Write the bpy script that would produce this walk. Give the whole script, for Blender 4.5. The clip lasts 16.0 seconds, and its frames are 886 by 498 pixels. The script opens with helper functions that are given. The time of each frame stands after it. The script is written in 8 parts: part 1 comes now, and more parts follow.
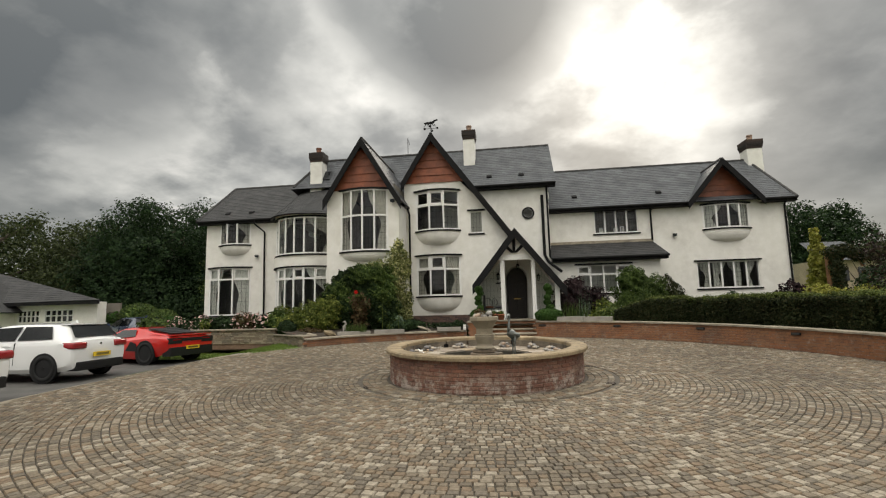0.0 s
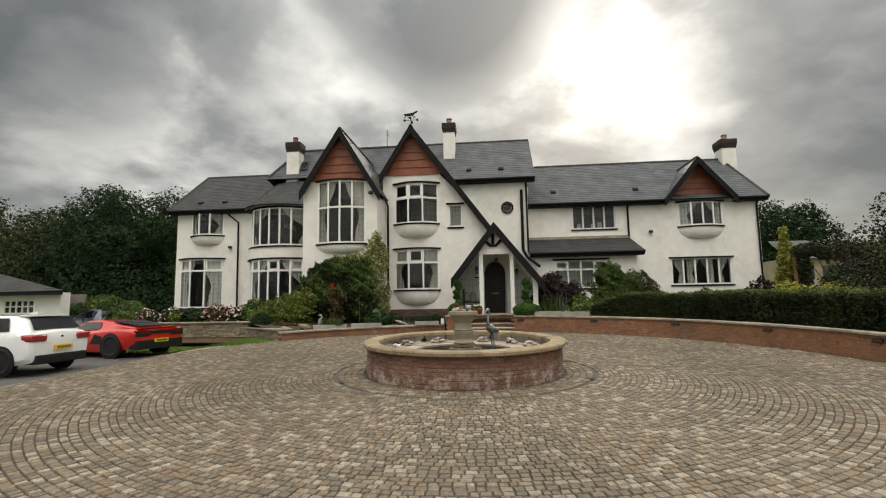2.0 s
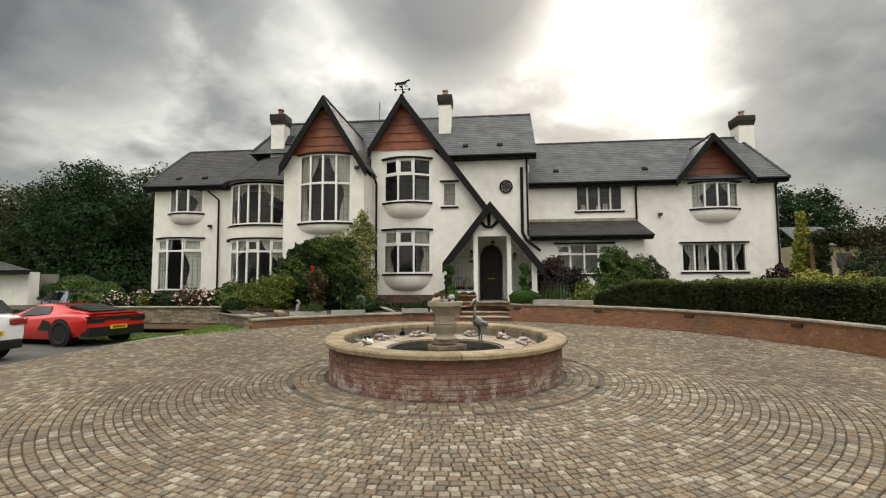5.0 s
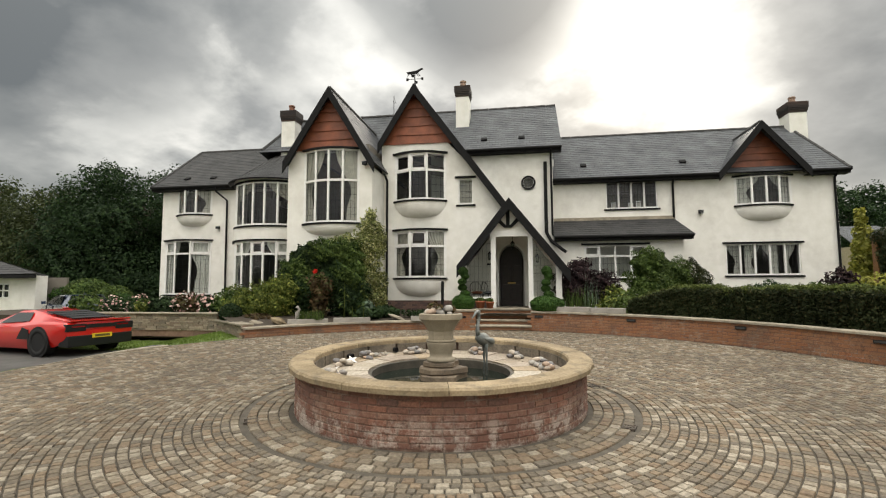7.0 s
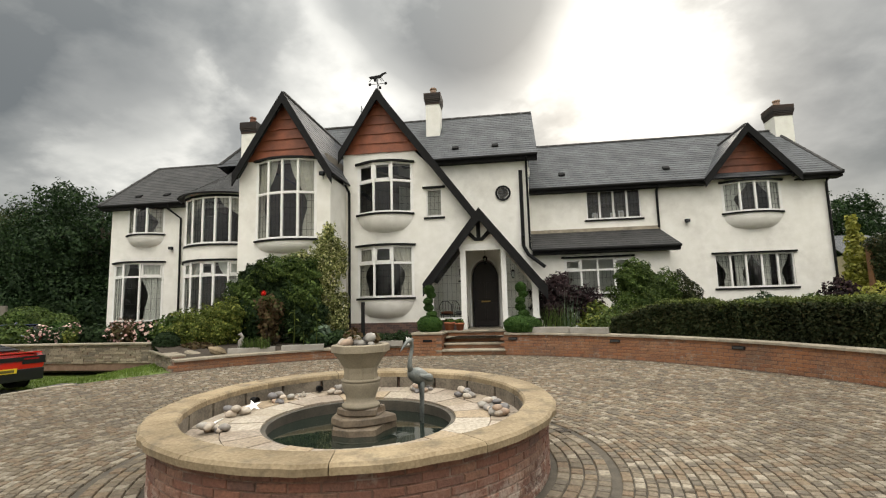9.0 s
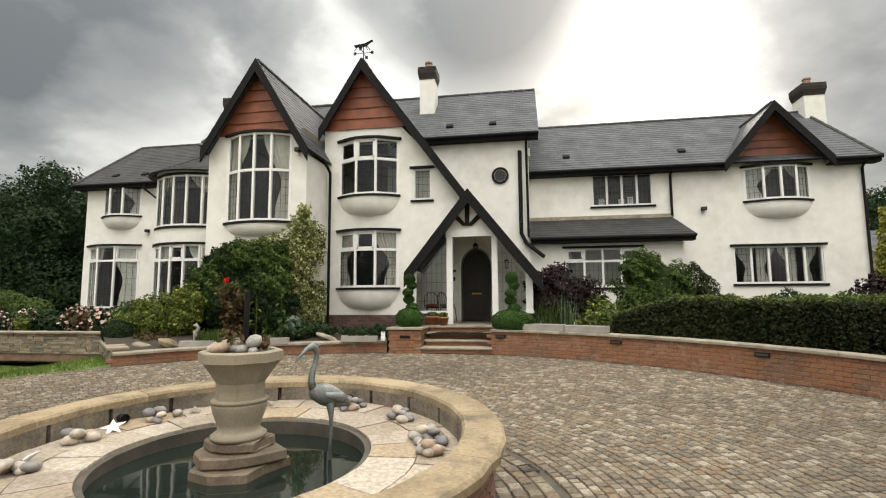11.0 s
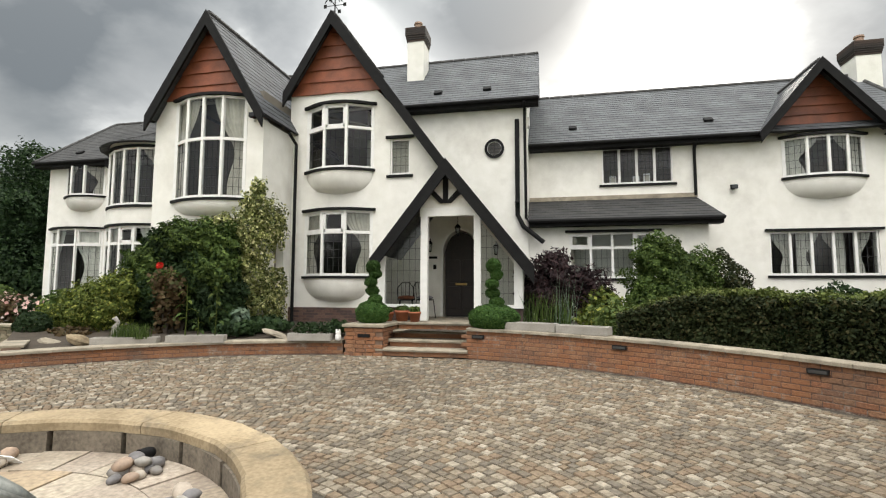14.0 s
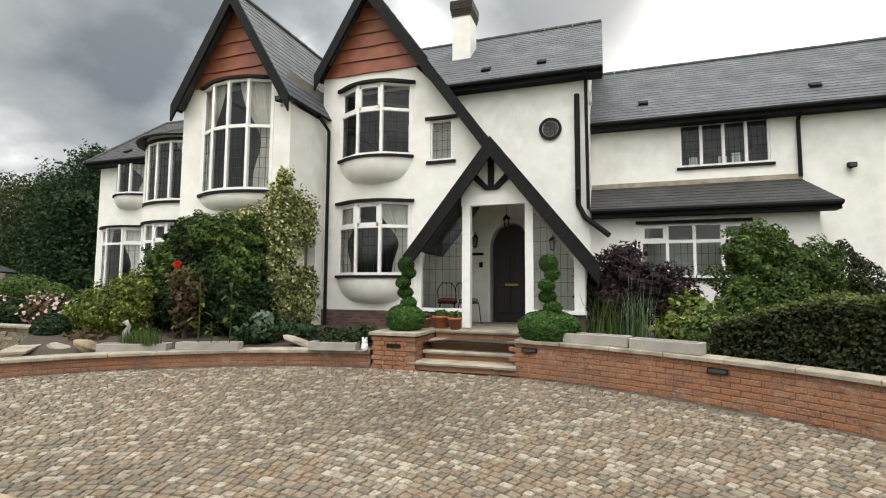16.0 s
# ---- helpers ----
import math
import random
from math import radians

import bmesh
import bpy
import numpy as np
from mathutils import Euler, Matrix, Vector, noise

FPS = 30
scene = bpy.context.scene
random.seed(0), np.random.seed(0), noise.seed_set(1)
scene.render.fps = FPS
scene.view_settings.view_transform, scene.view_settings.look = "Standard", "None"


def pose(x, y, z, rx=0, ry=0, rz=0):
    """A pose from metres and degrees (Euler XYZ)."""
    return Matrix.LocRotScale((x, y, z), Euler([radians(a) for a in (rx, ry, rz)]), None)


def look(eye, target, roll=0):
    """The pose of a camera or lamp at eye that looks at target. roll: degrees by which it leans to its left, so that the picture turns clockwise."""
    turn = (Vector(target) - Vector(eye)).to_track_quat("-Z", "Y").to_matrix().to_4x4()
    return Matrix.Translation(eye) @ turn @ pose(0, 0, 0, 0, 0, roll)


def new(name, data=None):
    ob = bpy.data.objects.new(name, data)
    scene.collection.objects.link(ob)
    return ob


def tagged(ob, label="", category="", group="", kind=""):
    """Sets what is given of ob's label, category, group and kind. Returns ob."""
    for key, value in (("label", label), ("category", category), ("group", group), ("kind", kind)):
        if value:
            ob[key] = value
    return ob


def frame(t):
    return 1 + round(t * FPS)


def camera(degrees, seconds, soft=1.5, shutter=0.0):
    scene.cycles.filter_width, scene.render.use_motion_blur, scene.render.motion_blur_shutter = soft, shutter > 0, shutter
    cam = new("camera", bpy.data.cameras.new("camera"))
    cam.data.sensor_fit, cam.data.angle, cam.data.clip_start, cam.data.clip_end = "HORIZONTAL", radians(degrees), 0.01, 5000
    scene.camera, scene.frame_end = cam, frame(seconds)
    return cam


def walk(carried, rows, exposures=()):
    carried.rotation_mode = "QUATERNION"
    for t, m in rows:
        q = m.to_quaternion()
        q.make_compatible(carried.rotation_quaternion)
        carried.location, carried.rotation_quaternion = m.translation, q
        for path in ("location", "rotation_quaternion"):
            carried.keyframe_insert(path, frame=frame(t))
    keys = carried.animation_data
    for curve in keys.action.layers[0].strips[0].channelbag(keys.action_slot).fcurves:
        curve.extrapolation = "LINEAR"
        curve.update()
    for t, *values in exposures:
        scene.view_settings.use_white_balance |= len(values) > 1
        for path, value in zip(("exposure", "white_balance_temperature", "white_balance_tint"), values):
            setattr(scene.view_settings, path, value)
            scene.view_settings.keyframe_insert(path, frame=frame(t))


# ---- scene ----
cam = camera(84.8, 16.0, 1.15)
METRES, EYE, TILT, LEAN, TURN = 11.155, 1.725, 0.0, 0.0, 8.4
ROWS = [
    (0.0, 0.0, 0.0, 0.0, 0.17, 7.07, 1.4),
    (0.5, -0.0007, -0.0002, -0.0002, 1.52, 7.0, 1.1),
    (1.0, -0.0003, 0.0009, -0.0001, 1.69, 6.46, 1.37),
    (1.5, -0.0, 0.0056, -0.0004, -0.01, 6.07, 1.12),
    (2.0, -0.0033, 0.0164, 0.0002, -2.53, 6.31, 0.95),
    (2.5, -0.0041, 0.0259, 0.0005, -4.03, 6.21, 0.81),
    (3.0, 0.0022, 0.0405, -0.0009, -4.71, 4.76, 1.07),
    (3.5, 0.0114, 0.0634, 0.0008, -4.73, 5.27, 0.66),
    (4.0, 0.0215, 0.0898, 0.0012, -5.2, 3.49, 1.12),
    (4.5, 0.0303, 0.1243, 0.0046, -3.98, 4.14, 0.68),
    (7.0, 0.0878, 0.3019, 0.0155, 0.98, 4.68, 0.17),
    (7.5, 0.1011, 0.3378, 0.016, -1.6, 5.92, 0.24),
    (8.0, 0.1177, 0.3705, 0.0173, -1.04, 5.27, 1.08),
    (8.5, 0.1378, 0.4044, 0.0186, 1.09, 7.27, 0.73),
    (9.0, 0.1552, 0.4409, 0.0173, -0.12, 6.93, 1.42),
    (11.5, 0.2416, 0.6102, 0.0193, 1.34, 5.15, 0.27),
    (12.0, 0.2581, 0.6392, 0.0191, 0.53, 2.49, 0.63),
    (12.5, 0.2736, 0.6726, 0.0188, 0.8, 2.73, -0.55),
    (13.0, 0.2881, 0.7041, 0.0191, 4.01, 2.93, 0.39),
    (13.5, 0.3036, 0.7372, 0.021, 4.67, 2.18, -0.91),
    (14.0, 0.316, 0.7787, 0.0217, 3.42, 4.75, -0.2),
    (14.5, 0.3251, 0.8116, 0.0233, 2.53, 4.31, 0.36),
    (15.0, 0.332, 0.8499, 0.0249, 5.43, 4.68, 0.16),
    (15.5, 0.3323, 0.8883, 0.0257, 7.68, 5.39, 0.23),
    (16.0, 0.3298, 0.9273, 0.0286, 10.28, 4.47, -0.36),
]
walk(cam, [(t, pose(0, 0, EYE, TILT, LEAN, TURN) @ pose(METRES * x, METRES * y, METRES * z, 90 + pitch, roll, yaw)) for t, x, y, z, yaw, pitch, roll in ROWS],
     [(0.0, 0.74, 7050, 10), (4.5, 0.95, 7050, 10), (7.5, 1.12, 7050, 10), (9.0, 1.14, 7050, 10), (12.5, 1.37, 6900, 10), (16.0, 1.49, 6650, 10)])

# ---- world and light ----
world = bpy.data.worlds.new("sky")
scene.world = world
world.use_nodes = True
SUN_AZ, SUN_EL = 12.0, 27.0  # degrees to the right of +y, degrees up


def build_sky():
    nt = world.node_tree
    nt.nodes.clear()
    N, L = nt.nodes.new, nt.links.new
    out, bg = N("ShaderNodeOutputWorld"), N("ShaderNodeBackground")
    sky = N("ShaderNodeTexSky")
    sky.sky_type, sky.sun_disc = "NISHITA", False
    sky.sun_elevation, sky.sun_rotation = radians(SUN_EL), radians(SUN_AZ)
    co, sep = N("ShaderNodeTexCoord"), N("ShaderNodeSeparateXYZ")
    L(co.outputs["Generated"], sep.inputs[0])

    def m(op, a, b=None, c=None, clamp=False):
        n = N("ShaderNodeMath")
        n.operation, n.use_clamp = op, clamp
        for i, v in enumerate((a, b, c)):
            if v is None:
                continue
            if isinstance(v, (int, float)):
                n.inputs[i].default_value = v
            else:
                L(v, n.inputs[i])
        return n.outputs[0]

    up = m("MAXIMUM", sep.outputs[2], 0.0)
    den = m("ADD", up, 0.36)
    comb = N("ShaderNodeCombineXYZ")
    L(m("DIVIDE", sep.outputs[0], den), comb.inputs[0])
    L(m("DIVIDE", sep.outputs[1], den), comb.inputs[1])

    def cloud(scale, off, detail, rough, dist):
        mp, n = N("ShaderNodeMapping"), N("ShaderNodeTexNoise")
        mp.inputs["Location"].default_value = off
        L(comb.outputs[0], mp.inputs[0])
        L(mp.outputs[0], n.inputs["Vector"])
        for k, v in (("Scale", scale), ("Detail", detail), ("Roughness", rough), ("Distortion", dist)):
            n.inputs[k].default_value = v
        return n.outputs["Fac"]

    big, mid = cloud(1.5, CLOUD_A, 6.0, 0.5, 0.15), cloud(4.2, CLOUD_B, 7.0, 0.55, 0.1)
    mix = m("ADD", m("MULTIPLY", big, 0.62), m("MULTIPLY", mid, 0.38))
    # heavier cloud masses among the thin ones, brighter gaps where negative: direction, inner and outer half-width in
    # degrees, weight
    ragged = m("ADD", m("MULTIPLY", m("SUBTRACT", mid, 0.5), 0.16), m("MULTIPLY", m("SUBTRACT", big, 0.5), 0.10))
    # Last entry: broad unseen brightening behind the view, added to light the house front.
    for d0, inner, outer, amt in (((-0.08, 0.80, 0.60), 5.0, 15.0, 0.22), ((-0.52, 0.63, 0.57), 4.0, 20.0, 0.10), ((-0.72, 0.58, 0.41), 3.0, 15.0, 0.10), ((-0.58, 0.78, 0.24), 2.0, 10.0, 0.02), ((0.57, 0.78, 0.29), 4.0, 16.0, 0.11), ((-0.63, 0.70, 0.345), 2.0, 11.0, -0.10), ((0.34, 0.84, 0.42), 2.0, 9.0, -0.06), ((-0.34, 0.87, 0.36), 3.0, 15.0, -0.04), ((0.05, -0.92, 0.38), 15.0, 75.0, -0.13)):
        dd, sm = N("ShaderNodeVectorMath"), N("ShaderNodeMapRange")
        dd.operation = "DOT_PRODUCT"
        L(co.outputs["Generated"], dd.inputs[0])
        dd.inputs[1].default_value = Vector(d0).normalized()
        sm.interpolation_type = "SMOOTHSTEP"
        L(m("ADD", dd.outputs["Value"], m("MULTIPLY", ragged, min(1.0, 8.0 * (1 - math.cos(radians(outer)))))), sm.inputs[0])
        sm.inputs[1].default_value, sm.inputs[2].default_value = math.cos(radians(outer)), math.cos(radians(inner))
        mix = m("SUBTRACT", mix, m("MULTIPLY", sm.outputs[0], amt))
    ramp = N("ShaderNodeValToRGB")
    L(mix, ramp.inputs[0])
    e = ramp.color_ramp.elements
    e[0].position, e[0].color = 0.32, (0.085, 0.092, 0.094, 1)
    e[1].position, e[1].color = 0.68, (0.74, 0.74, 0.73, 1)
    for p, c in ((0.46, (0.20, 0.208, 0.208, 1)), (0.56, (0.40, 0.41, 0.405, 1))):
        k = e.new(p)
        k.color = c
    # thin cloud before the sun: brighter round its direction
    a, el = radians(SUN_AZ), radians(SUN_EL)
    dot = N("ShaderNodeVectorMath")
    dot.operation = "DOT_PRODUCT"
    L(co.outputs["Generated"], dot.inputs[0])
    dot.inputs[1].default_value = (math.sin(a) * math.cos(el), math.cos(a) * math.cos(el), math.sin(el))
    d = m("MAXIMUM", dot.outputs["Value"], 0.0)
    glow = m("MULTIPLY", m("ADD", m("MULTIPLY", m("POWER", d, 130.0), 1.1), m("MULTIPLY", m("POWER", d, 9.0), 0.42)), m("ADD", 0.15, m("MULTIPLY", mix, 1.7)))
    tot = N("ShaderNodeVectorMath")
    tot.operation = "SCALE"
    L(ramp.outputs[0], tot.inputs[0])
    # an overcast sky grows brighter towards the zenith
    zen = m("ADD", 0.60, m("MULTIPLY", m("POWER", up, 3.5), 4.2))
    L(m("MULTIPLY", zen, m("ADD", 1.0, glow)), tot.inputs["Scale"])
    add = N("ShaderNodeMix")
    add.data_type, add.blend_type = "RGBA", "ADD"
    add.inputs[0].default_value = 1.0
    sk = N("ShaderNodeVectorMath")
    sk.operation = "SCALE"
    L(sky.outputs[0], sk.inputs[0])
    sk.inputs["Scale"].default_value = 0.006
    L(tot.outputs[0], add.inputs[6])
    L(sk.outputs[0], add.inputs[7])
    L(add.outputs[2], bg.inputs[0])
    bg.inputs[1].default_value = 1.15
    L(bg.outputs[0], out.inputs[0])


CLOUD_A, CLOUD_B = (0.3, 0.2, 0.0), (2.0, 0.7, 0.0)
build_sky()
sun = new("sun", bpy.data.lights.new("sun", "SUN"))
sun.data.energy, sun.data.angle, sun.data.color = 0.9, radians(20), (1.0, 0.95, 0.88)
_a, _e = radians(SUN_AZ), radians(SUN_EL)
sun.matrix_world = look((0, 0, 40), (-40 * math.sin(_a) * math.cos(_e), -40 * math.cos(_a) * math.cos(_e), 40 - 40 * math.sin(_e)))

# ---- materials ----
def mat(name, build):
    ma = bpy.data.materials.new(name)
    ma.use_nodes = True
    nt = ma.node_tree
    bsdf = nt.nodes["Principled BSDF"]
    build(nt, bsdf)
    return ma


def grainy(name, c1, c2, scale=6.0, rough=0.8, bump=0.3, fine=60.0, metal=0.0, stain=None, stain_scale=0.7, stain_amt=0.5, spread=0.0, coord="Object", bump_dist=0.01):
    """Two colours mixed by a coarse and a fine noise, an optional stain, a random step of brightness per object or island, fine relief."""
    def build(nt, b):
        N, L = nt.nodes.new, nt.links.new
        co = N("ShaderNodeTexCoord")
        n1, n2 = N("ShaderNodeTexNoise"), N("ShaderNodeTexNoise")
        for n, s, d in ((n1, scale, 5.0), (n2, fine, 3.0)):
            L(co.outputs[coord], n.inputs["Vector"])
            n.inputs["Scale"].default_value, n.inputs["Detail"].default_value = s, d
        av = N("ShaderNodeMix")
        av.inputs[0].default_value = 0.4
        L(n1.outputs["Fac"], av.inputs[2])
        L(n2.outputs["Fac"], av.inputs[3])
        rp = N("ShaderNodeValToRGB")
        L(av.outputs[0], rp.inputs[0])
        e = rp.color_ramp.elements
        e[0].position, e[0].color, e[1].position, e[1].color = 0.36, (*c1, 1), 0.64, (*c2, 1)
        col = rp.outputs[0]
        if stain:
            n3, r3 = N("ShaderNodeTexNoise"), N("ShaderNodeValToRGB")
            L(co.outputs[coord], n3.inputs["Vector"])
            n3.inputs["Scale"].default_value, n3.inputs["Detail"].default_value, n3.inputs["Roughness"].default_value = stain_scale, 6.0, 0.65
            L(n3.outputs["Fac"], r3.inputs[0])
            r3.color_ramp.elements[0].position, r3.color_ramp.elements[1].position = 0.5, 0.72
            mu = N("ShaderNodeMath")
            mu.operation = "MULTIPLY"
            mu.inputs[1].default_value = stain_amt
            L(r3.outputs[0], mu.inputs[0])
            mx = N("ShaderNodeMix")
            mx.data_type = "RGBA"
            L(mu.outputs[0], mx.inputs[0])
            L(col, mx.inputs[6])
            mx.inputs[7].default_value = (*stain, 1)
            col = mx.outputs[2]
        if spread:
            oi, ge, ad, fr = N("ShaderNodeObjectInfo"), N("ShaderNodeNewGeometry"), N("ShaderNodeMath"), N("ShaderNodeMath")
            ad.operation, fr.operation = "ADD", "FRACT"
            L(oi.outputs["Random"], ad.inputs[0])
            L(ge.outputs["Random Per Island"], ad.inputs[1])
            L(ad.outputs[0], fr.inputs[0])
            mr, hs = N("ShaderNodeMapRange"), N("ShaderNodeHueSaturation")
            L(fr.outputs[0], mr.inputs[0])
            mr.inputs[3].default_value, mr.inputs[4].default_value = 1 - spread, 1 + spread
            L(mr.outputs[0], hs.inputs["Value"])
            L(col, hs.inputs["Color"])
            col = hs.outputs[0]
        L(col, b.inputs["Base Color"])
        b.inputs["Roughness"].default_value, b.inputs["Metallic"].default_value = rough, metal
        if bump:
            bp = N("ShaderNodeBump")
            bp.inputs["Strength"].default_value, bp.inputs["Distance"].default_value = bump, bump_dist
            L(av.outputs[0], bp.inputs["Height"])
            L(bp.outputs[0], b.inputs["Normal"])
    return mat(name, build)


def palette(name, colours, rough=0.85, bump=0.4, scale=25.0, dirt=(0.05, 0.045, 0.04), dirt_amt=0.5, dirt_scale=0.5, bump_dist=0.01):
    """Pieces that each take one of several colours by chance, with grain and broad dirt."""
    def build(nt, b):
        N, L = nt.nodes.new, nt.links.new
        co, oi, ge = N("ShaderNodeTexCoord"), N("ShaderNodeObjectInfo"), N("ShaderNodeNewGeometry")
        ad, fr, rp = N("ShaderNodeMath"), N("ShaderNodeMath"), N("ShaderNodeValToRGB")
        ad.operation, fr.operation = "ADD", "FRACT"
        L(oi.outputs["Random"], ad.inputs[0])
        L(ge.outputs["Random Per Island"], ad.inputs[1])
        L(ad.outputs[0], fr.inputs[0])
        L(fr.outputs[0], rp.inputs[0])
        rp.color_ramp.interpolation = "CONSTANT"
        e = rp.color_ramp.elements
        e[0].position, e[0].color = 0.0, (*colours[0], 1)
        e[1].position, e[1].color = 1.0 / len(colours), (*colours[1], 1)
        for i, c in enumerate(colours[2:], 2):
            k = e.new(i / len(colours))
            k.color = (*c, 1)
        n1, n2 = N("ShaderNodeTexNoise"), N("ShaderNodeTexNoise")
        for n, s in ((n1, scale), (n2, dirt_scale)):
            L(ge.outputs["Position"], n.inputs["Vector"])
            n.inputs["Scale"].default_value, n.inputs["Detail"].default_value = s, 5.0
        hs, mr = N("ShaderNodeHueSaturation"), N("ShaderNodeMapRange")
        L(n1.outputs["Fac"], mr.inputs[0])
        mr.inputs[1].default_value, mr.inputs[2].default_value, mr.inputs[3].default_value, mr.inputs[4].default_value = 0.3, 0.7, 0.7, 1.3
        L(mr.outputs[0], hs.inputs["Value"])
        L(rp.outputs[0], hs.inputs["Color"])
        r2, mu, mx = N("ShaderNodeMapRange"), N("ShaderNodeMath"), N("ShaderNodeMix")
        L(n2.outputs["Fac"], r2.inputs[0])
        r2.inputs[1].default_value, r2.inputs[2].default_value = 0.45, 0.75
        mu.operation = "MULTIPLY"
        mu.inputs[1].default_value = dirt_amt
        L(r2.outputs[0], mu.inputs[0])
        mx.data_type = "RGBA"
        L(mu.outputs[0], mx.inputs[0])
        L(hs.outputs[0], mx.inputs[6])
        mx.inputs[7].default_value = (*dirt, 1)
        L(mx.outputs[2], b.inputs["Base Color"])
        b.inputs["Roughness"].default_value = rough
        bp = N("ShaderNodeBump")
        bp.inputs["Strength"].default_value, bp.inputs["Distance"].default_value = bump, bump_dist
        L(n1.outputs["Fac"], bp.inputs["Height"])
        L(bp.outputs[0], b.inputs["Normal"])
    return mat(name, build)


def plain(name, col, rough=0.5, metal=0.0, **more):
    def build(nt, b):
        b.inputs["Base Color"].default_value = (*col, 1)
        b.inputs["Roughness"].default_value, b.inputs["Metallic"].default_value = rough, metal
        for k, v in more.items():
            b.inputs[k.replace("_", " ").title()].default_value = v
    return mat(name, build)


def slate_mat(name, c1, c2, rough):
    """Slates laid broken-bond along the roof's own u, v in metres."""
    def build(nt, b):
        N, L = nt.nodes.new, nt.links.new
        uv, br, nz = N("ShaderNodeUVMap"), N("ShaderNodeTexBrick"), N("ShaderNodeTexNoise")
        L(uv.outputs[0], br.inputs["Vector"])
        br.inputs["Color1"].default_value, br.inputs["Color2"].default_value, br.inputs["Mortar"].default_value = (*c1, 1), (*c2, 1), (0.012, 0.012, 0.013, 1)
        for k, v in (("Scale", 1.0), ("Mortar Size", 0.004), ("Brick Width", 0.26), ("Row Height", 0.2), ("Bias", 0.0)):
            br.inputs[k].default_value = v
        L(uv.outputs[0], nz.inputs["Vector"])
        nz.inputs["Scale"].default_value, nz.inputs["Detail"].default_value = 1.3, 7.0
        mr, hs = N("ShaderNodeMapRange"), N("ShaderNodeHueSaturation")
        L(nz.outputs["Fac"], mr.inputs[0])
        mr.inputs[1].default_value, mr.inputs[2].default_value, mr.inputs[3].default_value, mr.inputs[4].default_value = 0.3, 0.7, 0.72, 1.3
        L(mr.outputs[0], hs.inputs["Value"])
        L(br.outputs["Color"], hs.inputs["Color"])
        L(hs.outputs[0], b.inputs["Base Color"])
        b.inputs["Roughness"].default_value = rough
        b.inputs["Specular IOR Level"].default_value = 0.3
        bp = N("ShaderNodeBump")
        bp.inputs["Strength"].default_value, bp.inputs["Distance"].default_value = 0.4, 0.006
        L(br.outputs["Color"], bp.inputs["Height"])
        L(bp.outputs[0], b.inputs["Normal"])
    return mat(name, build)


def leaf_mat(name, c1, c2, c3=None, rough=0.7):
    """Leaves: each its own shade between two or three greens, a little light through them."""
    def build(nt, b):
        N, L = nt.nodes.new, nt.links.new
        ge, rp = N("ShaderNodeNewGeometry"), N("ShaderNodeValToRGB")
        L(ge.outputs["Random Per Island"], rp.inputs[0])
        e = rp.color_ramp.elements
        e[0].color, e[1].color = (*c1, 1), (*c2, 1)
        if c3:
            e[1].position = 0.75
            k = e.new(0.95)
            k.color = (*c3, 1)
        nz, mr, hs = N("ShaderNodeTexNoise"), N("ShaderNodeMapRange"), N("ShaderNodeHueSaturation")
        L(ge.outputs["Position"], nz.inputs["Vector"])
        nz.inputs["Scale"].default_value = 1.1
        L(nz.outputs["Fac"], mr.inputs[0])
        mr.inputs[1].default_value, mr.inputs[2].default_value, mr.inputs[3].default_value, mr.inputs[4].default_value = 0.3, 0.7, 0.7, 1.3
        L(mr.outputs[0], hs.inputs["Value"])
        L(rp.outputs[0], hs.inputs["Color"])
        L(hs.outputs[0], b.inputs["Base Color"])
        b.inputs["Roughness"].default_value = rough
        b.inputs["Specular IOR Level"].default_value = 0.18
        tr, ms = N("ShaderNodeBsdfTranslucent"), N("ShaderNodeMixShader")
        L(hs.outputs[0], tr.inputs[0])
        ms.inputs[0].default_value = 0.2
        L(b.outputs[0], ms.inputs[1])
        L(tr.outputs[0], ms.inputs[2])
        L(ms.outputs[0], nt.nodes["Material Output"].inputs[0])
    return mat(name, build)


def glass_mat():
    """Window glass: clear, with a sky-catching gloss."""
    def build(nt, b):
        N, L = nt.nodes.new, nt.links.new
        gl, tr, fr, mx, nz, bp = N("ShaderNodeBsdfGlossy"), N("ShaderNodeBsdfTransparent"), N("ShaderNodeFresnel"), N("ShaderNodeMixShader"), N("ShaderNodeTexNoise"), N("ShaderNodeBump")
        gl.inputs["Roughness"].default_value = 0.02
        tr.inputs[0].default_value = (0.82, 0.86, 0.85, 1)
        nz.inputs["Scale"].default_value = 1.5
        bp.inputs["Strength"].default_value, bp.inputs["Distance"].default_value = 0.06, 0.05
        co = N("ShaderNodeTexCoord")
        L(co.outputs["Object"], nz.inputs["Vector"])
        L(nz.outputs["Fac"], bp.inputs["Height"])
        L(bp.outputs[0], gl.inputs["Normal"])
        fr.inputs[0].default_value = 1.55
        L(fr.outputs[0], mx.inputs[0])
        L(tr.outputs[0], mx.inputs[1])
        L(gl.outputs[0], mx.inputs[2])
        L(mx.outputs[0], nt.nodes["Material Output"].inputs[0])
    return mat("window_glass", build)


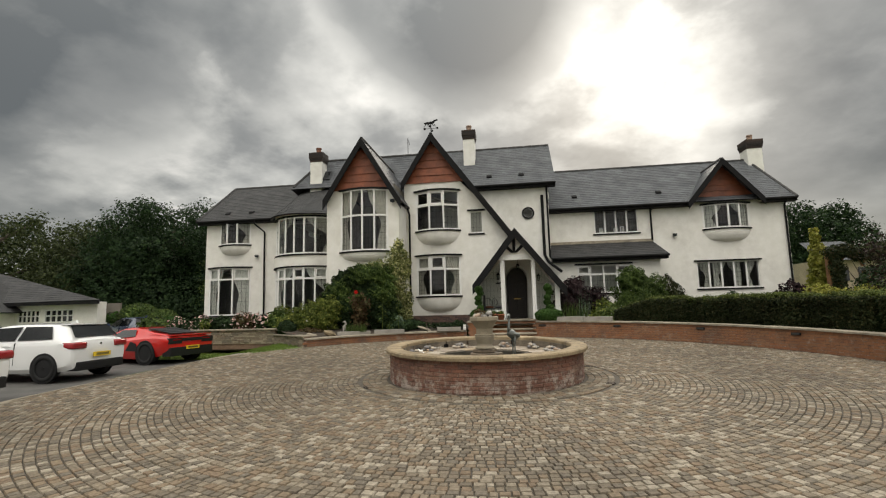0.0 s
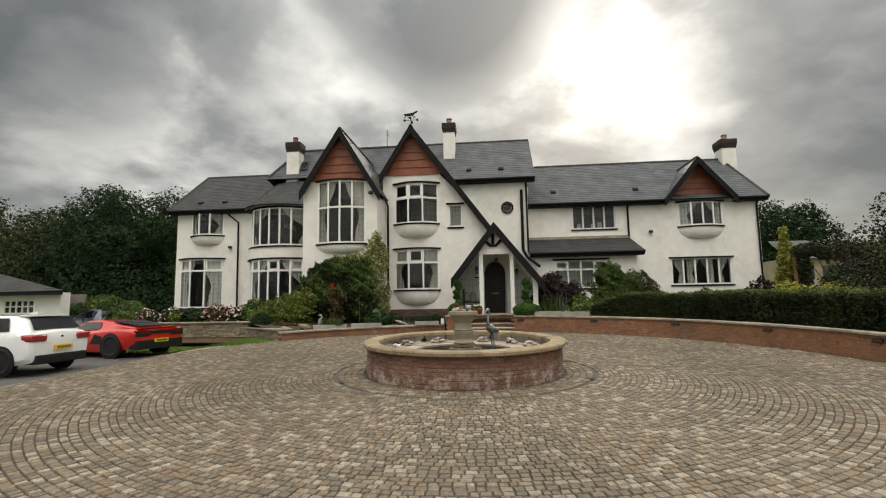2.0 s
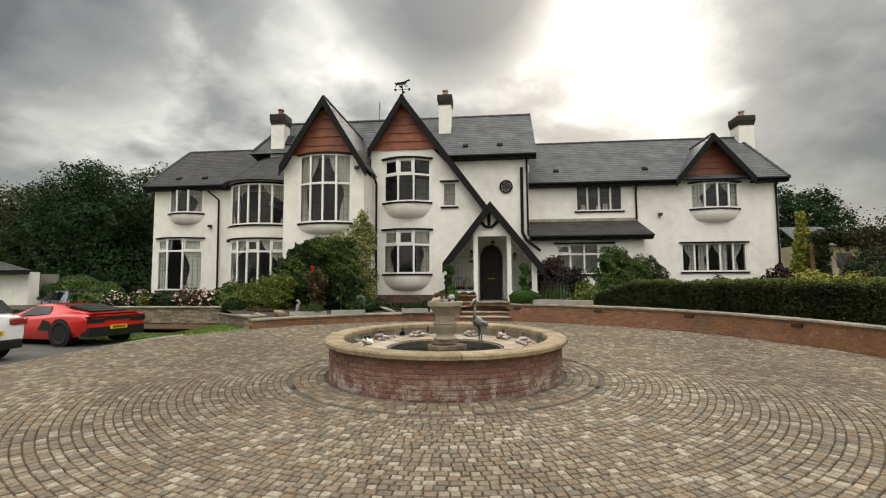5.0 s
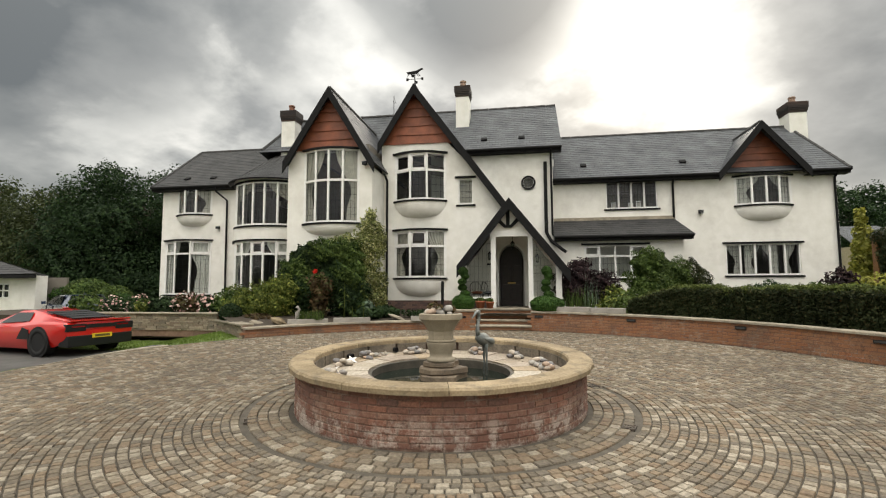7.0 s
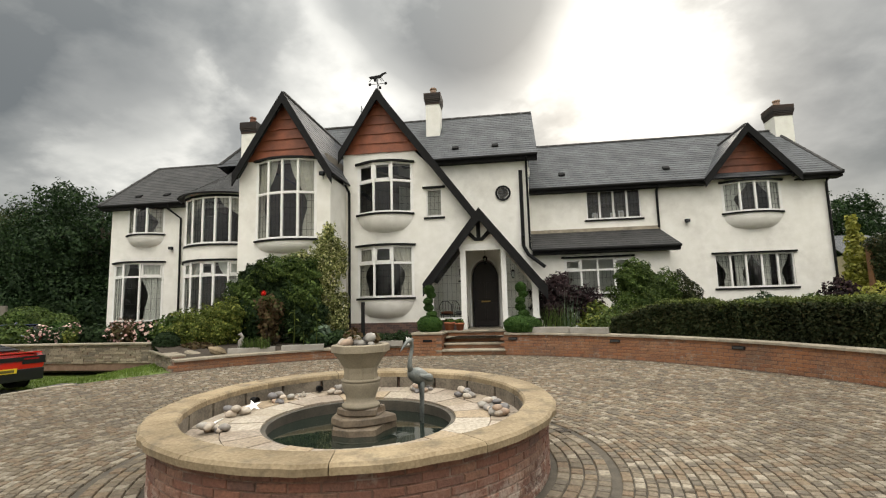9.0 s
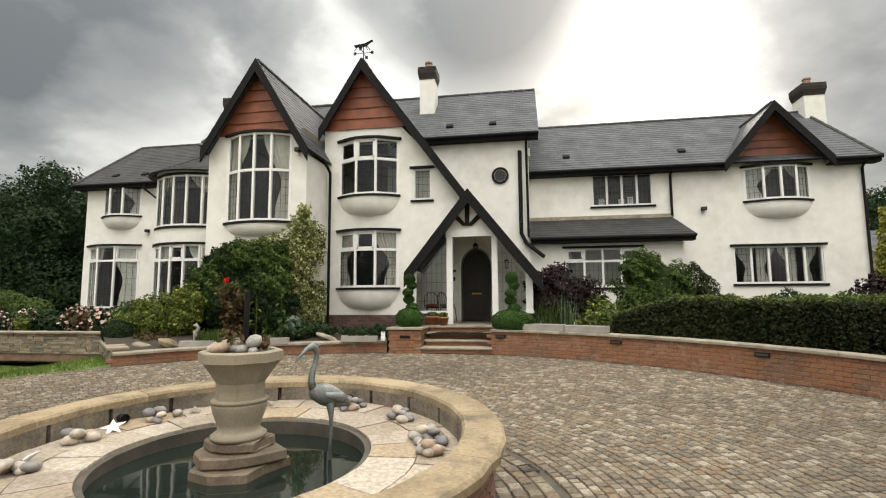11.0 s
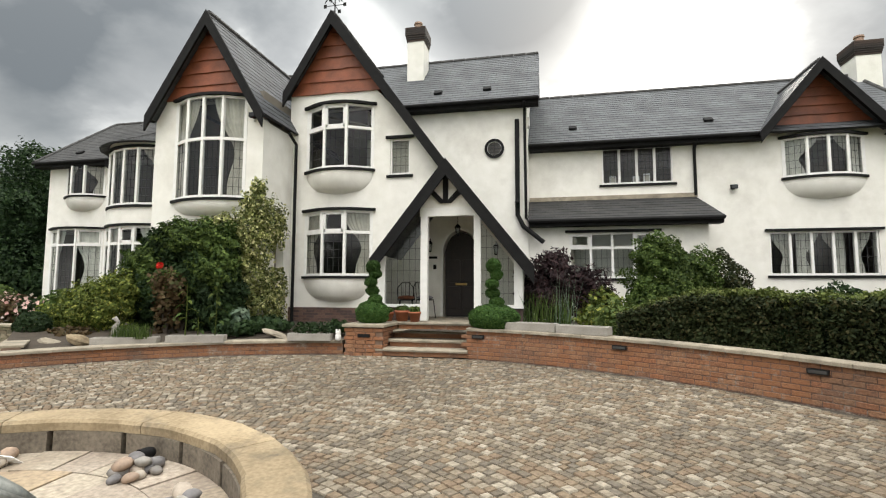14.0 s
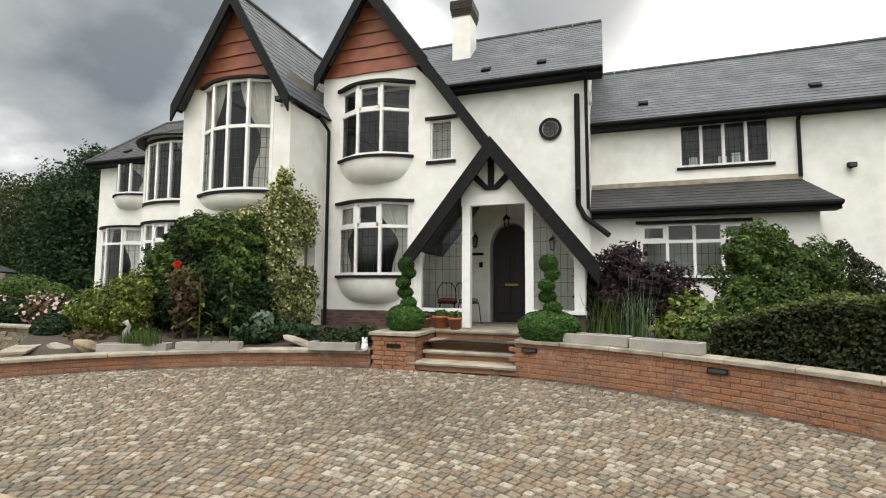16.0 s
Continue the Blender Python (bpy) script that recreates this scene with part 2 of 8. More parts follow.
M_RENDER = grainy("white_render", (0.74, 0.72, 0.66), (0.84, 0.82, 0.77), 3.0, 0.9, 0.25, 90.0, stain=(0.46, 0.43, 0.385), stain_scale=0.9, stain_amt=0.38)
M_WHITE = grainy("white_paint", (0.76, 0.75, 0.72), (0.84, 0.83, 0.80), 8.0, 0.45, 0.08, 120.0)
M_BLACK = grainy("black_paint", (0.005, 0.005, 0.0055), (0.011, 0.0105, 0.0105), 5.0, 0.75, 0.1, 80.0)
M_BLACK.node_tree.nodes["Principled BSDF"].inputs["Specular IOR Level"].default_value = 0.2
M_LEAD = plain("lead", (0.03, 0.03, 0.033), 0.7)
M_SLATE = slate_mat("grey_slate", (0.066, 0.070, 0.077), (0.092, 0.097, 0.103), 0.62)
M_SLATE_DARK = slate_mat("dark_tile", (0.036, 0.036, 0.037), (0.052, 0.051, 0.05), 0.7)
M_RIDGE = grainy("ridge_tile", (0.03, 0.03, 0.03), (0.055, 0.052, 0.05), 6.0, 0.8, 0.3)
M_CLAD = grainy("oiled_cedar", (0.13, 0.037, 0.016), (0.26, 0.075, 0.032), 3.0, 0.6, 0.35, 45.0, spread=0.22)
M_GLASS = glass_mat()
M_CURTAIN = grainy("net_curtain", (0.60, 0.585, 0.54), (0.74, 0.72, 0.67), 9.0, 0.9, 0.1, 70.0)
M_DRAPE = grainy("drape", (0.50, 0.47, 0.41), (0.64, 0.60, 0.53), 9.0, 0.9, 0.1, 70.0)
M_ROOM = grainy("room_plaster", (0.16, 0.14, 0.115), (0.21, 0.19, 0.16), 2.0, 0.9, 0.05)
M_BRICK = palette("red_brick", [(0.20, 0.085, 0.055), (0.25, 0.11, 0.068), (0.16, 0.075, 0.052), (0.24, 0.13, 0.085), (0.12, 0.07, 0.056), (0.28, 0.15, 0.10), (0.30, 0.20, 0.15)], 0.88, 0.5, 40.0, (0.075, 0.062, 0.055), 0.6, 1.3)
M_PLINTH = palette("brown_plinth_brick", [(0.10, 0.06, 0.05), (0.13, 0.075, 0.06), (0.085, 0.055, 0.05), (0.15, 0.09, 0.07)], 0.85, 0.4, 40.0)
M_SOOT = palette("sooty_brick", [(0.030, 0.021, 0.018), (0.045, 0.029, 0.024), (0.024, 0.018, 0.017), (0.058, 0.036, 0.028)], 0.9, 0.5, 40.0)


def lime_brick(name, colours, lo, hi, amount, grime=0.65, salt=0.0, rust=(0.27, 0.115, 0.05)):
    """Old brick: each its own red-brown, grimed, with white lime bloom in ragged patches, thickest where damp rises (salt)."""
    def build(nt, b):
        N, L = nt.nodes.new, nt.links.new
        src = b.inputs["Base Color"].links[0].from_socket
        ge = N("ShaderNodeNewGeometry")

        def blot(scale, a, z, top, rough):
            nz, rp = N("ShaderNodeTexNoise"), N("ShaderNodeMapRange")
            L(ge.outputs["Position"], nz.inputs["Vector"])
            nz.inputs["Scale"].default_value, nz.inputs["Detail"].default_value, nz.inputs["Roughness"].default_value = scale, 9.0, rough
            L(nz.outputs["Fac"], rp.inputs[0])
            rp.inputs[1].default_value, rp.inputs[2].default_value, rp.inputs[4].default_value = a, z, top
            return rp.outputs[0]

        def lay(fac, under, colour):
            mx = N("ShaderNodeMix")
            mx.data_type = "RGBA"
            L(fac, mx.inputs[0])
            L(under, mx.inputs[6])
            mx.inputs[7].default_value = (*colour, 1)
            return mx.outputs[2]
        col = lay(blot(1.4, 0.44, 0.58, 0.6, 0.65), src, rust)
        col = lay(blot(7.0, 0.54, 0.66, 0.6, 0.75), col, (0.065, 0.045, 0.036))
        col = lay(blot(3.2, lo, hi, amount, 0.72), col, (0.38, 0.33, 0.28))
        if salt:
            sp, hz, pr = N("ShaderNodeSeparateXYZ"), N("ShaderNodeMapRange"), N("ShaderNodeMath")
            L(ge.outputs["Position"], sp.inputs[0])
            L(sp.outputs[2], hz.inputs[0])
            hz.inputs[1].default_value, hz.inputs[2].default_value, hz.inputs[3].default_value, hz.inputs[4].default_value = 0.42, 0.66, 1.0, 0.0
            pr.operation = "MULTIPLY"
            L(hz.outputs[0], pr.inputs[0])
            L(blot(5.0, 0.47, 0.60, salt, 0.78), pr.inputs[1])
            col = lay(pr.outputs[0], col, (0.42, 0.36, 0.31))
        L(col, b.inputs["Base Color"])
    ma = palette(name, colours, 0.92, 0.8, 40.0, (0.075, 0.06, 0.05), grime, 1.3)
    build(ma.node_tree, ma.node_tree.nodes["Principled BSDF"])
    return ma


M_BRICK_LIME = lime_brick("limed_red_brick", [(0.19, 0.083, 0.055), (0.215, 0.096, 0.062), (0.165, 0.077, 0.053), (0.20, 0.105, 0.07), (0.135, 0.07, 0.053), (0.21, 0.11, 0.075)], 0.58, 0.72, 0.5, 0.7, 0.85, (0.165, 0.075, 0.052))
M_BRICK_PALE = lime_brick("old_pink_brick", [(0.27, 0.130, 0.068), (0.29, 0.135, 0.070), (0.245, 0.115, 0.062), (0.28, 0.145, 0.080), (0.22, 0.11, 0.064), (0.27, 0.140, 0.078), (0.285, 0.122, 0.062)], 0.59, 0.67, 0.6, 0.6)
M_OLD_MORTAR = lime_brick("weathered_mortar", [(0.15, 0.085, 0.058), (0.17, 0.10, 0.07)], 0.50, 0.68, 0.5, 0.6, 0.8, (0.14, 0.075, 0.055))
M_MORTAR = grainy("mortar", (0.15, 0.09, 0.062), (0.23, 0.15, 0.105), 9.0, 0.95, 0.4, 90.0, stain=(0.09, 0.075, 0.06), stain_amt=0.6)
M_COPING = grainy("buff_sandstone", (0.19, 0.14, 0.08), (0.36, 0.28, 0.175), 2.6, 0.92, 0.9, 38.0, stain=(0.085, 0.068, 0.048), stain_scale=4.2, stain_amt=0.85, spread=0.16)
M_WET_STONE = grainy("wet_brown_sandstone", (0.085, 0.062, 0.042), (0.20, 0.15, 0.10), 5.0, 0.6, 0.7, 45.0, stain=(0.045, 0.04, 0.03), stain_scale=4.0, stain_amt=0.7)
M_STEP = grainy("step_stone", (0.22, 0.19, 0.14), (0.36, 0.31, 0.24), 5.0, 0.9, 0.5, 55.0, stain=(0.08, 0.075, 0.06), stain_scale=2.2, stain_amt=0.6, spread=0.12)
M_PALE = palette("pale_flag", [(0.34, 0.29, 0.225), (0.40, 0.35, 0.285), (0.29, 0.235, 0.175), (0.33, 0.255, 0.17), (0.37, 0.31, 0.25), (0.30, 0.25, 0.20)], 0.85, 0.5, 30.0, (0.17, 0.12, 0.08), 0.55, 2.2)
M_CAST = grainy("cast_stone", (0.22, 0.185, 0.13), (0.31, 0.265, 0.195), 5.0, 0.85, 0.3, 70.0, stain=(0.17, 0.15, 0.12), stain_scale=3.0, stain_amt=0.5)
M_SETT = palette("stone_sett", [(0.162, 0.132, 0.097), (0.190, 0.155, 0.113), (0.132, 0.109, 0.082), (0.228, 0.192, 0.144), (0.172, 0.126, 0.086), (0.285, 0.248, 0.193), (0.138, 0.117, 0.091), (0.187, 0.141, 0.096)], 0.85, 0.6, 30.0, (0.06, 0.05, 0.038), 0.55, 0.3)
M_SETT.node_tree.nodes["Principled BSDF"].inputs["Specular IOR Level"].default_value = 0.2
M_JOINT = grainy("joint_dirt", (0.05, 0.043, 0.034), (0.095, 0.08, 0.06), 8.0, 0.95, 0.5, 70.0)
M_TARMAC = grainy("tarmac", (0.055, 0.052, 0.048), (0.10, 0.095, 0.088), 1.5, 0.85, 0.4, 120.0, stain=(0.14, 0.13, 0.115), stain_amt=0.4)
M_GRASS_SOIL = grainy("lawn", (0.08, 0.12, 0.025), (0.13, 0.18, 0.04), 2.0, 0.95, 0.6, 40.0)
M_SOIL = grainy("bed_soil", (0.03, 0.022, 0.015), (0.06, 0.045, 0.03), 5.0, 0.95, 0.7, 50.0)
M_RUBBLE = palette("rubble_stone", [(0.24, 0.20, 0.14), (0.30, 0.25, 0.18), (0.19, 0.16, 0.12), (0.34, 0.28, 0.20), (0.22, 0.17, 0.12)], 0.9, 0.6, 22.0)
M_DOOR = grainy("dark_oak", (0.009, 0.006, 0.005), (0.020, 0.012, 0.009), 6.0, 0.6, 0.25, 60.0)
L_DARK = leaf_mat("dark_leaves", (0.012, 0.026, 0.010), (0.032, 0.058, 0.018))
L_TREE = leaf_mat("tree_leaves", (0.009, 0.022, 0.008), (0.020, 0.042, 0.013), (0.032, 0.058, 0.018))
L_MID = leaf_mat("shrub_leaves", (0.028, 0.052, 0.013), (0.075, 0.115, 0.026), (0.13, 0.18, 0.045))
L_LIME = leaf_mat("lime_leaves", (0.04, 0.062, 0.012), (0.12, 0.15, 0.028), (0.30, 0.31, 0.07))
L_VARI = leaf_mat("variegated_leaves", (0.022, 0.042, 0.014), (0.33, 0.35, 0.12), (0.66, 0.63, 0.34))
L_BOX = leaf_mat("box_leaves", (0.022, 0.055, 0.012), (0.050, 0.105, 0.022), (0.075, 0.14, 0.032))
L_HEDGE = leaf_mat("hedge_leaves", (0.045, 0.075, 0.02), (0.10, 0.14, 0.036), (0.15, 0.19, 0.06))
L_YELLOW = leaf_mat("golden_leaves", (0.12, 0.14, 0.022), (0.26, 0.25, 0.045), (0.34, 0.33, 0.09))
L_MAROON = leaf_mat("maroon_leaves", (0.012, 0.009, 0.010), (0.036, 0.019, 0.021), (0.055, 0.030, 0.030))
L_BROWN = leaf_mat("bronze_leaves", (0.045, 0.030, 0.014), (0.10, 0.065, 0.030), (0.07, 0.085, 0.03))
L_OLIVE = leaf_mat("olive_leaves", (0.020, 0.028, 0.010), (0.042, 0.054, 0.018), (0.06, 0.072, 0.025))
L_COPPER = leaf_mat("copper_leaves", (0.014, 0.010, 0.008), (0.036, 0.024, 0.017), (0.045, 0.040, 0.020))
L_BLUE = leaf_mat("blue_green_leaves", (0.08, 0.12, 0.085), (0.17, 0.22, 0.15))
M_BARK = grainy("bark", (0.035, 0.026, 0.018), (0.075, 0.058, 0.042), 8.0, 0.95, 0.8, 50.0)

# ---- mesh tools ----
def part(name, bm, material, parent=None, label="", smooth=False):
    """Links a bmesh as one mesh object, under a thing or a part where one is given."""
    me = bpy.data.meshes.new(name)
    bm.to_mesh(me)
    bm.free()
    me.materials.append(material)
    if smooth:
        me.polygons.foreach_set("use_smooth", [True] * len(me.polygons))
    ob = new(name, me)
    if parent:
        ob.parent = parent
        ob.matrix_parent_inverse = parent.matrix_world.inverted() if parent.type == "EMPTY" else Matrix()
    if label:
        ob["label"] = label
    return ob


def raw(name, verts, faces, material, parent=None, label="", smooth=False):
    me = bpy.data.meshes.new(name)
    me.from_pydata([tuple(map(float, v)) for v in verts], [], [tuple(map(int, f)) for f in faces])
    me.materials.append(material)
    if smooth:
        me.polygons.foreach_set("use_smooth", [True] * len(me.polygons))
    ob = new(name, me)
    if parent:
        ob.parent = parent
    if label:
        ob["label"] = label
    return ob


def thing(name, label, category, group="", kind=""):
    return tagged(new(name), label, category, group, kind)


def box(bm, x0, x1, y0, y1, z0, z1, m=None):
    v = [bm.verts.new((x, y, z)) for z in (z0, z1) for y in (y0, y1) for x in (x0, x1)]
    if m is not None:
        bmesh.ops.transform(bm, matrix=m, verts=v)
    for f in ((0, 2, 3, 1), (4, 5, 7, 6), (0, 1, 5, 4), (2, 6, 7, 3), (0, 4, 6, 2), (1, 3, 7, 5)):
        bm.faces.new([v[i] for i in f])
    return v


def bm_box(*a, bevel=0.0, m=None):
    bm = bmesh.new()
    box(bm, *a, m=m)
    if bevel:
        bmesh.ops.bevel(bm, geom=bm.edges[:], offset=bevel, segments=2, affect="EDGES", profile=0.7)
    return bm


def prism(bm, poly, y0, y1):
    """A polygon of (x, z), counter-clockwise seen from -y, drawn out from y0 to y1."""
    a = [bm.verts.new((x, y0, z)) for x, z in poly]
    b = [bm.verts.new((x, y1, z)) for x, z in poly]
    bm.faces.new(a)
    bm.faces.new(b[::-1])
    n = len(poly)
    for i in range(n):
        bm.faces.new((a[i], b[i], b[(i + 1) % n], a[(i + 1) % n]))


def lathe(bm, profile, seg=32, c=(0, 0), turn=0.0):
    """A profile of (radius, z) turned about the upright through c."""
    rings = []
    for r, z in profile:
        rings.append([bm.verts.new((c[0] + max(r, 1e-4) * math.cos(turn + 2 * math.pi * i / seg), c[1] + max(r, 1e-4) * math.sin(turn + 2 * math.pi * i / seg), z)) for i in range(seg)])
    for a, b in zip(rings, rings[1:]):
        for i in range(seg):
            bm.faces.new((a[i], a[(i + 1) % seg], b[(i + 1) % seg], b[i]))
    for ring, rev in ((rings[0], True), (rings[-1], False)):
        bm.faces.new(ring[::-1] if rev else ring)


def tube(bm, pts, radii, seg=8):
    """A round bar through points; radii one number or one per point."""
    pts = [Vector(p) for p in pts]
    if not isinstance(radii, (list, tuple)):
        radii = [radii] * len(pts)
    rings, ref = [], None
    for i, p in enumerate(pts):
        t = (pts[min(i + 1, len(pts) - 1)] - pts[max(i - 1, 0)]).normalized()
        if ref is None:
            ref = Vector((0, 0, 1)) if abs(t.z) < 0.9 else Vector((1, 0, 0))
        u = (ref - t * ref.dot(t)).normalized()
        ref = u
        w = t.cross(u)
        rings.append([bm.verts.new(p + radii[i] * (math.cos(2 * math.pi * k / seg) * u + math.sin(2 * math.pi * k / seg) * w)) for k in range(seg)])
    for a, b in zip(rings, rings[1:]):
        for k in range(seg):
            bm.faces.new((a[k], a[(k + 1) % seg], b[(k + 1) % seg], b[k]))
    bm.faces.new(rings[0][::-1])
    bm.faces.new(rings[-1])


def wall_x(bm, x0, x1, z0, z1, y, thick, holes):
    """A wall along x whose outer face is at y, as blocks round its holes (x0, x1, z0, z1)."""
    xs = sorted({x0, x1, *[h[i] for h in holes for i in (0, 1) if x0 < h[i] < x1]})
    for a, b in zip(xs, xs[1:]):
        cut = sorted((h[2], h[3]) for h in holes if h[0] < (a + b) / 2 < h[1])
        z = z0
        for lo, hi in cut:
            if lo > z:
                box(bm, a, b, y, y + thick, z, lo)
            z = max(z, hi)
        if z < z1:
            box(bm, a, b, y, y + thick, z, z1)


def arc_y(x, x0, x1, y, d):
    """The y of a bow from (x0, y) to (x1, y) that stands d before the wall."""
    if d < 1e-3:
        return y
    h = (x1 - x0) / 2
    r = (h * h + d * d) / (2 * d)
    return y - (math.sqrt(max(r * r - (x - (x0 + x1) / 2) ** 2, 0.0)) - (r - d))


def bow_slab(bm, x0, x1, y, d, z0, z1, over=0.0, depth=0.25, n=14):
    """A slab with a bowed front edge."""
    xs = [x0 - over + (x1 - x0 + 2 * over) * i / n for i in range(n + 1)]
    fr = [(x, arc_y(min(max(x, x0), x1), x0, x1, y, d) - over) for x in xs]
    lo = [bm.verts.new((x, yy, z0)) for x, yy in fr] + [bm.verts.new((xs[-1], y + depth, z0)), bm.verts.new((xs[0], y + depth, z0))]
    hi = [bm.verts.new((v.co.x, v.co.y, z1)) for v in lo]
    bm.faces.new(lo[::-1])
    bm.faces.new(hi)
    k = len(lo)
    for i in range(k):
        bm.faces.new((lo[i], lo[(i + 1) % k], hi[(i + 1) % k], hi[i]))


def leaves(name, blobs, count, size, material, parent=None, label="", seed=1, shell=0.55, up=0.25, long=1.5, floor=None, lump=0.35):
    """Many small folded leaves through lumpy ellipsoids (x, y, z, rx, ry, rz)."""
    rs = np.random.RandomState(seed)
    vol = np.array([b[3] * b[4] * b[5] for b in blobs]) ** 0.75
    pick = rs.choice(len(blobs), count, p=vol / vol.sum())
    B = np.array(blobs, float)[pick]
    d = rs.normal(size=(count, 3))
    d /= np.linalg.norm(d, axis=1)[:, None]
    r = shell + (1 - shell) * rs.rand(count) ** 0.5
    k = pick[:, None] * 1.7
    wob = 1 + lump * (np.sin(d[:, 0:1] * 5.1 + k) * np.sin(d[:, 1:2] * 4.3 + 2 * k) + 0.6 * np.sin(d[:, 2:3] * 8.7 + d[:, 0:1] * 7.3 + k)) * 0.6
    p = B[:, :3] + d * B[:, 3:] * r[:, None] * wob
    if floor is not None:
        p[:, 2] = np.maximum(p[:, 2], floor + rs.rand(count) * size)
    nrm = d * 0.8 + rs.normal(size=(count, 3)) * 0.55 + np.array([0, 0, up])
    nrm /= np.linalg.norm(nrm, axis=1)[:, None]
    t = np.cross(nrm, rs.normal(size=(count, 3)))
    t /= np.linalg.norm(t, axis=1)[:, None]
    b = np.cross(nrm, t)
    s = size * (0.6 + 0.8 * rs.rand(count))[:, None]
    fold = nrm * s * 0.18
    V = np.stack([p - t * s * long / 2, p + b * s / 2 + fold, p + t * s * long / 2, p - b * s / 2 + fold], 1).reshape(-1, 3)
    i = np.arange(count) * 4
    F = np.stack([i, i + 1, i + 2, i + 3], 1)
    me = bpy.data.meshes.new(name)
    me.vertices.add(len(V))
    me.vertices.foreach_set("co", V.astype(np.float32).ravel())
    me.loops.add(F.size)
    me.loops.foreach_set("vertex_index", F.astype(np.int32).ravel())
    me.polygons.add(len(F))
    me.polygons.foreach_set("loop_start", (np.arange(len(F)) * 4).astype(np.int32))
    me.update(calc_edges=True)
    me.materials.append(material)
    ob = new(name, me)
    if parent:
        ob.parent = parent
    if label:
        ob["label"] = label
    return ob


def roof_plane(bm, a, b, c, d, thick=0.05, rows=0.2):
    """A slated slope: eave from a to b, top from d to c, in lapped courses with u, v in metres."""
    a, b, c, d = map(Vector, (a, b, c, d))
    uvl = bm.loops.layers.uv.verify()
    ud = (b - a).normalized()
    nrm = (b - a).cross(d - a)
    if nrm.length < 1e-6:
        nrm = (b - a).cross(c - a)
    nrm.normalize()
    vd = nrm.cross(ud)
    length = max((d - a).dot(vd), (c - b).dot(vd))
    n = max(1, round(length / rows))
    for i in range(n):
        lo, hi = i / n, (i + 1) / n
        q = [a.lerp(d, lo), b.lerp(c, lo), b.lerp(c, hi), a.lerp(d, hi)]
        lift = [0.012, 0.012, 0.003, 0.003]
        top = [bm.verts.new(p + nrm * l) for p, l in zip(q, lift)]
        bot = [bm.verts.new(p - nrm * thick) for p in q]
        fs = [bm.faces.new(top), bm.faces.new(bot[::-1])]
        for k in range(4):
            fs.append(bm.faces.new((top[k], bot[k], bot[(k + 1) % 4], top[(k + 1) % 4])))
        for f in fs:
            for lp in f.loops:
                r = lp.vert.co - a
                lp[uvl].uv = (r.dot(ud), r.dot(vd) + 0.001)
    bmesh.ops.remove_doubles(bm, verts=[v for v in bm.verts if not v.link_faces], dist=1e-5)


def gz(x, y):
    """The height of the ground, which rises to the house and lies flatter where the cars stand."""
    z = 0.0325 * y - 0.005 * x
    k = min(max((-x - 8.6) / 2.0, 0.0), 1.0)
    k = k * k * (3 - 2 * k)
    return z * (1 - k) + k * (0.17 + 0.010 * (y - 12))

# ---- ground ----
FX, FY, FH = -0.69, 10.35, 0.634   # fountain centre and height
WX, WY = -0.6, 10.0             # centre of the round drive
WALL_R = 8.8                    # the round retaining wall
BED = 1.12                      # height of the terrace before the house


def ground_sheet():
    xs = sorted({*np.arange(-30, 26, 1.0), -400, -200, -120, -80, -50, -38, 34, 50, 80, 120, 200, 400})
    ys = sorted({*np.arange(-16, 40, 1.0), -400, -200, -100, -50, -26, 50, 70, 100, 160, 250, 400})
    V = [(x, y, gz(max(-30, min(x, 26)), max(-16, min(y, 22))) - 0.03) for y in ys for x in xs]
    n = len(xs)
    F = [(j * n + i, j * n + i + 1, (j + 1) * n + i + 1, (j + 1) * n + i) for j in range(len(ys) - 1) for i in range(n - 1)]
    return tagged(raw("ground", V, F, M_GRASS_SOIL), "green lawn and rough grass running out to the trees", "ground", kind="structure")


def disc(name, r0, r1, a0, a1, lift, material, label, steps=96):
    """A ring of ground round the fountain that follows the slope."""
    V, F = [], []
    rs = np.linspace(r0, r1, max(2, int((r1 - r0) / 0.7)))
    for i in range(steps + 1):
        a = radians(a0 + (a1 - a0) * i / steps)
        for r in rs:
            x, y = WX + r * math.cos(a), WY + r * math.sin(a)
            V.append((x, y, gz(x, y) + lift))
    k = len(rs)
    for i in range(steps):
        for j in range(k - 1):
            F.append((i * k + j, i * k + j + 1, (i + 1) * k + j + 1, (i + 1) * k + j))
    return tagged(raw(name, V, F, material), label, "paving", kind="structure")


ground_sheet()
disc("driveway_bedding", 1.4, 8.9, 0, 360, -0.012, M_JOINT, "dark sandy joints under the circular sett driveway")
disc("driveway_bedding", 8.9, 13.6, 205, 345, -0.012, M_JOINT, "dark sandy joints under the outer setts")


def tarmac():
    V, F = [], []
    xs, ys = np.arange(-30, -8.0, 0.7), np.arange(-14, 17.2, 0.8)
    for y in ys:
        for x in xs:
            V.append((x, y, gz(x, y) - 0.004 + (0.0 if x < -9.5 else -0.03 * (x + 9.5))))
    n = len(xs)
    for j in range(len(ys) - 1):
        for i in range(n - 1):
            cx, cy = xs[i] + 0.35, ys[j] + 0.4
            if math.hypot(cx - WX, cy - WY) > 8.4 and cy < 16.2 - 0.3 * (cx + 14):
                F.append((j * n + i, j * n + i + 1, (j + 1) * n + i + 1, (j + 1) * n + i))
    return tagged(raw("parking_tarmac", V, F, M_TARMAC), "worn grey tarmac where the cars are parked", "road", kind="structure")


tarmac()


# ---- the house ----
house = thing("house", "large white rendered Edwardian house with slate roofs and black-edged gables", "house")
house.location = (-2.0, 24.0, 1.0)
HOUSE = house


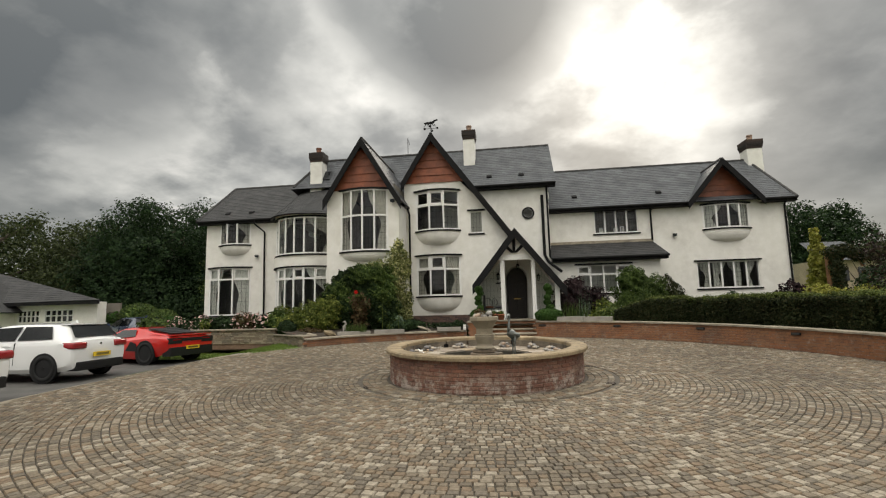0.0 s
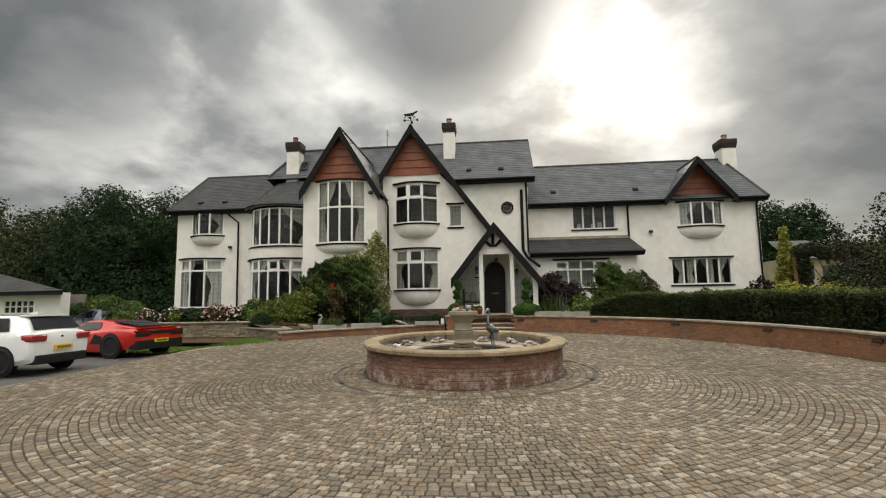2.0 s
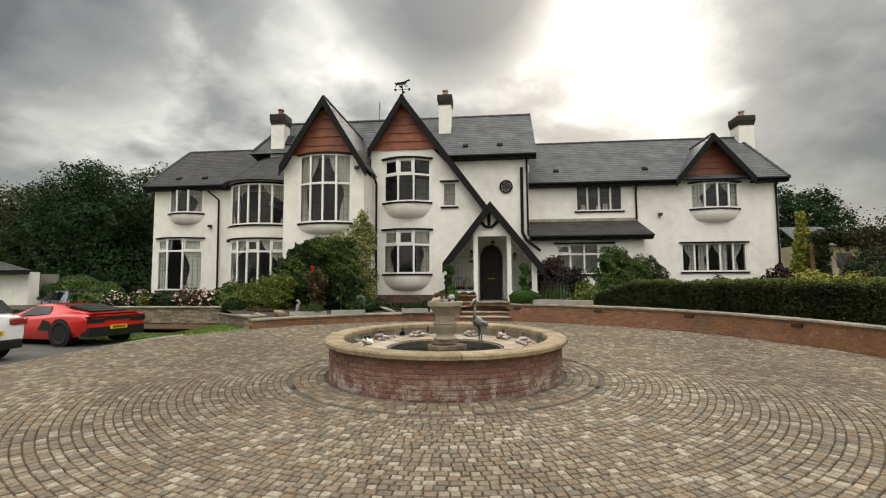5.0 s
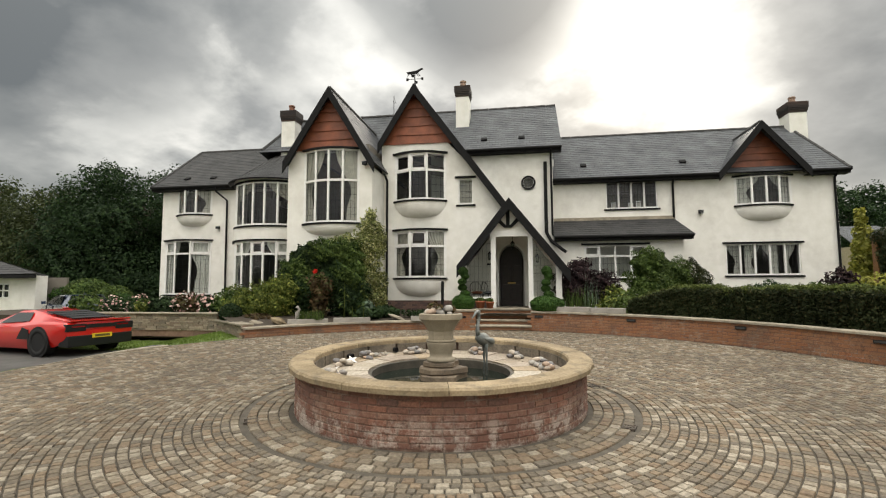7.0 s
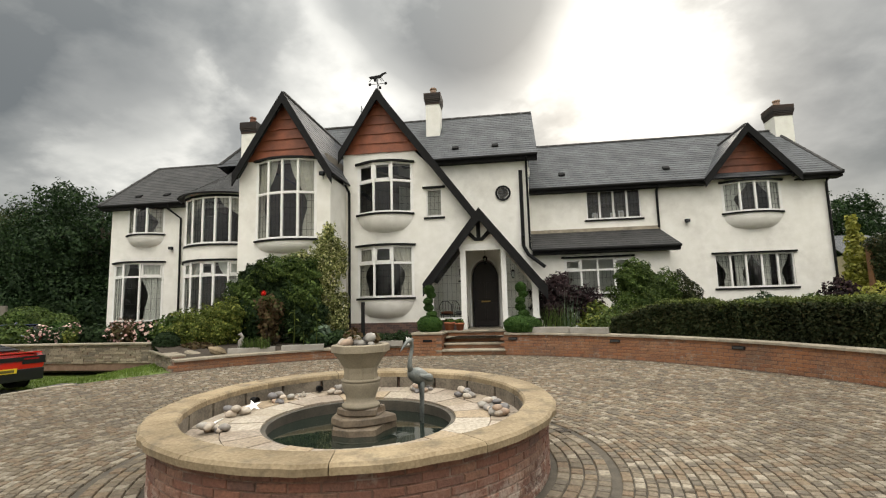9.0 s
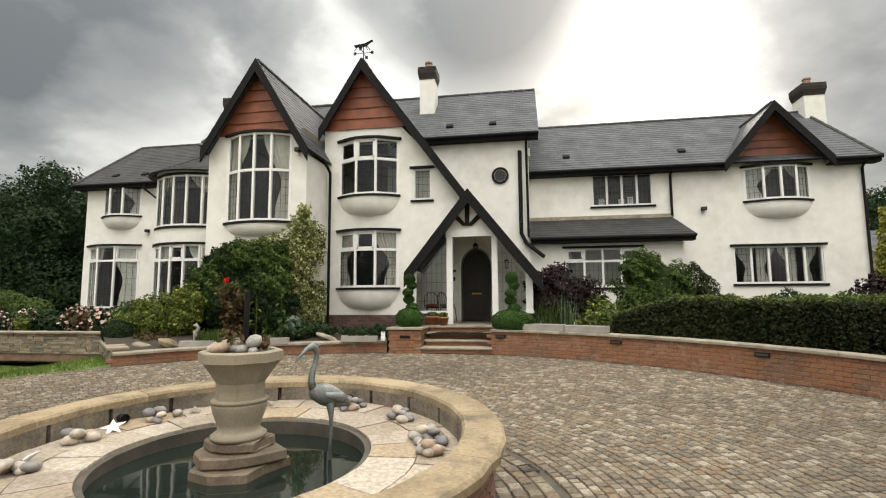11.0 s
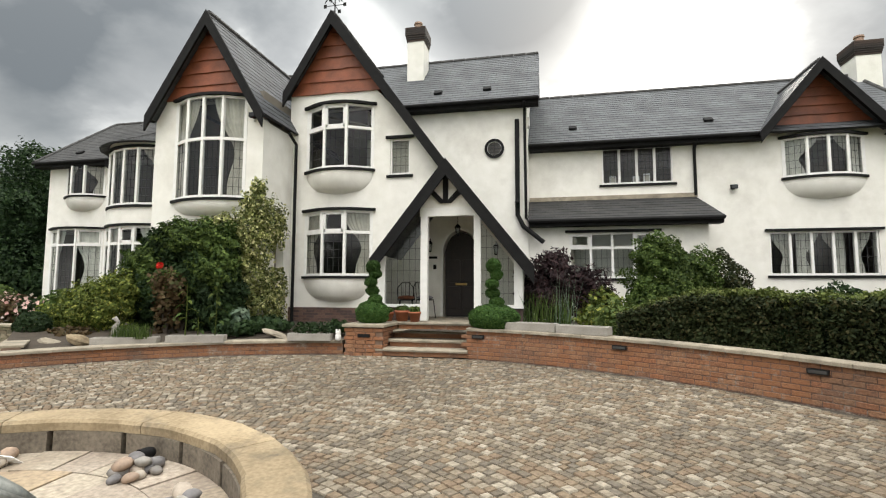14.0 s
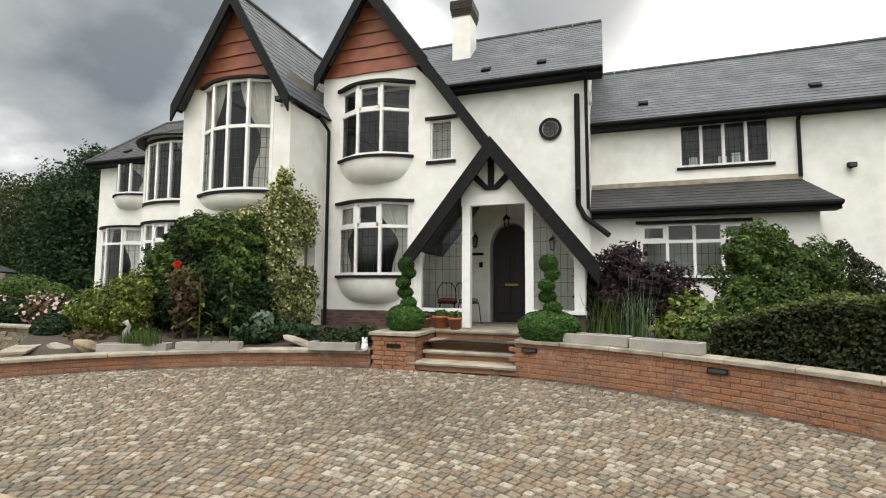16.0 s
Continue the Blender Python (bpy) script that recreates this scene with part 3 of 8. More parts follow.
def hp(name, bm, material, label="", parent=None, smooth=False):
    if parent is None:
        ob = part(name, bm, material, HOUSE, label, smooth)
        ob.matrix_parent_inverse = Matrix.Translation(-HOUSE.location)
        return ob
    return part(name, bm, material, parent, label, smooth)


def bowl(bm, x0, x1, y, d, z1, z0, n=14, k=7):
    """The plastered belly under a bow window, from its sill down to a point on the wall."""
    rows = []
    for j in range(k + 1):
        s = j / k
        w = math.sqrt(max(1 - s * s, 0.0)) if s < 1 else 0.02
        cx, hw = (x0 + x1) / 2, (x1 - x0) / 2 * (0.25 + 0.75 * w) if s < 1 else 0.12
        row = []
        for i in range(n + 1):
            x = cx - hw + 2 * hw * i / n
            u = (x - cx) / max(hw, 1e-3)
            row.append(bm.verts.new((x, y - d * w * (1 - u * u) - 0.003, z1 - (z1 - z0) * s)))
        rows.append(row)
    for a, b in zip(rows, rows[1:]):
        for i in range(n):
            bm.faces.new((a[i], b[i], b[i + 1], a[i + 1]))


def window(x0, x1, z0, z1, y, d=0.0, lights=3, transom=None, sill=True, belly=None, hood=True, leads=True, openers=(), label=""):
    """A white window of several lights, flat or bowed by d, with its black sill, glass and leading."""
    n = lights
    xs = [x0 + (x1 - x0) * i / n for i in range(n + 1)]
    pt = [(x, arc_y(x, x0, x1, y, d)) for x in xs]
    inset = 0.05 if d < 0.01 else 0.0
    bm = bmesh.new()
    w, dp = 0.045, 0.07

    def bar(p, q, za, zb, depth=dp):
        """An upright or level bar between two plan points."""
        a, b = Vector((*p, 0)), Vector((*q, 0))
        t = (b - a)
        L = t.length
        ang = math.atan2(t.y, t.x)
        box(bm, 0, L, -0.01, depth, za, zb, Matrix.Translation((a.x, a.y + inset, 0)) @ Matrix.Rotation(ang, 4, "Z"))
    pieces = []
    for i, (x, yy) in enumerate(pt):
        if 0 < i < n:
            pieces.append(("mullion", bm_box(x - w * 0.8, x + w * 0.8, yy - 0.015 + inset, yy + dp + inset, z0, z1)))
        else:
            box(bm, x - w, x + w, yy - 0.015 + inset, yy + dp + inset, z0, z1)
    for i in range(n):
        for za, zb in ((z0, z0 + 0.07), (z1 - 0.06, z1)):
            bar(pt[i], pt[i + 1], za, zb)
    outer = bm
    for i in range(n):
        if transom:
            bm = bmesh.new()
            bar(pt[i], pt[i + 1], transom - 0.04, transom + 0.04)
            pieces.append(("transom", bm))
        if transom and i in openers:
            bm = bmesh.new()  # opening fanlight with a stouter frame
            a, b = Vector((*pt[i], 0)), Vector((*pt[i + 1], 0))
            q0, q1 = a.lerp(b, 0.06), a.lerp(b, 0.94)
            for za, zb in ((transom + 0.04, transom + 0.09), (z1 - 0.11, z1 - 0.06)):
                bar(q0[:2], q1[:2], za, zb)
            for q in (a.lerp(b, 0.1), a.lerp(b, 0.9)):
                box(bm, q.x - 0.03, q.x + 0.03, q.y - 0.01 + inset, q.y + dp + inset, transom, z1 - 0.05)
            pieces.append(("fanlight_frame", bm))
    fr = hp("window", outer, M_WHITE, label or "white-painted timber window with leaded lights")
    for nm, g in pieces:
        part(nm, g, M_WHITE, fr)
    lead = bmesh.new()
    for i in range(n):
        a, b = Vector((*pt[i], 0)), Vector((*pt[i + 1], 0))
        off = Vector((0, 0.035 + inset, 0))
        spans = [(z0 + 0.05, (transom or z1) - 0.03)] + ([(transom + 0.03, z1 - 0.04)] if transom else [])
        for za, zb in spans:
            g = bmesh.new()
            vs = [g.verts.new(p) for p in ((*(a + off)[:2], za), (*(b + off)[:2], za), (*(b + off)[:2], zb), (*(a + off)[:2], zb))]
            g.faces.new(vs)
            pane = part("pane", g, M_GLASS, fr)
            pane.visible_shadow = False
        if leads:
            za, zb = spans[0]
            cols = 4
            for c in range(1, cols):
                p = a.lerp(b, c / cols) + off
                box(lead, p.x - 0.0035, p.x + 0.0035, p.y - 0.008, p.y + 0.004, za, zb)
            rows = max(2, round((zb - za) / 0.24))
            t = b - a
            ang = math.atan2(t.y, t.x)
            for r in range(1, rows):
                zz = za + (zb - za) * r / rows
                box(lead, 0, t.length, -0.008, 0.004, zz - 0.0035, zz + 0.0035, Matrix.Translation((a + off)) @ Matrix.Rotation(ang, 4, "Z"))
    if leads:
        part("leading", lead, M_LEAD, fr)
    else:
        lead.free()
    if sill:
        g = bmesh.new()
        bow_slab(g, x0 - 0.04, x1 + 0.04, y, d, z0 - 0.07, z0, 0.05, 0.1)
        part("sill", g, M_BLACK, fr, "black-painted sill")
    if hood:
        g = bmesh.new()
        bow_slab(g, x0 - 0.05, x1 + 0.05, y, d, z1, z1 + 0.07, 0.07, 0.1)
        part("hood", g, M_BLACK, fr, "thin black lead-covered hood")
    if belly:
        g = bmesh.new()
        bowl(g, x0 - 0.03, x1 + 0.03, y, d + 0.02, z0 - 0.07, belly)
        part("belly", g, M_RENDER, fr, "rounded white plaster belly", True)
    return fr


def shell(name, bm, label=""):
    bmesh.ops.remove_doubles(bm, verts=bm.verts[:], dist=1e-4)
    return hp(name, bm, M_RENDER, label)


T = 0.28
# left wing, its bow bay
bm = bmesh.new()
LW = 24.35
wall_x(bm, -16.8, -11.5, 0.9, 6.81, LW, T, [(-15.95, -14.2, 5.47, 6.69), (-16.5, -14.15, 1.66, 4.19)])
box(bm, -16.8, -16.8 + T, LW + T, 30.2, 0.9, 6.81)
box(bm, -16.8, -8.2, 29.92, 30.2, 0.9, 6.81)
box(bm, -11.75, -11.5, 22.5, LW, 0.9, 6.38)
v = [[bm.verts.new((x, yy, zz)) for yy, zz in ((22.5, 6.385), (LW, 6.385), (LW, 7.1))] for x in (-11.75, -11.5)]
bm.faces.new(v[0])
bm.faces.new(v[1][::-1])
for i in range(3):
    bm.faces.new((v[0][i], v[1][i], v[1][(i + 1) % 3], v[0][(i + 1) % 3]))
shell("wall", bm, "white rendered wall of the lower wing")
bm = bmesh.new()
for za, zb in ((0.9, 1.55), (3.82, 4.42), (6.2, 6.42)):
    bow_slab(bm, -11.75, -8.1, 22.45, 1.25, za, zb, 0.0, 0.6, 24)
shell("bay_wall", bm, "curved white rendered wall of the two-storey bow")
# first gable
bm = bmesh.new()
wall_x(bm, -7.85, -5.28, 0.9, 7.06, 20.2, T, [(-7.47, -5.4, 4.3, 7.0)])
prism(bm, [(-8.15, 0.9), (-7.85, 0.9), (-7.85, 7.0), (-8.15, 6.5)], 20.2, 20.2 + T)
prism(bm, [(-5.28, 0.9), (-4.88, 0.9), (-4.88, 6.35), (-5.28, 6.95)], 20.2, 20.2 + T)
box(bm, -8.15, -8.15 + T, 20.2 + T, 24.0, 0.9, 6.6)
box(bm, -4.88 - T, -4.88, 20.2 + T, 20.9, 0.9, 6.35)
box(bm, -4.88 - T, -4.88, 21.35, 22.0, 0.9, 6.35)
box(bm, -4.88 - T, -4.88, 20.9, 21.35, 0.9, 2.45)
box(bm, -4.88 - T, -4.88, 20.9, 21.35, 3.2, 6.35)
shell("gable_wall", bm, "white rendered gable front, streaked with grey")
# second gable, with the door in its foot
bm = bmesh.new()
G2 = 21.72
wall_x(bm, -4.98, -2.35, 1.45, 7.58, G2, T, [(-4.4, -2.45, 2.32, 4.12), (-4.4, -2.45, 5.3, 7.12)])
wall_x(bm, -2.35, -1.2, 1.45, 6.3, G2, T, [(-1.93, -1.36, 5.1, 6.13)])
prism(bm, [(-2.35, 6.3), (-1.2, 6.3), (-1.2, 6.36), (-2.35, 7.58)], G2, G2 + T)
DX0, DX1, DZ = -0.42, 0.52, 2.95
wall_x(bm, -1.2, DX0, 1.0, 4.9, G2, T, [])
prism(bm, [(-1.2, 4.9), (-0.15, 4.9), (-1.2, 6.36)], G2, G2 + T)
wall_x(bm, DX1, 1.9, 1.0, 2.45, G2, T, [])
prism(bm, [(DX1, 2.45), (1.9, 2.45), (DX1, 4.1)], G2, G2 + T)
arch = [(DX0 + (DX1 - DX0) / 2 * (1 - math.cos(math.pi * i / 16)), DZ + 0.58 * math.sin(math.pi * i / 16)) for i in range(17)]
for p, q in zip(arch, arch[1:]):
    prism(bm, [p, q, (q[0], 4.9 - max(0, (q[0] + 0.15)) * 1.3), (p[0], 4.9 - max(0, (p[0] + 0.15)) * 1.3)], G2, G2 + T)
shell("gable_wall", bm, "white rendered gable front that sweeps down over the porch")
bm = bmesh.new()
wall_x(bm, -4.88, -1.7, 0.9, 1.45, G2 - 0.02, 0.2, [])
plinth = hp("plinth", bm, M_MORTAR, "dark brown brick plinth")
pb = bpy.data.meshes.new("brick")
bm = bm_box(-0.107, 0.107, -0.02, 0.05, -0.032, 0.032)
bm.to_mesh(pb)
bm.free()
pb.materials.append(M_PLINTH)
for c in range(7):
    for i in range(14):
        o = new("brick", pb)
        o.parent = plinth
        o.matrix_basis = Matrix.Translation((-4.76 + 0.225 * i + (0.11 if c % 2 else 0.0), G2 - 0.02, 0.98 + 0.074 * c))
# main block
bm = bmesh.new()
wall_x(bm, -3.4, 1.75, 0.9, 7.85, 23.8, T, [(0.47, 1.03, 6.02, 6.58)])
box(bm, 1.75 - T, 1.75, 23.8 + T, 29.4, 0.9, 7.85)
prism_side = [(23.8, 7.85), (29.4, 7.85), (26.6, 10.45)]
v = [[bm.verts.new((x, yy, zz)) for yy, zz in prism_side] for x in (1.75 - T, 1.75)]
bm.faces.new(v[0])
bm.faces.new(v[1][::-1])
for i in range(3):
    bm.faces.new((v[0][i], v[1][i], v[1][(i + 1) % 3], v[0][(i + 1) % 3]))
box(bm, -11.6, 1.75, 29.12, 29.4, 0.9, 7.85)
box(bm, -11.6, -11.6 + T, 25.6, 29.1, 6.0, 7.85)
shell("wall", bm, "white rendered wall with a small round window")
# right wing and its lean-to
bm = bmesh.new()
RW = 25.0
wall_x(bm, 1.75, 12.95, 0.9, 6.62, RW, T, [(4.05, 6.15, 5.28, 6.48), (8.72, 11.5, 2.4, 3.7), (9.2, 11.25, 5.28, 6.45)])
box(bm, 12.95 - T, 12.95, RW + T, 31.0, 0.9, 6.62)
box(bm, 1.75, 12.95, 30.72, 31.0, 0.9, 6.62)
prism(bm, [(8.6, 6.62), (11.72, 6.62), (11.45, 6.92), (8.85, 6.92)], RW, RW + T)
shell("wall", bm, "cream-white rendered wall of the long wing")
bm = bmesh.new()
wall_x(bm, 1.75, 6.75, 0.9, 4.0, 23.9, T, [(2.95, 5.38, 2.3, 3.65)])
box(bm, 6.75 - T, 6.75, 23.9 + T, RW, 0.9, 4.0)
shell("lean_to_wall", bm, "white rendered lean-to wall")

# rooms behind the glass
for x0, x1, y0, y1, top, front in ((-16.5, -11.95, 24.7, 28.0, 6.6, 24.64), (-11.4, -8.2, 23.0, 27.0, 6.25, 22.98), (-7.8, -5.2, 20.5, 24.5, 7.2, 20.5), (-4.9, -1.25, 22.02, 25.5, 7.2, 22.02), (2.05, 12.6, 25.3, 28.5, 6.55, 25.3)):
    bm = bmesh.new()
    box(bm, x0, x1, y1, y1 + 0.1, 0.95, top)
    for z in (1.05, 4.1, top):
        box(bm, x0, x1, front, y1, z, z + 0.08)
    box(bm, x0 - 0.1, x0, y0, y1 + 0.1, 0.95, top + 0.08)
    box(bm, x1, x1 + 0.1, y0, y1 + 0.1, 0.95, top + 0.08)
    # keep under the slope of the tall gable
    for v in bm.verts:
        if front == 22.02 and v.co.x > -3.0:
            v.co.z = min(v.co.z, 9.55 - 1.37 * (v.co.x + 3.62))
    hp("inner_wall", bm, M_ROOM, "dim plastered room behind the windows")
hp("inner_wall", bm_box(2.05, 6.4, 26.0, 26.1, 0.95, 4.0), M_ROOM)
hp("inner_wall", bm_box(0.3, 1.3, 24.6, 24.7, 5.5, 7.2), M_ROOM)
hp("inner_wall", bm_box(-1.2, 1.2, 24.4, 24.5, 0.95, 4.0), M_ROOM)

# windows
window(-15.95, -14.2, 5.47, 6.69, LW, 0.38, 3, None, belly=4.9)
window(-16.5, -14.15, 1.66, 4.19, LW, 0.45, 3, 3.58, openers=(0, 2))
window(-11.65, -8.2, 4.45, 6.2, 22.43, 1.24, 7, None)
window(-11.65, -8.2, 1.6, 3.82, 22.43, 1.24, 7, 3.3, openers=(1, 3, 5))
window(-7.47, -5.4, 4.3, 7.0, 20.2, 0.32, 4, 5.85, belly=3.85)
window(-4.4, -2.45, 2.32, 4.12, G2, 0.36, 3, 3.52, belly=1.6, openers=(0, 1))
window(-4.4, -2.45, 5.3, 7.12, G2, 0.38, 3, 6.45, belly=4.62, openers=(0, 1))
window(-1.93, -1.36, 5.1, 6.13, G2, 0.0, 1, None, label="narrow white casement with a closed blind")
window(4.05, 6.15, 5.28, 6.48, RW, 0.0, 4, None, hood=False)
window(8.72, 11.5, 2.4, 3.7, RW, 0.0, 5, None)
window(9.2, 11.25, 5.28, 6.45, RW, 0.34, 4, None, belly=4.62)
window(2.95, 5.38, 2.3, 3.65, 23.9, 0.0, 4, 3.2, openers=(0, 3))


def round_window(cx, cz, r, y):
    bm = bmesh.new()
    lathe(bm, [(r - 0.03, -0.05), (r + 0.05, -0.05), (r + 0.05, 0.06), (r - 0.03, 0.06), (r - 0.03, -0.05)], 32)
    bmesh.ops.delete(bm, geom=[f for f in bm.faces if len(f.verts) > 4], context="FACES")
    m = Matrix.Translation((cx, y, cz)) @ Matrix.Rotation(radians(90), 4, "X")
    bm.transform(m)
    fr = hp("round_window", bm, M_BLACK, "small round leaded window in a black ring")
    bm = bmesh.new()
    lathe(bm, [(r - 0.04, -0.03), (r - 0.0, -0.03), (r - 0.0, 0.04), (r - 0.04, 0.04), (r - 0.04, -0.03)], 32)
    bmesh.ops.delete(bm, geom=[f for f in bm.faces if len(f.verts) > 4], context="FACES")
    bm.transform(m)
    part("frame", bm, M_WHITE, fr)
    bm = bmesh.new()
    bmesh.ops.create_circle(bm, cap_ends=True, segments=32, radius=r - 0.02, matrix=m)
    part("pane", bm, M_GLASS, fr).visible_shadow = False
    bm = bmesh.new()
    for k in (-0.11, 0.0, 0.11):
        h = math.sqrt((r - 0.03) ** 2 - k * k)
        box(bm, cx + k - 0.006, cx + k + 0.006, y - 0.01, y, cz - h, cz + h)
        box(bm, cx - h, cx + h, y - 0.01, y, cz + k - 0.006, cz + k + 0.006)
    part("leading", bm, M_LEAD, fr)
    # square reveal made round
    bm = bmesh.new()
    n = 32
    o = [bm.verts.new((cx + s * 0.3, y + 0.001, cz + t * 0.3)) for s, t in [(max(-1, min(1, 1.42 * math.cos(2 * math.pi * i / n))), max(-1, min(1, 1.42 * math.sin(2 * math.pi * i / n)))) for i in range(n)]]
    q = [bm.verts.new((cx + (r + 0.02) * math.cos(2 * math.pi * i / n), y + 0.001, cz + (r + 0.02) * math.sin(2 * math.pi * i / n))) for i in range(n)]
    for i in range(n):
        bm.faces.new((o[i], q[i], q[(i + 1) % n], o[(i + 1) % n]))
    part("surround", bm, M_RENDER, fr)


round_window(0.75, 6.3, 0.25, 23.8)

# ---- roofs ----
def roof(name, planes, material, label):
    bm = bmesh.new()
    for p in planes:
        roof_plane(bm, *p)
    bmesh.ops.remove_doubles(bm, verts=bm.verts[:], dist=2e-4)
    return hp(name, bm, material, label)


# main roof: eave at y 23.45, ridge at y 26.6
roof("roof", [((-12.3, 25.2, 8.63), (-4.5, 25.2, 8.63), (-4.5, 26.6, 10.6), (-11.0, 26.6, 10.6)),
              ((-4.5, 23.45, 7.72), (2.12, 23.45, 7.72), (2.12, 26.6, 10.6), (-4.5, 26.6, 10.6)),
              ((2.12, 29.75, 7.72), (-12.2, 29.75, 7.72), (-11.0, 26.6, 10.6), (2.12, 26.6, 10.6)),
              ((-12.3, 29.75, 7.9), (-12.3, 25.2, 8.63), (-11.0, 26.6, 10.6), (-11.0, 26.62, 10.6))], M_SLATE, "grey slate roof of the main block")
# left wing: hipped end
roof("roof", [((-17.2, 23.97, 6.79), (-7.9, 23.97, 6.79), (-7.9, 27.4, 9.47), (-17.02, 27.4, 9.47)),
              ((-17.2, 30.8, 6.79), (-17.2, 23.97, 6.79), (-17.02, 27.4, 9.47), (-17.02, 27.42, 9.47)),
              ((-7.9, 30.8, 6.79), (-17.2, 30.8, 6.79), (-17.02, 27.4, 9.47), (-7.9, 27.4, 9.47))], M_SLATE_DARK, "dark tiled hipped roof of the lower wing")
# bow bay roof, a fan over the bay
bm = bmesh.new()
n = 12
for i in range(n):
    xa, xb = -12.0 + 4.0 * i / n, -12.0 + 4.0 * (i + 1) / n
    ya, yb = arc_y(xa, -12.0, -8.0, 22.4, 1.45), arc_y(xb, -12.0, -8.0, 22.4, 1.45)
    roof_plane(bm, (xa, ya, 6.33), (xb, yb, 6.33), (xb, 27.2, 9.4), (xa, 27.2, 9.4))
hp("bay_roof", bm, M_SLATE_DARK, "dark tiled roof flaring out over the bow")
# gable roofs
AX1, AZ1, AX2, AZ2 = -6.48, 9.32, -3.62, 9.85
roof("gable_roof", [((-4.72, 19.9, 6.42), (-4.72, 24.6, 6.42), (AX1, 26.0, AZ1), (AX1, 19.9, AZ1)),
                    ((-8.22, 25.0, 6.55), (-8.22, 19.9, 6.55), (AX1, 19.9, AZ1), (AX1, 26.0, AZ1))], M_SLATE, "steep grey slate roof over the bow-window gable")
roof("gable_roof", [((-5.08, 24.6, 7.5), (-5.08, 21.4, 7.5), (AX2, 21.4, AZ2), (AX2, 26.2, AZ2)),
                    ((0.02, 21.4, 4.86), (0.02, 23.85, 4.86), (AX2, 26.2, AZ2), (AX2, 21.4, AZ2)),
                    ((1.98, 19.75, 2.46), (1.98, 23.85, 2.46), (0.04, 23.85, 4.90), (0.04, 19.75, 4.90)),
                    ((-1.72, 21.8, 2.66), (-1.72, 19.75, 2.66), (0.04, 19.75, 4.90), (0.04, 21.8, 4.90))], M_SLATE, "slate roof sweeping from the tall gable down over the porch")
# right wing
roof("roof", [((1.6, 24.65, 6.6), (13.35, 24.65, 6.6), (12.75, 28.0, 9.42), (1.6, 28.0, 9.42)),
              ((13.35, 24.65, 6.6), (13.35, 31.35, 6.6), (12.75, 28.02, 9.42), (12.75, 28.0, 9.42)),
              ((13.35, 31.35, 6.6), (1.6, 31.35, 6.6), (1.6, 28.0, 9.42), (12.75, 28.0, 9.42))], M_SLATE, "long grey slate roof")
roof("gable_roof", [((11.82, 24.5, 6.6), (11.82, 25.2, 6.6), (10.1, 27.2, 8.64), (10.1, 24.5, 8.64)),
                    ((8.42, 25.2, 6.56), (8.42, 24.5, 6.56), (10.1, 24.5, 8.64), (10.1, 27.2, 8.64))], M_SLATE, "small slate gable roof")
roof("lean_to_roof", [((1.75, 23.55, 4.0), (7.1, 23.55, 4.0), (6.75, 25.0, 4.82), (1.75, 25.0, 4.82)),
                      ((7.1, 23.55, 4.0), (7.1, 25.0, 4.0), (6.75, 25.0, 4.82), (6.74, 24.99, 4.81))], M_SLATE_DARK, "dark slate lean-to roof with a lead flashing")

# ridge tiles
def ridge(p, q, label="dark clay ridge tiles"):
    bm = bmesh.new()
    p, q = Vector(p), Vector(q)
    n = max(2, round((q - p).length / 0.45))
    for i in range(n):
        a, b = p.lerp(q, i / n), p.lerp(q, (i + 0.96) / n)
        tube(bm, [a, b], [0.085, 0.095], 8)
    hp("ridge_tiles", bm, M_RIDGE, label)


for p, q in (((-11.0, 26.6, 10.58), (2.12, 26.6, 10.58)), ((-17.02, 27.4, 9.45), (-12.0, 27.4, 9.45)), ((AX1, 19.95, AZ1 - 0.02), (AX1, 25.6, AZ1 - 0.02)),
             ((AX2, 21.45, AZ2 - 0.02), (AX2, 26.2, AZ2 - 0.02)), ((1.6, 28.0, 9.4), (12.75, 28.0, 9.4)), ((10.1, 24.6, 8.62), (10.1, 27.1, 8.62)),
             ((-17.02, 27.4, 9.45), (-17.17, 24.0, 6.8)), ((-11.0, 26.6, 10.58), (-12.2, 25.3, 8.75)), ((12.75, 28.0, 9.4), (13.32, 24.7, 6.6))):
    ridge(p, q)


# bargeboards, cladding and gutters
def slanted(bm, p, q, y0, y1, drop):
    """A board along a roof's edge from p to q, (x, z), that hangs down by drop."""
    (xa, za), (xb, zb) = p, q
    poly = [(xa, za - drop), (xb, zb - drop), (xb, zb), (xa, za)] if xa < xb else [(xb, zb - drop), (xa, za - drop), (xa, za), (xb, zb)]
    prism(bm, poly, y0, y1)


def barge(y, apex, left, right, drop, label):
    for side in (left, right):
        bm = bmesh.new()
        slanted(bm, (apex[0], apex[1] + 0.03), (side[0], side[1] + 0.03), y - 0.06, y, drop)
        hp("bargeboard", bm, M_BLACK, label)
        bm = bmesh.new()
        slanted(bm, (apex[0], apex[1] - 0.02), (side[0], side[1] - 0.02), y, y + 0.30, 0.06)
        hp("soffit", bm, M_BLACK)


barge(19.9, (AX1, AZ1), (-8.22, 6.55), (-4.72, 6.42), 0.42, "broad black bargeboard")
barge(21.4, (AX2, AZ2), (-5.05, 7.53), (0.02, 4.88), 0.42, "broad black bargeboard")
barge(19.75, (0.04, 4.92), (-1.74, 2.64), (2.0, 2.45), 0.40, "broad black porch bargeboard")
barge(24.5, (10.1, 8.64), (8.42, 6.56), (11.82, 6.6), 0.36, "black bargeboard")


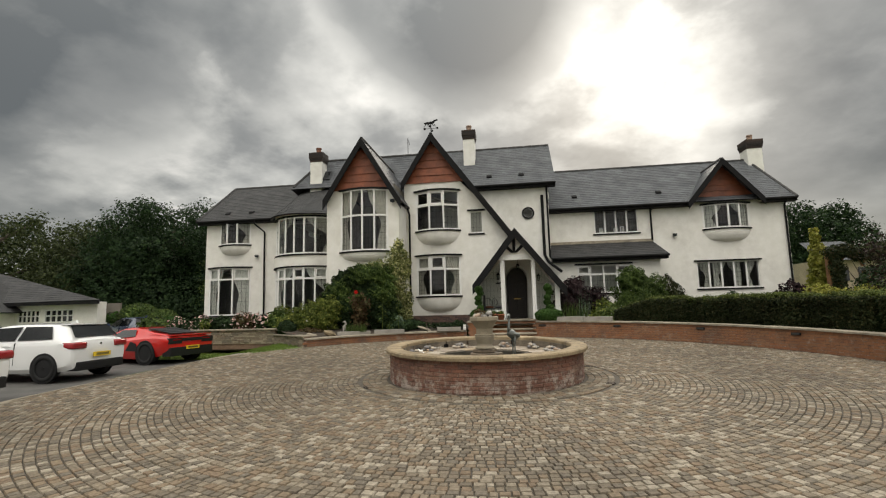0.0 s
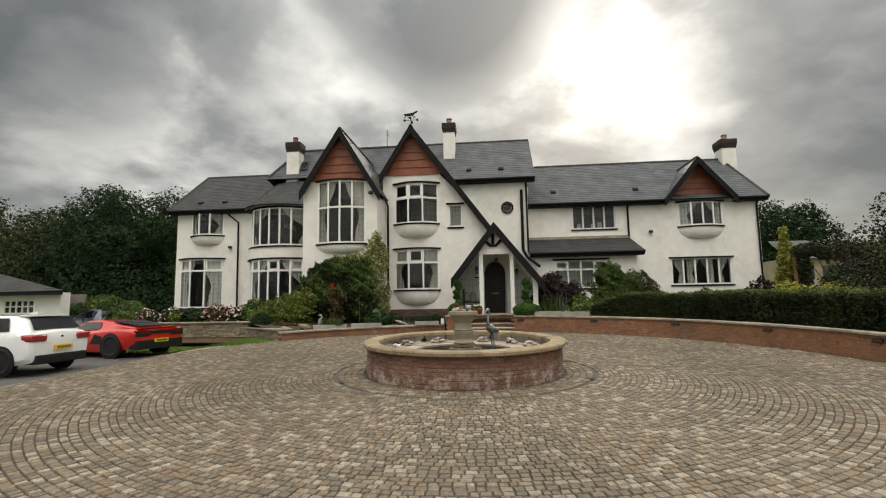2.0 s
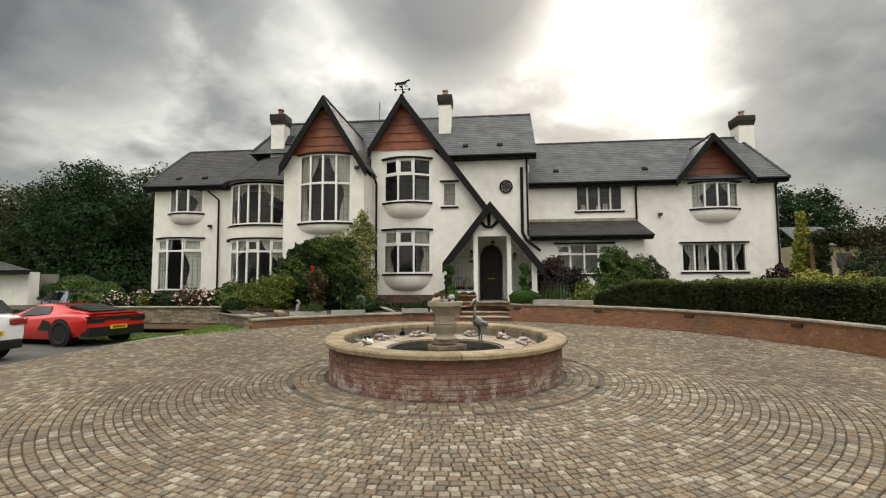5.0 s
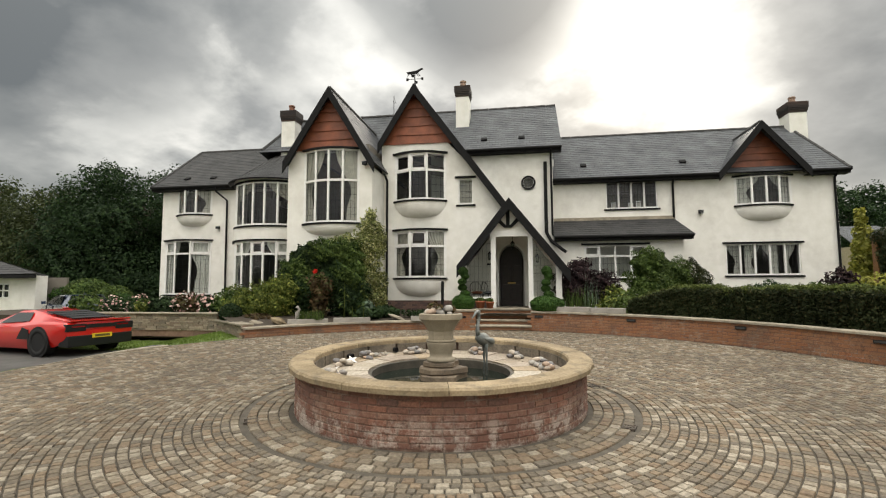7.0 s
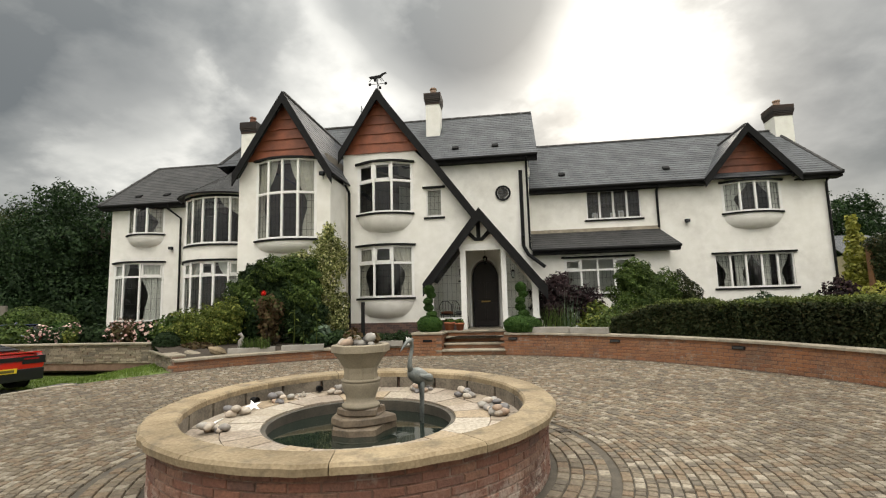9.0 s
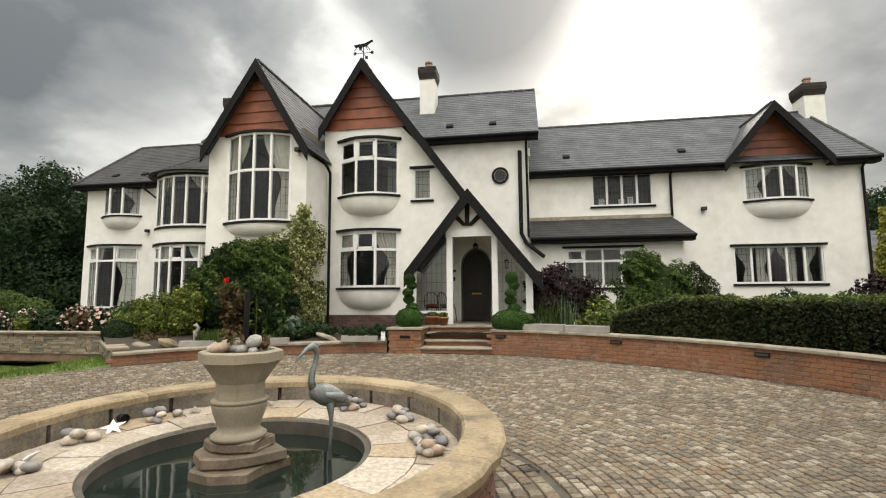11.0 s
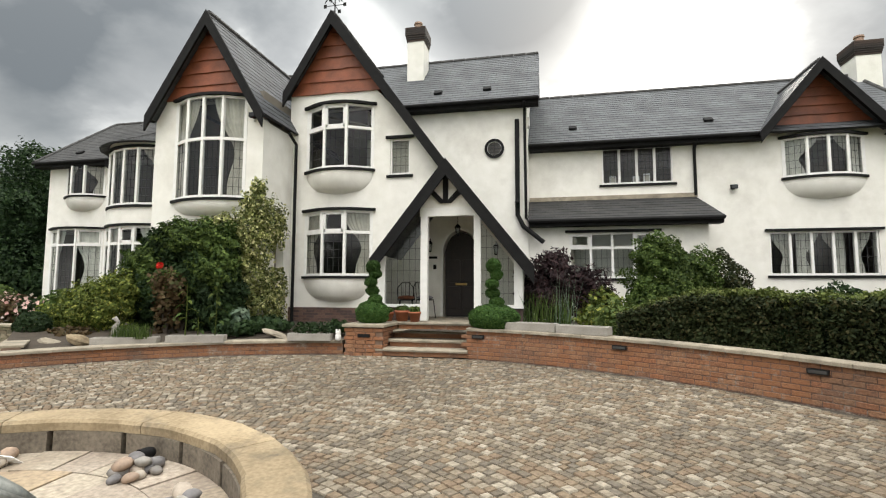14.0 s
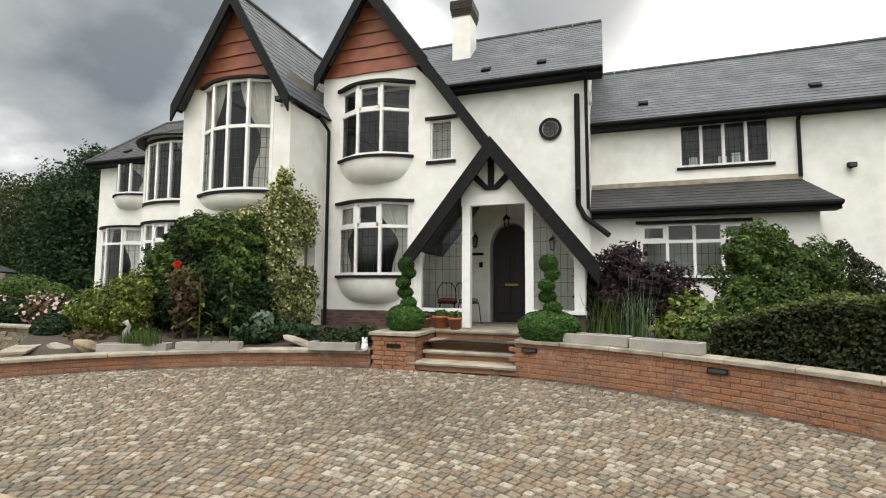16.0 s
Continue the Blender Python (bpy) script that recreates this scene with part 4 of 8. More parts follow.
def cladding(y, ax, az, slope_l, slope_r, z0, rows):
    """Waney-edged cedar boards filling a gable's head."""
    h = (az - z0) / rows
    for r in range(rows):
        za, zb = z0 + r * h, z0 + (r + 1) * h
        xl0, xr0 = ax - (az - za) / slope_l, ax + (az - za) / slope_r
        xl1, xr1 = ax - (az - zb) / slope_l, ax + (az - zb) / slope_r
        n = 12
        bm = bmesh.new()
        lo, hi = [], []
        for i in range(n + 1):
            s = i / n
            wob = 0.025 * noise.noise(Vector((s * 4 + 13 * r, y, r))) + 0.012 * noise.noise(Vector((s * 13, r, y)))
            x0, x1 = xl0 + (xr0 - xl0) * s, xl1 + (xr1 - xl1) * s
            lo.append((x0, za - 0.03 + wob, y - 0.05))
            hi.append((x1, zb, y - 0.012))
        f = [[bm.verts.new((x, yy, z)) for x, z, yy in row] for row in (lo, hi)]
        k = [[bm.verts.new((x, y + 0.02, z)) for x, z, yy in row] for row in (lo, hi)]
        for i in range(n):
            bm.faces.new((f[0][i], f[0][i + 1], f[1][i + 1], f[1][i]))
            bm.faces.new((k[0][i], k[0][i + 1], f[0][i + 1], f[0][i]))
        hp("board", bm, M_CLAD)


cladding(20.2, AX1, AZ1 - 0.12, 1.58, 1.66, 7.08, 6)
cladding(G2, AX2, AZ2 - 0.12, 1.60, 1.38, 7.6, 6)
cladding(RW, 10.15, 8.55, 1.20, 1.13, 6.9, 6)
for y, ax, az, w0, z0 in ((20.22, AX1, AZ1 - 0.15, 1.3, 7.05), (G2 + 0.02, AX2, AZ2 - 0.15, 1.5, 7.57), (RW + 0.02, 10.15, 8.5, 1.3, 6.9)):
    bm = bmesh.new()
    prism(bm, [(ax - w0, z0), (ax + w0 * 1.04, z0), (ax, az)], y, y + 0.2)
    hp("gable_backing", bm, M_CLAD)


def gutter(p, q, r=0.06):
    bm = bmesh.new()
    tube(bm, [p, q], r, 8)
    hp("gutter", bm, M_BLACK, "black gutter")


def fascia(x0, x1, y, z):
    hp("fascia", bm_box(x0, x1, y, y + 0.03, z - 0.2, z), M_BLACK)
    hp("soffit", bm_box(x0, x1, y + 0.03, y + 0.36, z - 0.2, z - 0.16), M_BLACK)


for x0, x1, y, z in ((-3.2, 2.1, 23.47, 7.74), (1.78, 8.6, 24.67, 6.62), (11.8, 13.3, 24.67, 6.62), (-17.15, -11.9, 23.99, 6.81), (1.78, 7.05, 23.57, 4.02)):
    fascia(x0, x1, y, z)
    gutter((x0, y - 0.06, z - 0.05), (x1, y - 0.06, z - 0.05))


def downpipe(pts, r=0.045):
    bm = bmesh.new()
    tube(bm, pts, r, 10)
    hp("downpipe", bm, M_BLACK, "black cast-iron downpipe")


downpipe([(-13.75, 23.9, 6.7), (-13.72, 23.95, 6.5), (-13.32, 24.25, 6.1), (-13.3, 24.28, 1.0)])
downpipe([(-4.72, 21.2, 6.3), (-4.72, 21.6, 6.1), (-4.72, 21.62, 1.0)])
downpipe([(1.45, 23.72, 7.15), (1.45, 23.72, 4.2), (1.62, 23.68, 3.85), (2.2, 23.5, 3.35)], 0.07)
downpipe([(1.68, 23.4, 7.6), (1.68, 23.72, 7.4), (1.7, 23.72, 4.1), (1.85, 23.6, 3.95)])
downpipe([(6.75, 24.65, 6.5), (6.75, 24.92, 6.3), (6.75, 24.92, 4.85)])
downpipe([(12.85, 24.65, 6.5), (12.85, 24.92, 6.3), (12.85, 24.92, 1.0)])


def chimney(x0, x1, y0, y1, z0, z1, cap):
    ch = hp("chimney", bm_box(x0, x1, y0, y1, z0, z1), M_RENDER, "white rendered chimney with a dark brick cap")
    bm = bmesh.new()
    rows = max(3, round((cap - z1) / 0.075))
    for r in range(rows):
        o = 0.02 + 0.05 * min(1, r / 3)
        za = z1 + (cap - z1) * r / rows
        box(bm, x0 - o, x1 + o, y0 - o, y1 + o, za, za + (cap - z1) / rows - 0.008)
    part("brick_cap", bm, M_SOOT, ch, "dark sooty brick cap")
    bm = bmesh.new()
    cx, cy = (x0 + x1) / 2, (y0 + y1) / 2
    lathe(bm, [(0.15, cap), (0.13, cap + 0.28), (0.16, cap + 0.3), (0.15, cap + 0.36), (0.11, cap + 0.36), (0.1, cap + 0.2)], 16, (cx, cy))
    part("chimney_pot", bm, M_BRICK, ch, "terracotta pot")


chimney(-2.48, -1.88, 25.2, 25.95, 9.0, 10.78, 11.3)
chimney(-11.25, -10.55, 25.4, 26.1, 8.3, 10.2, 10.75)
chimney(12.62, 13.36, 27.45, 28.3, 8.0, 9.9, 10.4)
hp("flashing", bm_box(1.78, 6.8, 24.93, 24.998, 4.80, 4.93), M_STEP, "grey flashing over the lean-to")


# ---- terrace, retaining wall, steps ----
def at(r, deg):
    """A point by its distance and bearing from the middle of the drive."""
    return WX + r * math.cos(radians(deg)), WY + r * math.sin(radians(deg))


def fat(r, deg):
    """A point by its distance and bearing from the middle of the fountain."""
    return FX + r * math.cos(radians(deg)), FY + r * math.sin(radians(deg))


def wall_top(deg):
    """The height of the retaining wall's top: lower to the west of the steps."""
    x, y = at(WALL_R, deg)
    return gz(x, y) + (0.285 if deg > 98.5 else 0.60)


def bed_z(x, y):
    r = math.hypot(x - WX, y - WY)
    a = math.degrees(math.atan2(y - WY, x - WX))
    k = min(max((r - WALL_R - 0.15) / 2.2, 0.0), 1.0)
    side = min(max((a - 90) / 12, 0.0), 1.0)
    lo = gz(*at(WALL_R, a)) + 0.50 * (1 - side) + 0.22 * side
    return lo * (1 - k) + k * 1.06


def terrace():
    V, F = [], []
    rs = [8.95, 9.3, 9.8, 10.5, 11.2, 12.0, 13.0, 14.5, 16.5, 19.0, 23.0]
    degs = np.arange(-40, 139.1, 2.0)
    for dg in degs:
        for r in rs:
            x, y = at(r, dg)
            V.append((x, y, bed_z(x, y) + 0.02 * noise.noise(Vector((x * 2, y * 2, 0)))))
    k = len(rs)
    for i in range(len(degs) - 1):
        for j in range(k - 1):
            F.append((i * k + j, i * k + j + 1, (i + 1) * k + j + 1, (i + 1) * k + j))
    tagged(raw("garden_bed", V, F, M_SOIL), "dark soil of the raised beds before the house", "garden bed", kind="structure")
    bm = bmesh.new()
    box(bm, -22, -7.5, 18.05, 28.5, 0.3, 1.02)
    tagged(part("garden_bed", bm, M_SOIL), "dark soil bed behind the rubble wall", "garden bed", kind="structure")


terrace()


def brick_mesh(name, l, d, h, material, bev=0.006):
    bm = bm_box(-l / 2, l / 2, -d / 2, d / 2, -h / 2, h / 2)
    bmesh.ops.bevel(bm, geom=[e for e in bm.edges if all(v.co.y < 0 for v in e.verts)], offset=bev, segments=1, affect="EDGES")
    me = bpy.data.meshes.new(name)
    bm.to_mesh(me)
    bm.free()
    me.materials.append(material)
    return me


def brick_arc(owner, r, a0, a1, base, courses, ch, material, budget, rs, outward=True, l=0.215, keep=None, place=at):
    """Courses of bricks along an arc round the fountain: the first of them as objects of their own, the rest joined."""
    me = brick_mesh("brick", l, 0.10, ch - 0.011, material)
    n = round(abs(radians(a1 - a0)) * r / (l + 0.010))
    rest, made = bmesh.new(), 0
    for c in range(courses):
        for i in range(n):
            a = a0 + (a1 - a0) * (i + 0.5 + (0.5 if c % 2 else 0.0)) / n
            if (a - max(a0, a1)) > 0:
                continue
            x, y = place(r + rs.uniform(-0.004, 0.004), a)
            z = base(x, y) + ch * (c + 0.5)
            m = Matrix.Translation((x, y, z)) @ Matrix.Rotation(radians(a) + (math.pi / 2 if outward else -math.pi / 2), 4, "Z") @ Matrix.Rotation(rs.uniform(-0.01, 0.01), 4, "Y")
            if made < budget and (keep is None or keep(x, y)):
                o = new("brick", me)
                o.parent = owner
                o.matrix_basis = Matrix.Translation(-owner.location) @ m
                made += 1
            else:
                box(rest, -l / 2, l / 2, -0.05, 0.05, -(ch - 0.011) / 2, (ch - 0.011) / 2, m)
    if len(rest.verts):
        o = part("bricks", rest, material, owner)
        o.matrix_parent_inverse = Matrix.Translation(-owner.location) if owner.type == "EMPTY" else Matrix()
        o["kind"] = "stuff"
    else:
        rest.free()


RS = random.Random(5)


def ring_core(name, r0, r1, a0, a1, lo, hi, material, label, owner=None, n=60, place=at):
    bm = bmesh.new()
    rows = []
    for i in range(n + 1):
        a = a0 + (a1 - a0) * i / n
        p, q = place(r0, a), place(r1, a)
        rows.append([bm.verts.new((*p, lo(*p))), bm.verts.new((*q, lo(*q))), bm.verts.new((*q, hi(*q))), bm.verts.new((*p, hi(*p)))])
    for A, B in zip(rows, rows[1:]):
        for k in range(4):
            bm.faces.new((A[k], B[k], B[(k + 1) % 4], A[(k + 1) % 4]))
    if abs(a1 - a0) < 359.9:
        bm.faces.new(rows[0])
        bm.faces.new(rows[-1][::-1])
    bmesh.ops.recalc_face_normals(bm, faces=bm.faces[:])
    return part(name, bm, material, owner, label)


def coping_stone(r0, r1, a0, a1, z, thick, owner, material, rs, lip=0.012, place=at):
    """One curved coping stone with a worn, uneven edge."""
    bm = bmesh.new()
    n = 10
    rows = []
    for i in range(n + 1):
        a = a0 + (a1 - a0) * i / n
        j0, j1 = 0.016 * noise.noise(Vector((a * 0.6, r0, 1))), 0.024 * noise.noise(Vector((a * 0.9, r1, 2)))
        row = []
        for r, zz in ((r0 + j0, -thick), (r1 + j1, -thick), (r1 + j1 + 0.004, -thick * 0.3), (r1 + j1 - lip, 0.0), (r0 + j0 + lip, 0.0), (r0 + j0, -lip)):
            x, y = place(r, a)
            row.append(bm.verts.new((x, y, z(x, y) + zz + 0.004 * noise.noise(Vector((a * 0.5, r * 9, 3))))))
        rows.append(row)
    for A, B in zip(rows, rows[1:]):
        for k in range(6):
            bm.faces.new((A[k], B[k], B[(k + 1) % 6], A[(k + 1) % 6]))
    bm.faces.new(rows[0])
    bm.faces.new(rows[-1][::-1])
    bmesh.ops.recalc_face_normals(bm, faces=bm.faces[:])
    return part("coping_stone", bm, material, owner)


def retaining_wall(a0, a1, high, courses, label):
    ob = ring_core("retaining_wall", WALL_R + 0.007, WALL_R + 0.2, a0, a1, lambda x, y: gz(x, y) - 0.15, lambda x, y: gz(x, y) + high - 0.05, M_OLD_MORTAR, label)
    tagged(ob, label, "wall", kind="structure")
    ch = (high - 0.055) / courses
    brick_arc(ob, WALL_R + 0.05, a0, a1, gz, courses, ch, M_BRICK_PALE, 240 if courses > 4 else 60, RS, outward=False, keep=lambda x, y: y > 15)
    n = round(abs(radians(a1 - a0)) * WALL_R / 0.75)
    for i in range(n):
        s, e = a0 + (a1 - a0) * (i + 0.006) / n, a0 + (a1 - a0) * (i + 0.994) / n
        coping_stone(WALL_R - 0.045, WALL_R + 0.27, s, e, lambda x, y: gz(x, y) + high, 0.055, ob, M_STEP, RS)
    return ob


SR, SL = 81.6, 94.3     # the steps lie between these bearings
wall_r = retaining_wall(-40, SR, 0.60, 7, "old red-brick retaining wall with stone coping and dark lights let in")
wall_l = retaining_wall(98.6, 137.8, 0.285, 3, "low brick edging wall with stone coping")

# left pier of the steps
PX0, PX1, PY = -1.86, -1.02, 18.62
pier = tagged(part("step_pier", bm_box(PX0 + 0.02, PX1 - 0.02, PY + 0.02, 20.4, 0.4, 1.17), M_MORTAR), "brick pier beside the stone steps", "pier", kind="structure")
me = brick_mesh("brick", 0.2, 0.1, 0.072, M_BRICK_PALE)
for c in range(7):
    for i in range(4):
        x = PX0 + 0.1 + i * 0.212 + (0.05 if c % 2 else 0.0)
        if x + 0.1 > PX1 + 0.03:
            continue
        o = new("brick", me)
        o.parent = pier
        o.matrix_basis = Matrix.Translation((x, PY + 0.05, 0.63 + 0.083 * c))
    for i in range(7):
        o = new("brick", me)
        o.parent = pier
        o.matrix_basis = Matrix.Translation((PX1 - 0.05, PY + 0.14 + i * 0.212 + (0.05 if c % 2 else 0.0), 0.63 + 0.083 * c)) @ Matrix.Rotation(math.pi / 2, 4, "Z")
part("coping_stone", bm_box(PX0 - 0.04, PX1 + 0.04, PY - 0.04, 20.4, 1.185, 1.245, bevel=0.015), M_STEP, pier)
# inner cheek on the other side
cheek = tagged(part("step_cheek", bm_box(0.72, 0.95, 18.75, 20.2, 0.4, 1.17), M_BRICK_PALE), "brick cheek wall beside the stone steps", "pier", kind="structure")

steps = thing("garden_steps", "four worn stone steps up to the porch", "steps", kind="structure")
steps.location = (-0.15, 19.3, 0.6)
for i in range(4):
    z = 0.62 + 0.1575 * (i + 1)
    y0 = 18.66 + 0.30 * i
    x0 = -1.22 if i == 0 else -1.0
    y1 = 19.98 if i < 3 else 21.72
    bm = bmesh.new()
    n = 14
    rows = []
    for k in range(n + 1):
        x = x0 + (0.71 - x0) * k / n
        j = 0.012 * noise.noise(Vector((x * 3, i * 7, 0)))
        rows.append([bm.verts.new(p) for p in ((x, y0 + j - 0.03, z - 0.065), (x, y0 + j - 0.038, z - 0.03), (x, y0 + j - 0.012, z - 0.002 + j * 0.3), (x, y1, z), (x, y1, z - 0.065))])
    for A, B in zip(rows, rows[1:]):
        for k in range(5):
            bm.faces.new((A[k], A[(k + 1) % 5], B[(k + 1) % 5], B[k]))
    bm.faces.new(rows[0][::-1])
    bm.faces.new(rows[-1])
    bmesh.ops.recalc_face_normals(bm, faces=bm.faces[:])
    part("tread", bm, M_STEP, steps).matrix_parent_inverse = Matrix.Translation(-steps.location)
    part("riser", bm_box(x0 + 0.02, 0.71, y0 + 0.015, y1, z - 0.1575, z - 0.065), M_BRICK_PALE, steps).matrix_parent_inverse = Matrix.Translation(-steps.location)

# lights let into the walls
for a in (80.0, 62.7, 45.1, 27.6, 10.0):
    x, y = at(WALL_R - 0.018, a)
    m = Matrix.Translation((x, y, gz(x, y) + 0.44)) @ Matrix.Rotation(radians(a) - math.pi / 2, 4, "Z")
    lt = tagged(part("wall_light", bm_box(-0.12, 0.12, -0.025, 0.06, -0.035, 0.035, bevel=0.01, m=m), M_BLACK), "slim dark wall light let into the brick", "wall light", "wall lights")
    part("lens", bm_box(-0.1, 0.1, -0.028, -0.02, -0.02, 0.02, m=m), plain("smoked_lens", (0.05, 0.05, 0.05), 0.2), lt)
lt = tagged(part("wall_light", bm_box(-1.56, -1.3, 18.60, 18.68, 0.98, 1.05, bevel=0.01), M_BLACK), "slim dark wall light let into the brick", "wall light", "wall lights")


# rubble wall at the lawn's edge
def rubble_wall(x0, x1, y, z0, z1, label, seed):
    rs = random.Random(seed)
    ob = tagged(part("rubble_wall", bm_box(x0, x1, y + 0.05, y + 0.32, z0 - 0.2, z1 - 0.04), M_MORTAR), label, "wall", kind="structure")
    z, made = z0, 0
    while z < z1 - 0.05:
        h = rs.uniform(0.05, 0.085)
        x = x0
        while x < x1 - 0.05:
            w = min(rs.uniform(0.14, 0.42), x1 - x)
            d = rs.uniform(0.0, 0.03)
            part("stone", bm_box(x + 0.006, x + w - 0.006, y + d, y + 0.12, z + 0.005, min(z + h, z1 - 0.05), bevel=0.008), M_RUBBLE, ob)
            made += 1
            x += w
        z += h
    x = x0
    while x < x1 - 0.05:
        w = min(rs.uniform(0.4, 0.7), x1 - x)
        part("coping_stone", bm_box(x + 0.005, x + w - 0.005, y - 0.05, y + 0.36, z1 - 0.05, z1, bevel=0.012), M_STEP, ob)
        x += w
    return ob


rubble_wall(-16.0, -9.3, 17.9, 0.56, 1.14, "low dry-laid rubble stone wall at the lawn's edge", 3)
low_wall = rubble_wall(0.0, 2.75, 0.0, 0.52, 0.93, "lower rubble stone wall stepping down to the drive", 4)
low_wall.matrix_basis = pose(-9.35, 17.9, 0, 0, 0, -42.5)

# ---- fountain ----
fountain = thing("fountain", "round brick fountain with sandstone coping and a dark pool", "fountain")
fountain.location = (FX, FY, gz(FX, FY))
FI = Matrix.Translation(-fountain.location)


def fz(h):
    return lambda x, y: gz(x, y) + h


def fpart(ob):
    ob.parent = fountain
    ob.matrix_parent_inverse = FI
    return ob


fpart(ring_core("core", 1.80, 1.968, 0, 360, fz(-0.1), fz(FH - 0.07), M_OLD_MORTAR, "weathered mortar", n=96, place=fat))
brick_arc(fountain, 1.925, 0, 360, gz, 8, (FH - 0.075) / 8, M_BRICK_LIME, 290, RS, keep=lambda x, y: y < 10.9, place=fat)
n = 11
for i in range(n):
    a = 20 + 360 * i / n
    fpart(coping_stone(1.74, 2.055, a + 0.1, a + 360 / n - 0.1, fz(FH), 0.075, None, M_COPING, RS, 0.02, fat))
# inner kerb of dark grey-brown stones, pale flags, pool wall
M_KERB = grainy("dark_kerb_stone", (0.085, 0.07, 0.052), (0.21, 0.175, 0.135), 5.0, 0.85, 0.5, 40.0, stain=(0.05, 0.045, 0.035), stain_amt=0.6)
for i in range(20):
    a = 18 * i
    fpart(ring_core("kerb_stone", 1.73, 1.81, a + 0.7, a + 17.3, fz(FH - 0.26), fz(FH - 0.078), M_KERB, "", n=6, place=fat))
POOL = 1.02
for ring, (ra, rb, cnt, off) in enumerate(((POOL, 1.39, 25, 5), (1.395, 1.73, 33, 0))):
    for i in range(cnt):
        a = off + 360 * i / cnt
        fpart(ring_core("flagstone", ra + 0.002, rb - 0.002, a + 0.15, a + 360 / cnt - 0.15, fz(FH - 0.30), lambda x, y, k=i: gz(x, y) + FH - 0.215 + 0.004 * math.sin(k * 2.3), M_PALE, "", n=7, place=fat))
fpart(ring_core("bed", POOL + 0.01, 1.71, 0, 360, fz(0.0), fz(FH - 0.235), M_MORTAR, "", n=64, place=fat))
fpart(ring_core("pool_wall", POOL - 0.05, POOL + 0.02, 0, 360, fz(0.02), fz(FH - 0.24), grainy("pool_wall_stone", (0.05, 0.045, 0.035), (0.10, 0.085, 0.065), 6.0, 0.7, 0.4), "dark wet pool wall", n=64, place=fat))
bm = bmesh.new()
bmesh.ops.create_circle(bm, cap_ends=True, segments=48, radius=POOL - 0.03, matrix=Matrix.Translation((FX, FY, gz(FX, FY) + 0.02)))
fpart(part("pool_floor", bm, grainy("pool_floor", (0.012, 0.016, 0.012), (0.03, 0.034, 0.024), 3.0, 0.9, 0.2)))


def water_mat():
    def build(nt, b):
        N, L = nt.nodes.new, nt.links.new
        b.inputs["Base Color"].default_value = (0.012, 0.018, 0.014, 1)
        b.inputs["Roughness"].default_value = 0.03
        b.inputs["IOR"].default_value = 1.33
        nz, bp = N("ShaderNodeTexNoise"), N("ShaderNodeBump")
        nz.inputs["Scale"].default_value, nz.inputs["Detail"].default_value = 3.0, 2.0
        co = N("ShaderNodeTexCoord")
        L(co.outputs["Object"], nz.inputs["Vector"])
        L(nz.outputs["Fac"], bp.inputs["Height"])
        bp.inputs["Strength"].default_value, bp.inputs["Distance"].default_value = 0.06, 0.02
        L(bp.outputs[0], b.inputs["Normal"])
    return mat("dark_water", build)


M_WATER = water_mat()
WZ = gz(FX, FY) + FH - 0.33
bm = bmesh.new()
bmesh.ops.create_circle(bm, cap_ends=True, segments=48, radius=POOL - 0.03, matrix=Matrix.Translation((FX, FY, WZ)))
fpart(part("water", bm, M_WATER, None, "still dark green water"))
# stacked plinth stones under the urn
rs = random.Random(11)
for z0, z1, w, turn in ((0.18, FH - 0.36, 0.36, 0.2), (FH - 0.36, FH - 0.26, 0.345, 0.5), (FH - 0.255, FH - 0.17, 0.30, 0.15), (FH - 0.165, FH - 0.09, 0.235, 0.65)):
    bm = bmesh.new()
    k = 9
    loop = [(w * rs.uniform(0.85, 1.12) * (1.0 + 0.18 * math.cos(4 * (2 * math.pi * i / k))) * math.cos(turn + 2 * math.pi * i / k), w * rs.uniform(0.85, 1.12) * math.sin(turn + 2 * math.pi * i / k)) for i in range(k)]
    zb = gz(FX, FY)
    lo = [bm.verts.new((FX + x, FY + y, zb + z0)) for x, y in loop]
    hi = [bm.verts.new((FX + x * 0.97, FY + y * 0.97, zb + z1)) for x, y in loop]
    bm.faces.new(lo[::-1])
    bm.faces.new(hi)
    for i in range(k):
        bm.faces.new((lo[i], lo[(i + 1) % k], hi[(i + 1) % k], hi[i]))
    bmesh.ops.bevel(bm, geom=bm.edges[:], offset=0.014, segments=1, affect="EDGES")
    fpart(part("plinth_stone", bm, M_WET_STONE))

urn = thing("stone_urn", "octagonal cast-stone urn planter standing in the pool", "urn")
UZ = gz(FX, FY) + FH - 0.09
urn.location = (FX, FY, UZ)
bm = bmesh.new()
lathe(bm, [(0.20, 0.0), (0.205, 0.03), (0.175, 0.05), (0.155, 0.07), (0.165, 0.12), (0.195, 0.20), (0.205, 0.25), (0.205, 0.27)], 32)
ob = part("foot", bm, M_CAST, urn, "", True)
ob.matrix_parent_inverse = Matrix()
bm = bmesh.new()
lathe(bm, [(0.20, 0.27), (0.212, 0.275), (0.212, 0.295), (0.20, 0.30)], 32)
part("collar", bm, M_CAST, urn, "", True).matrix_parent_inverse = Matrix()
bm = bmesh.new()
lathe(bm, [(0.185, 0.30), (0.18, 0.36), (0.185, 0.42), (0.25, 0.52), (0.298, 0.58), (0.318, 0.585), (0.318, 0.655), (0.30, 0.665), (0.26, 0.665), (0.25, 0.60), (0.0, 0.60)], 8, turn=math.pi / 8)
part("bowl", bm, M_CAST, urn, "buff octagonal bowl").matrix_parent_inverse = Matrix()
bm = bmesh.new()
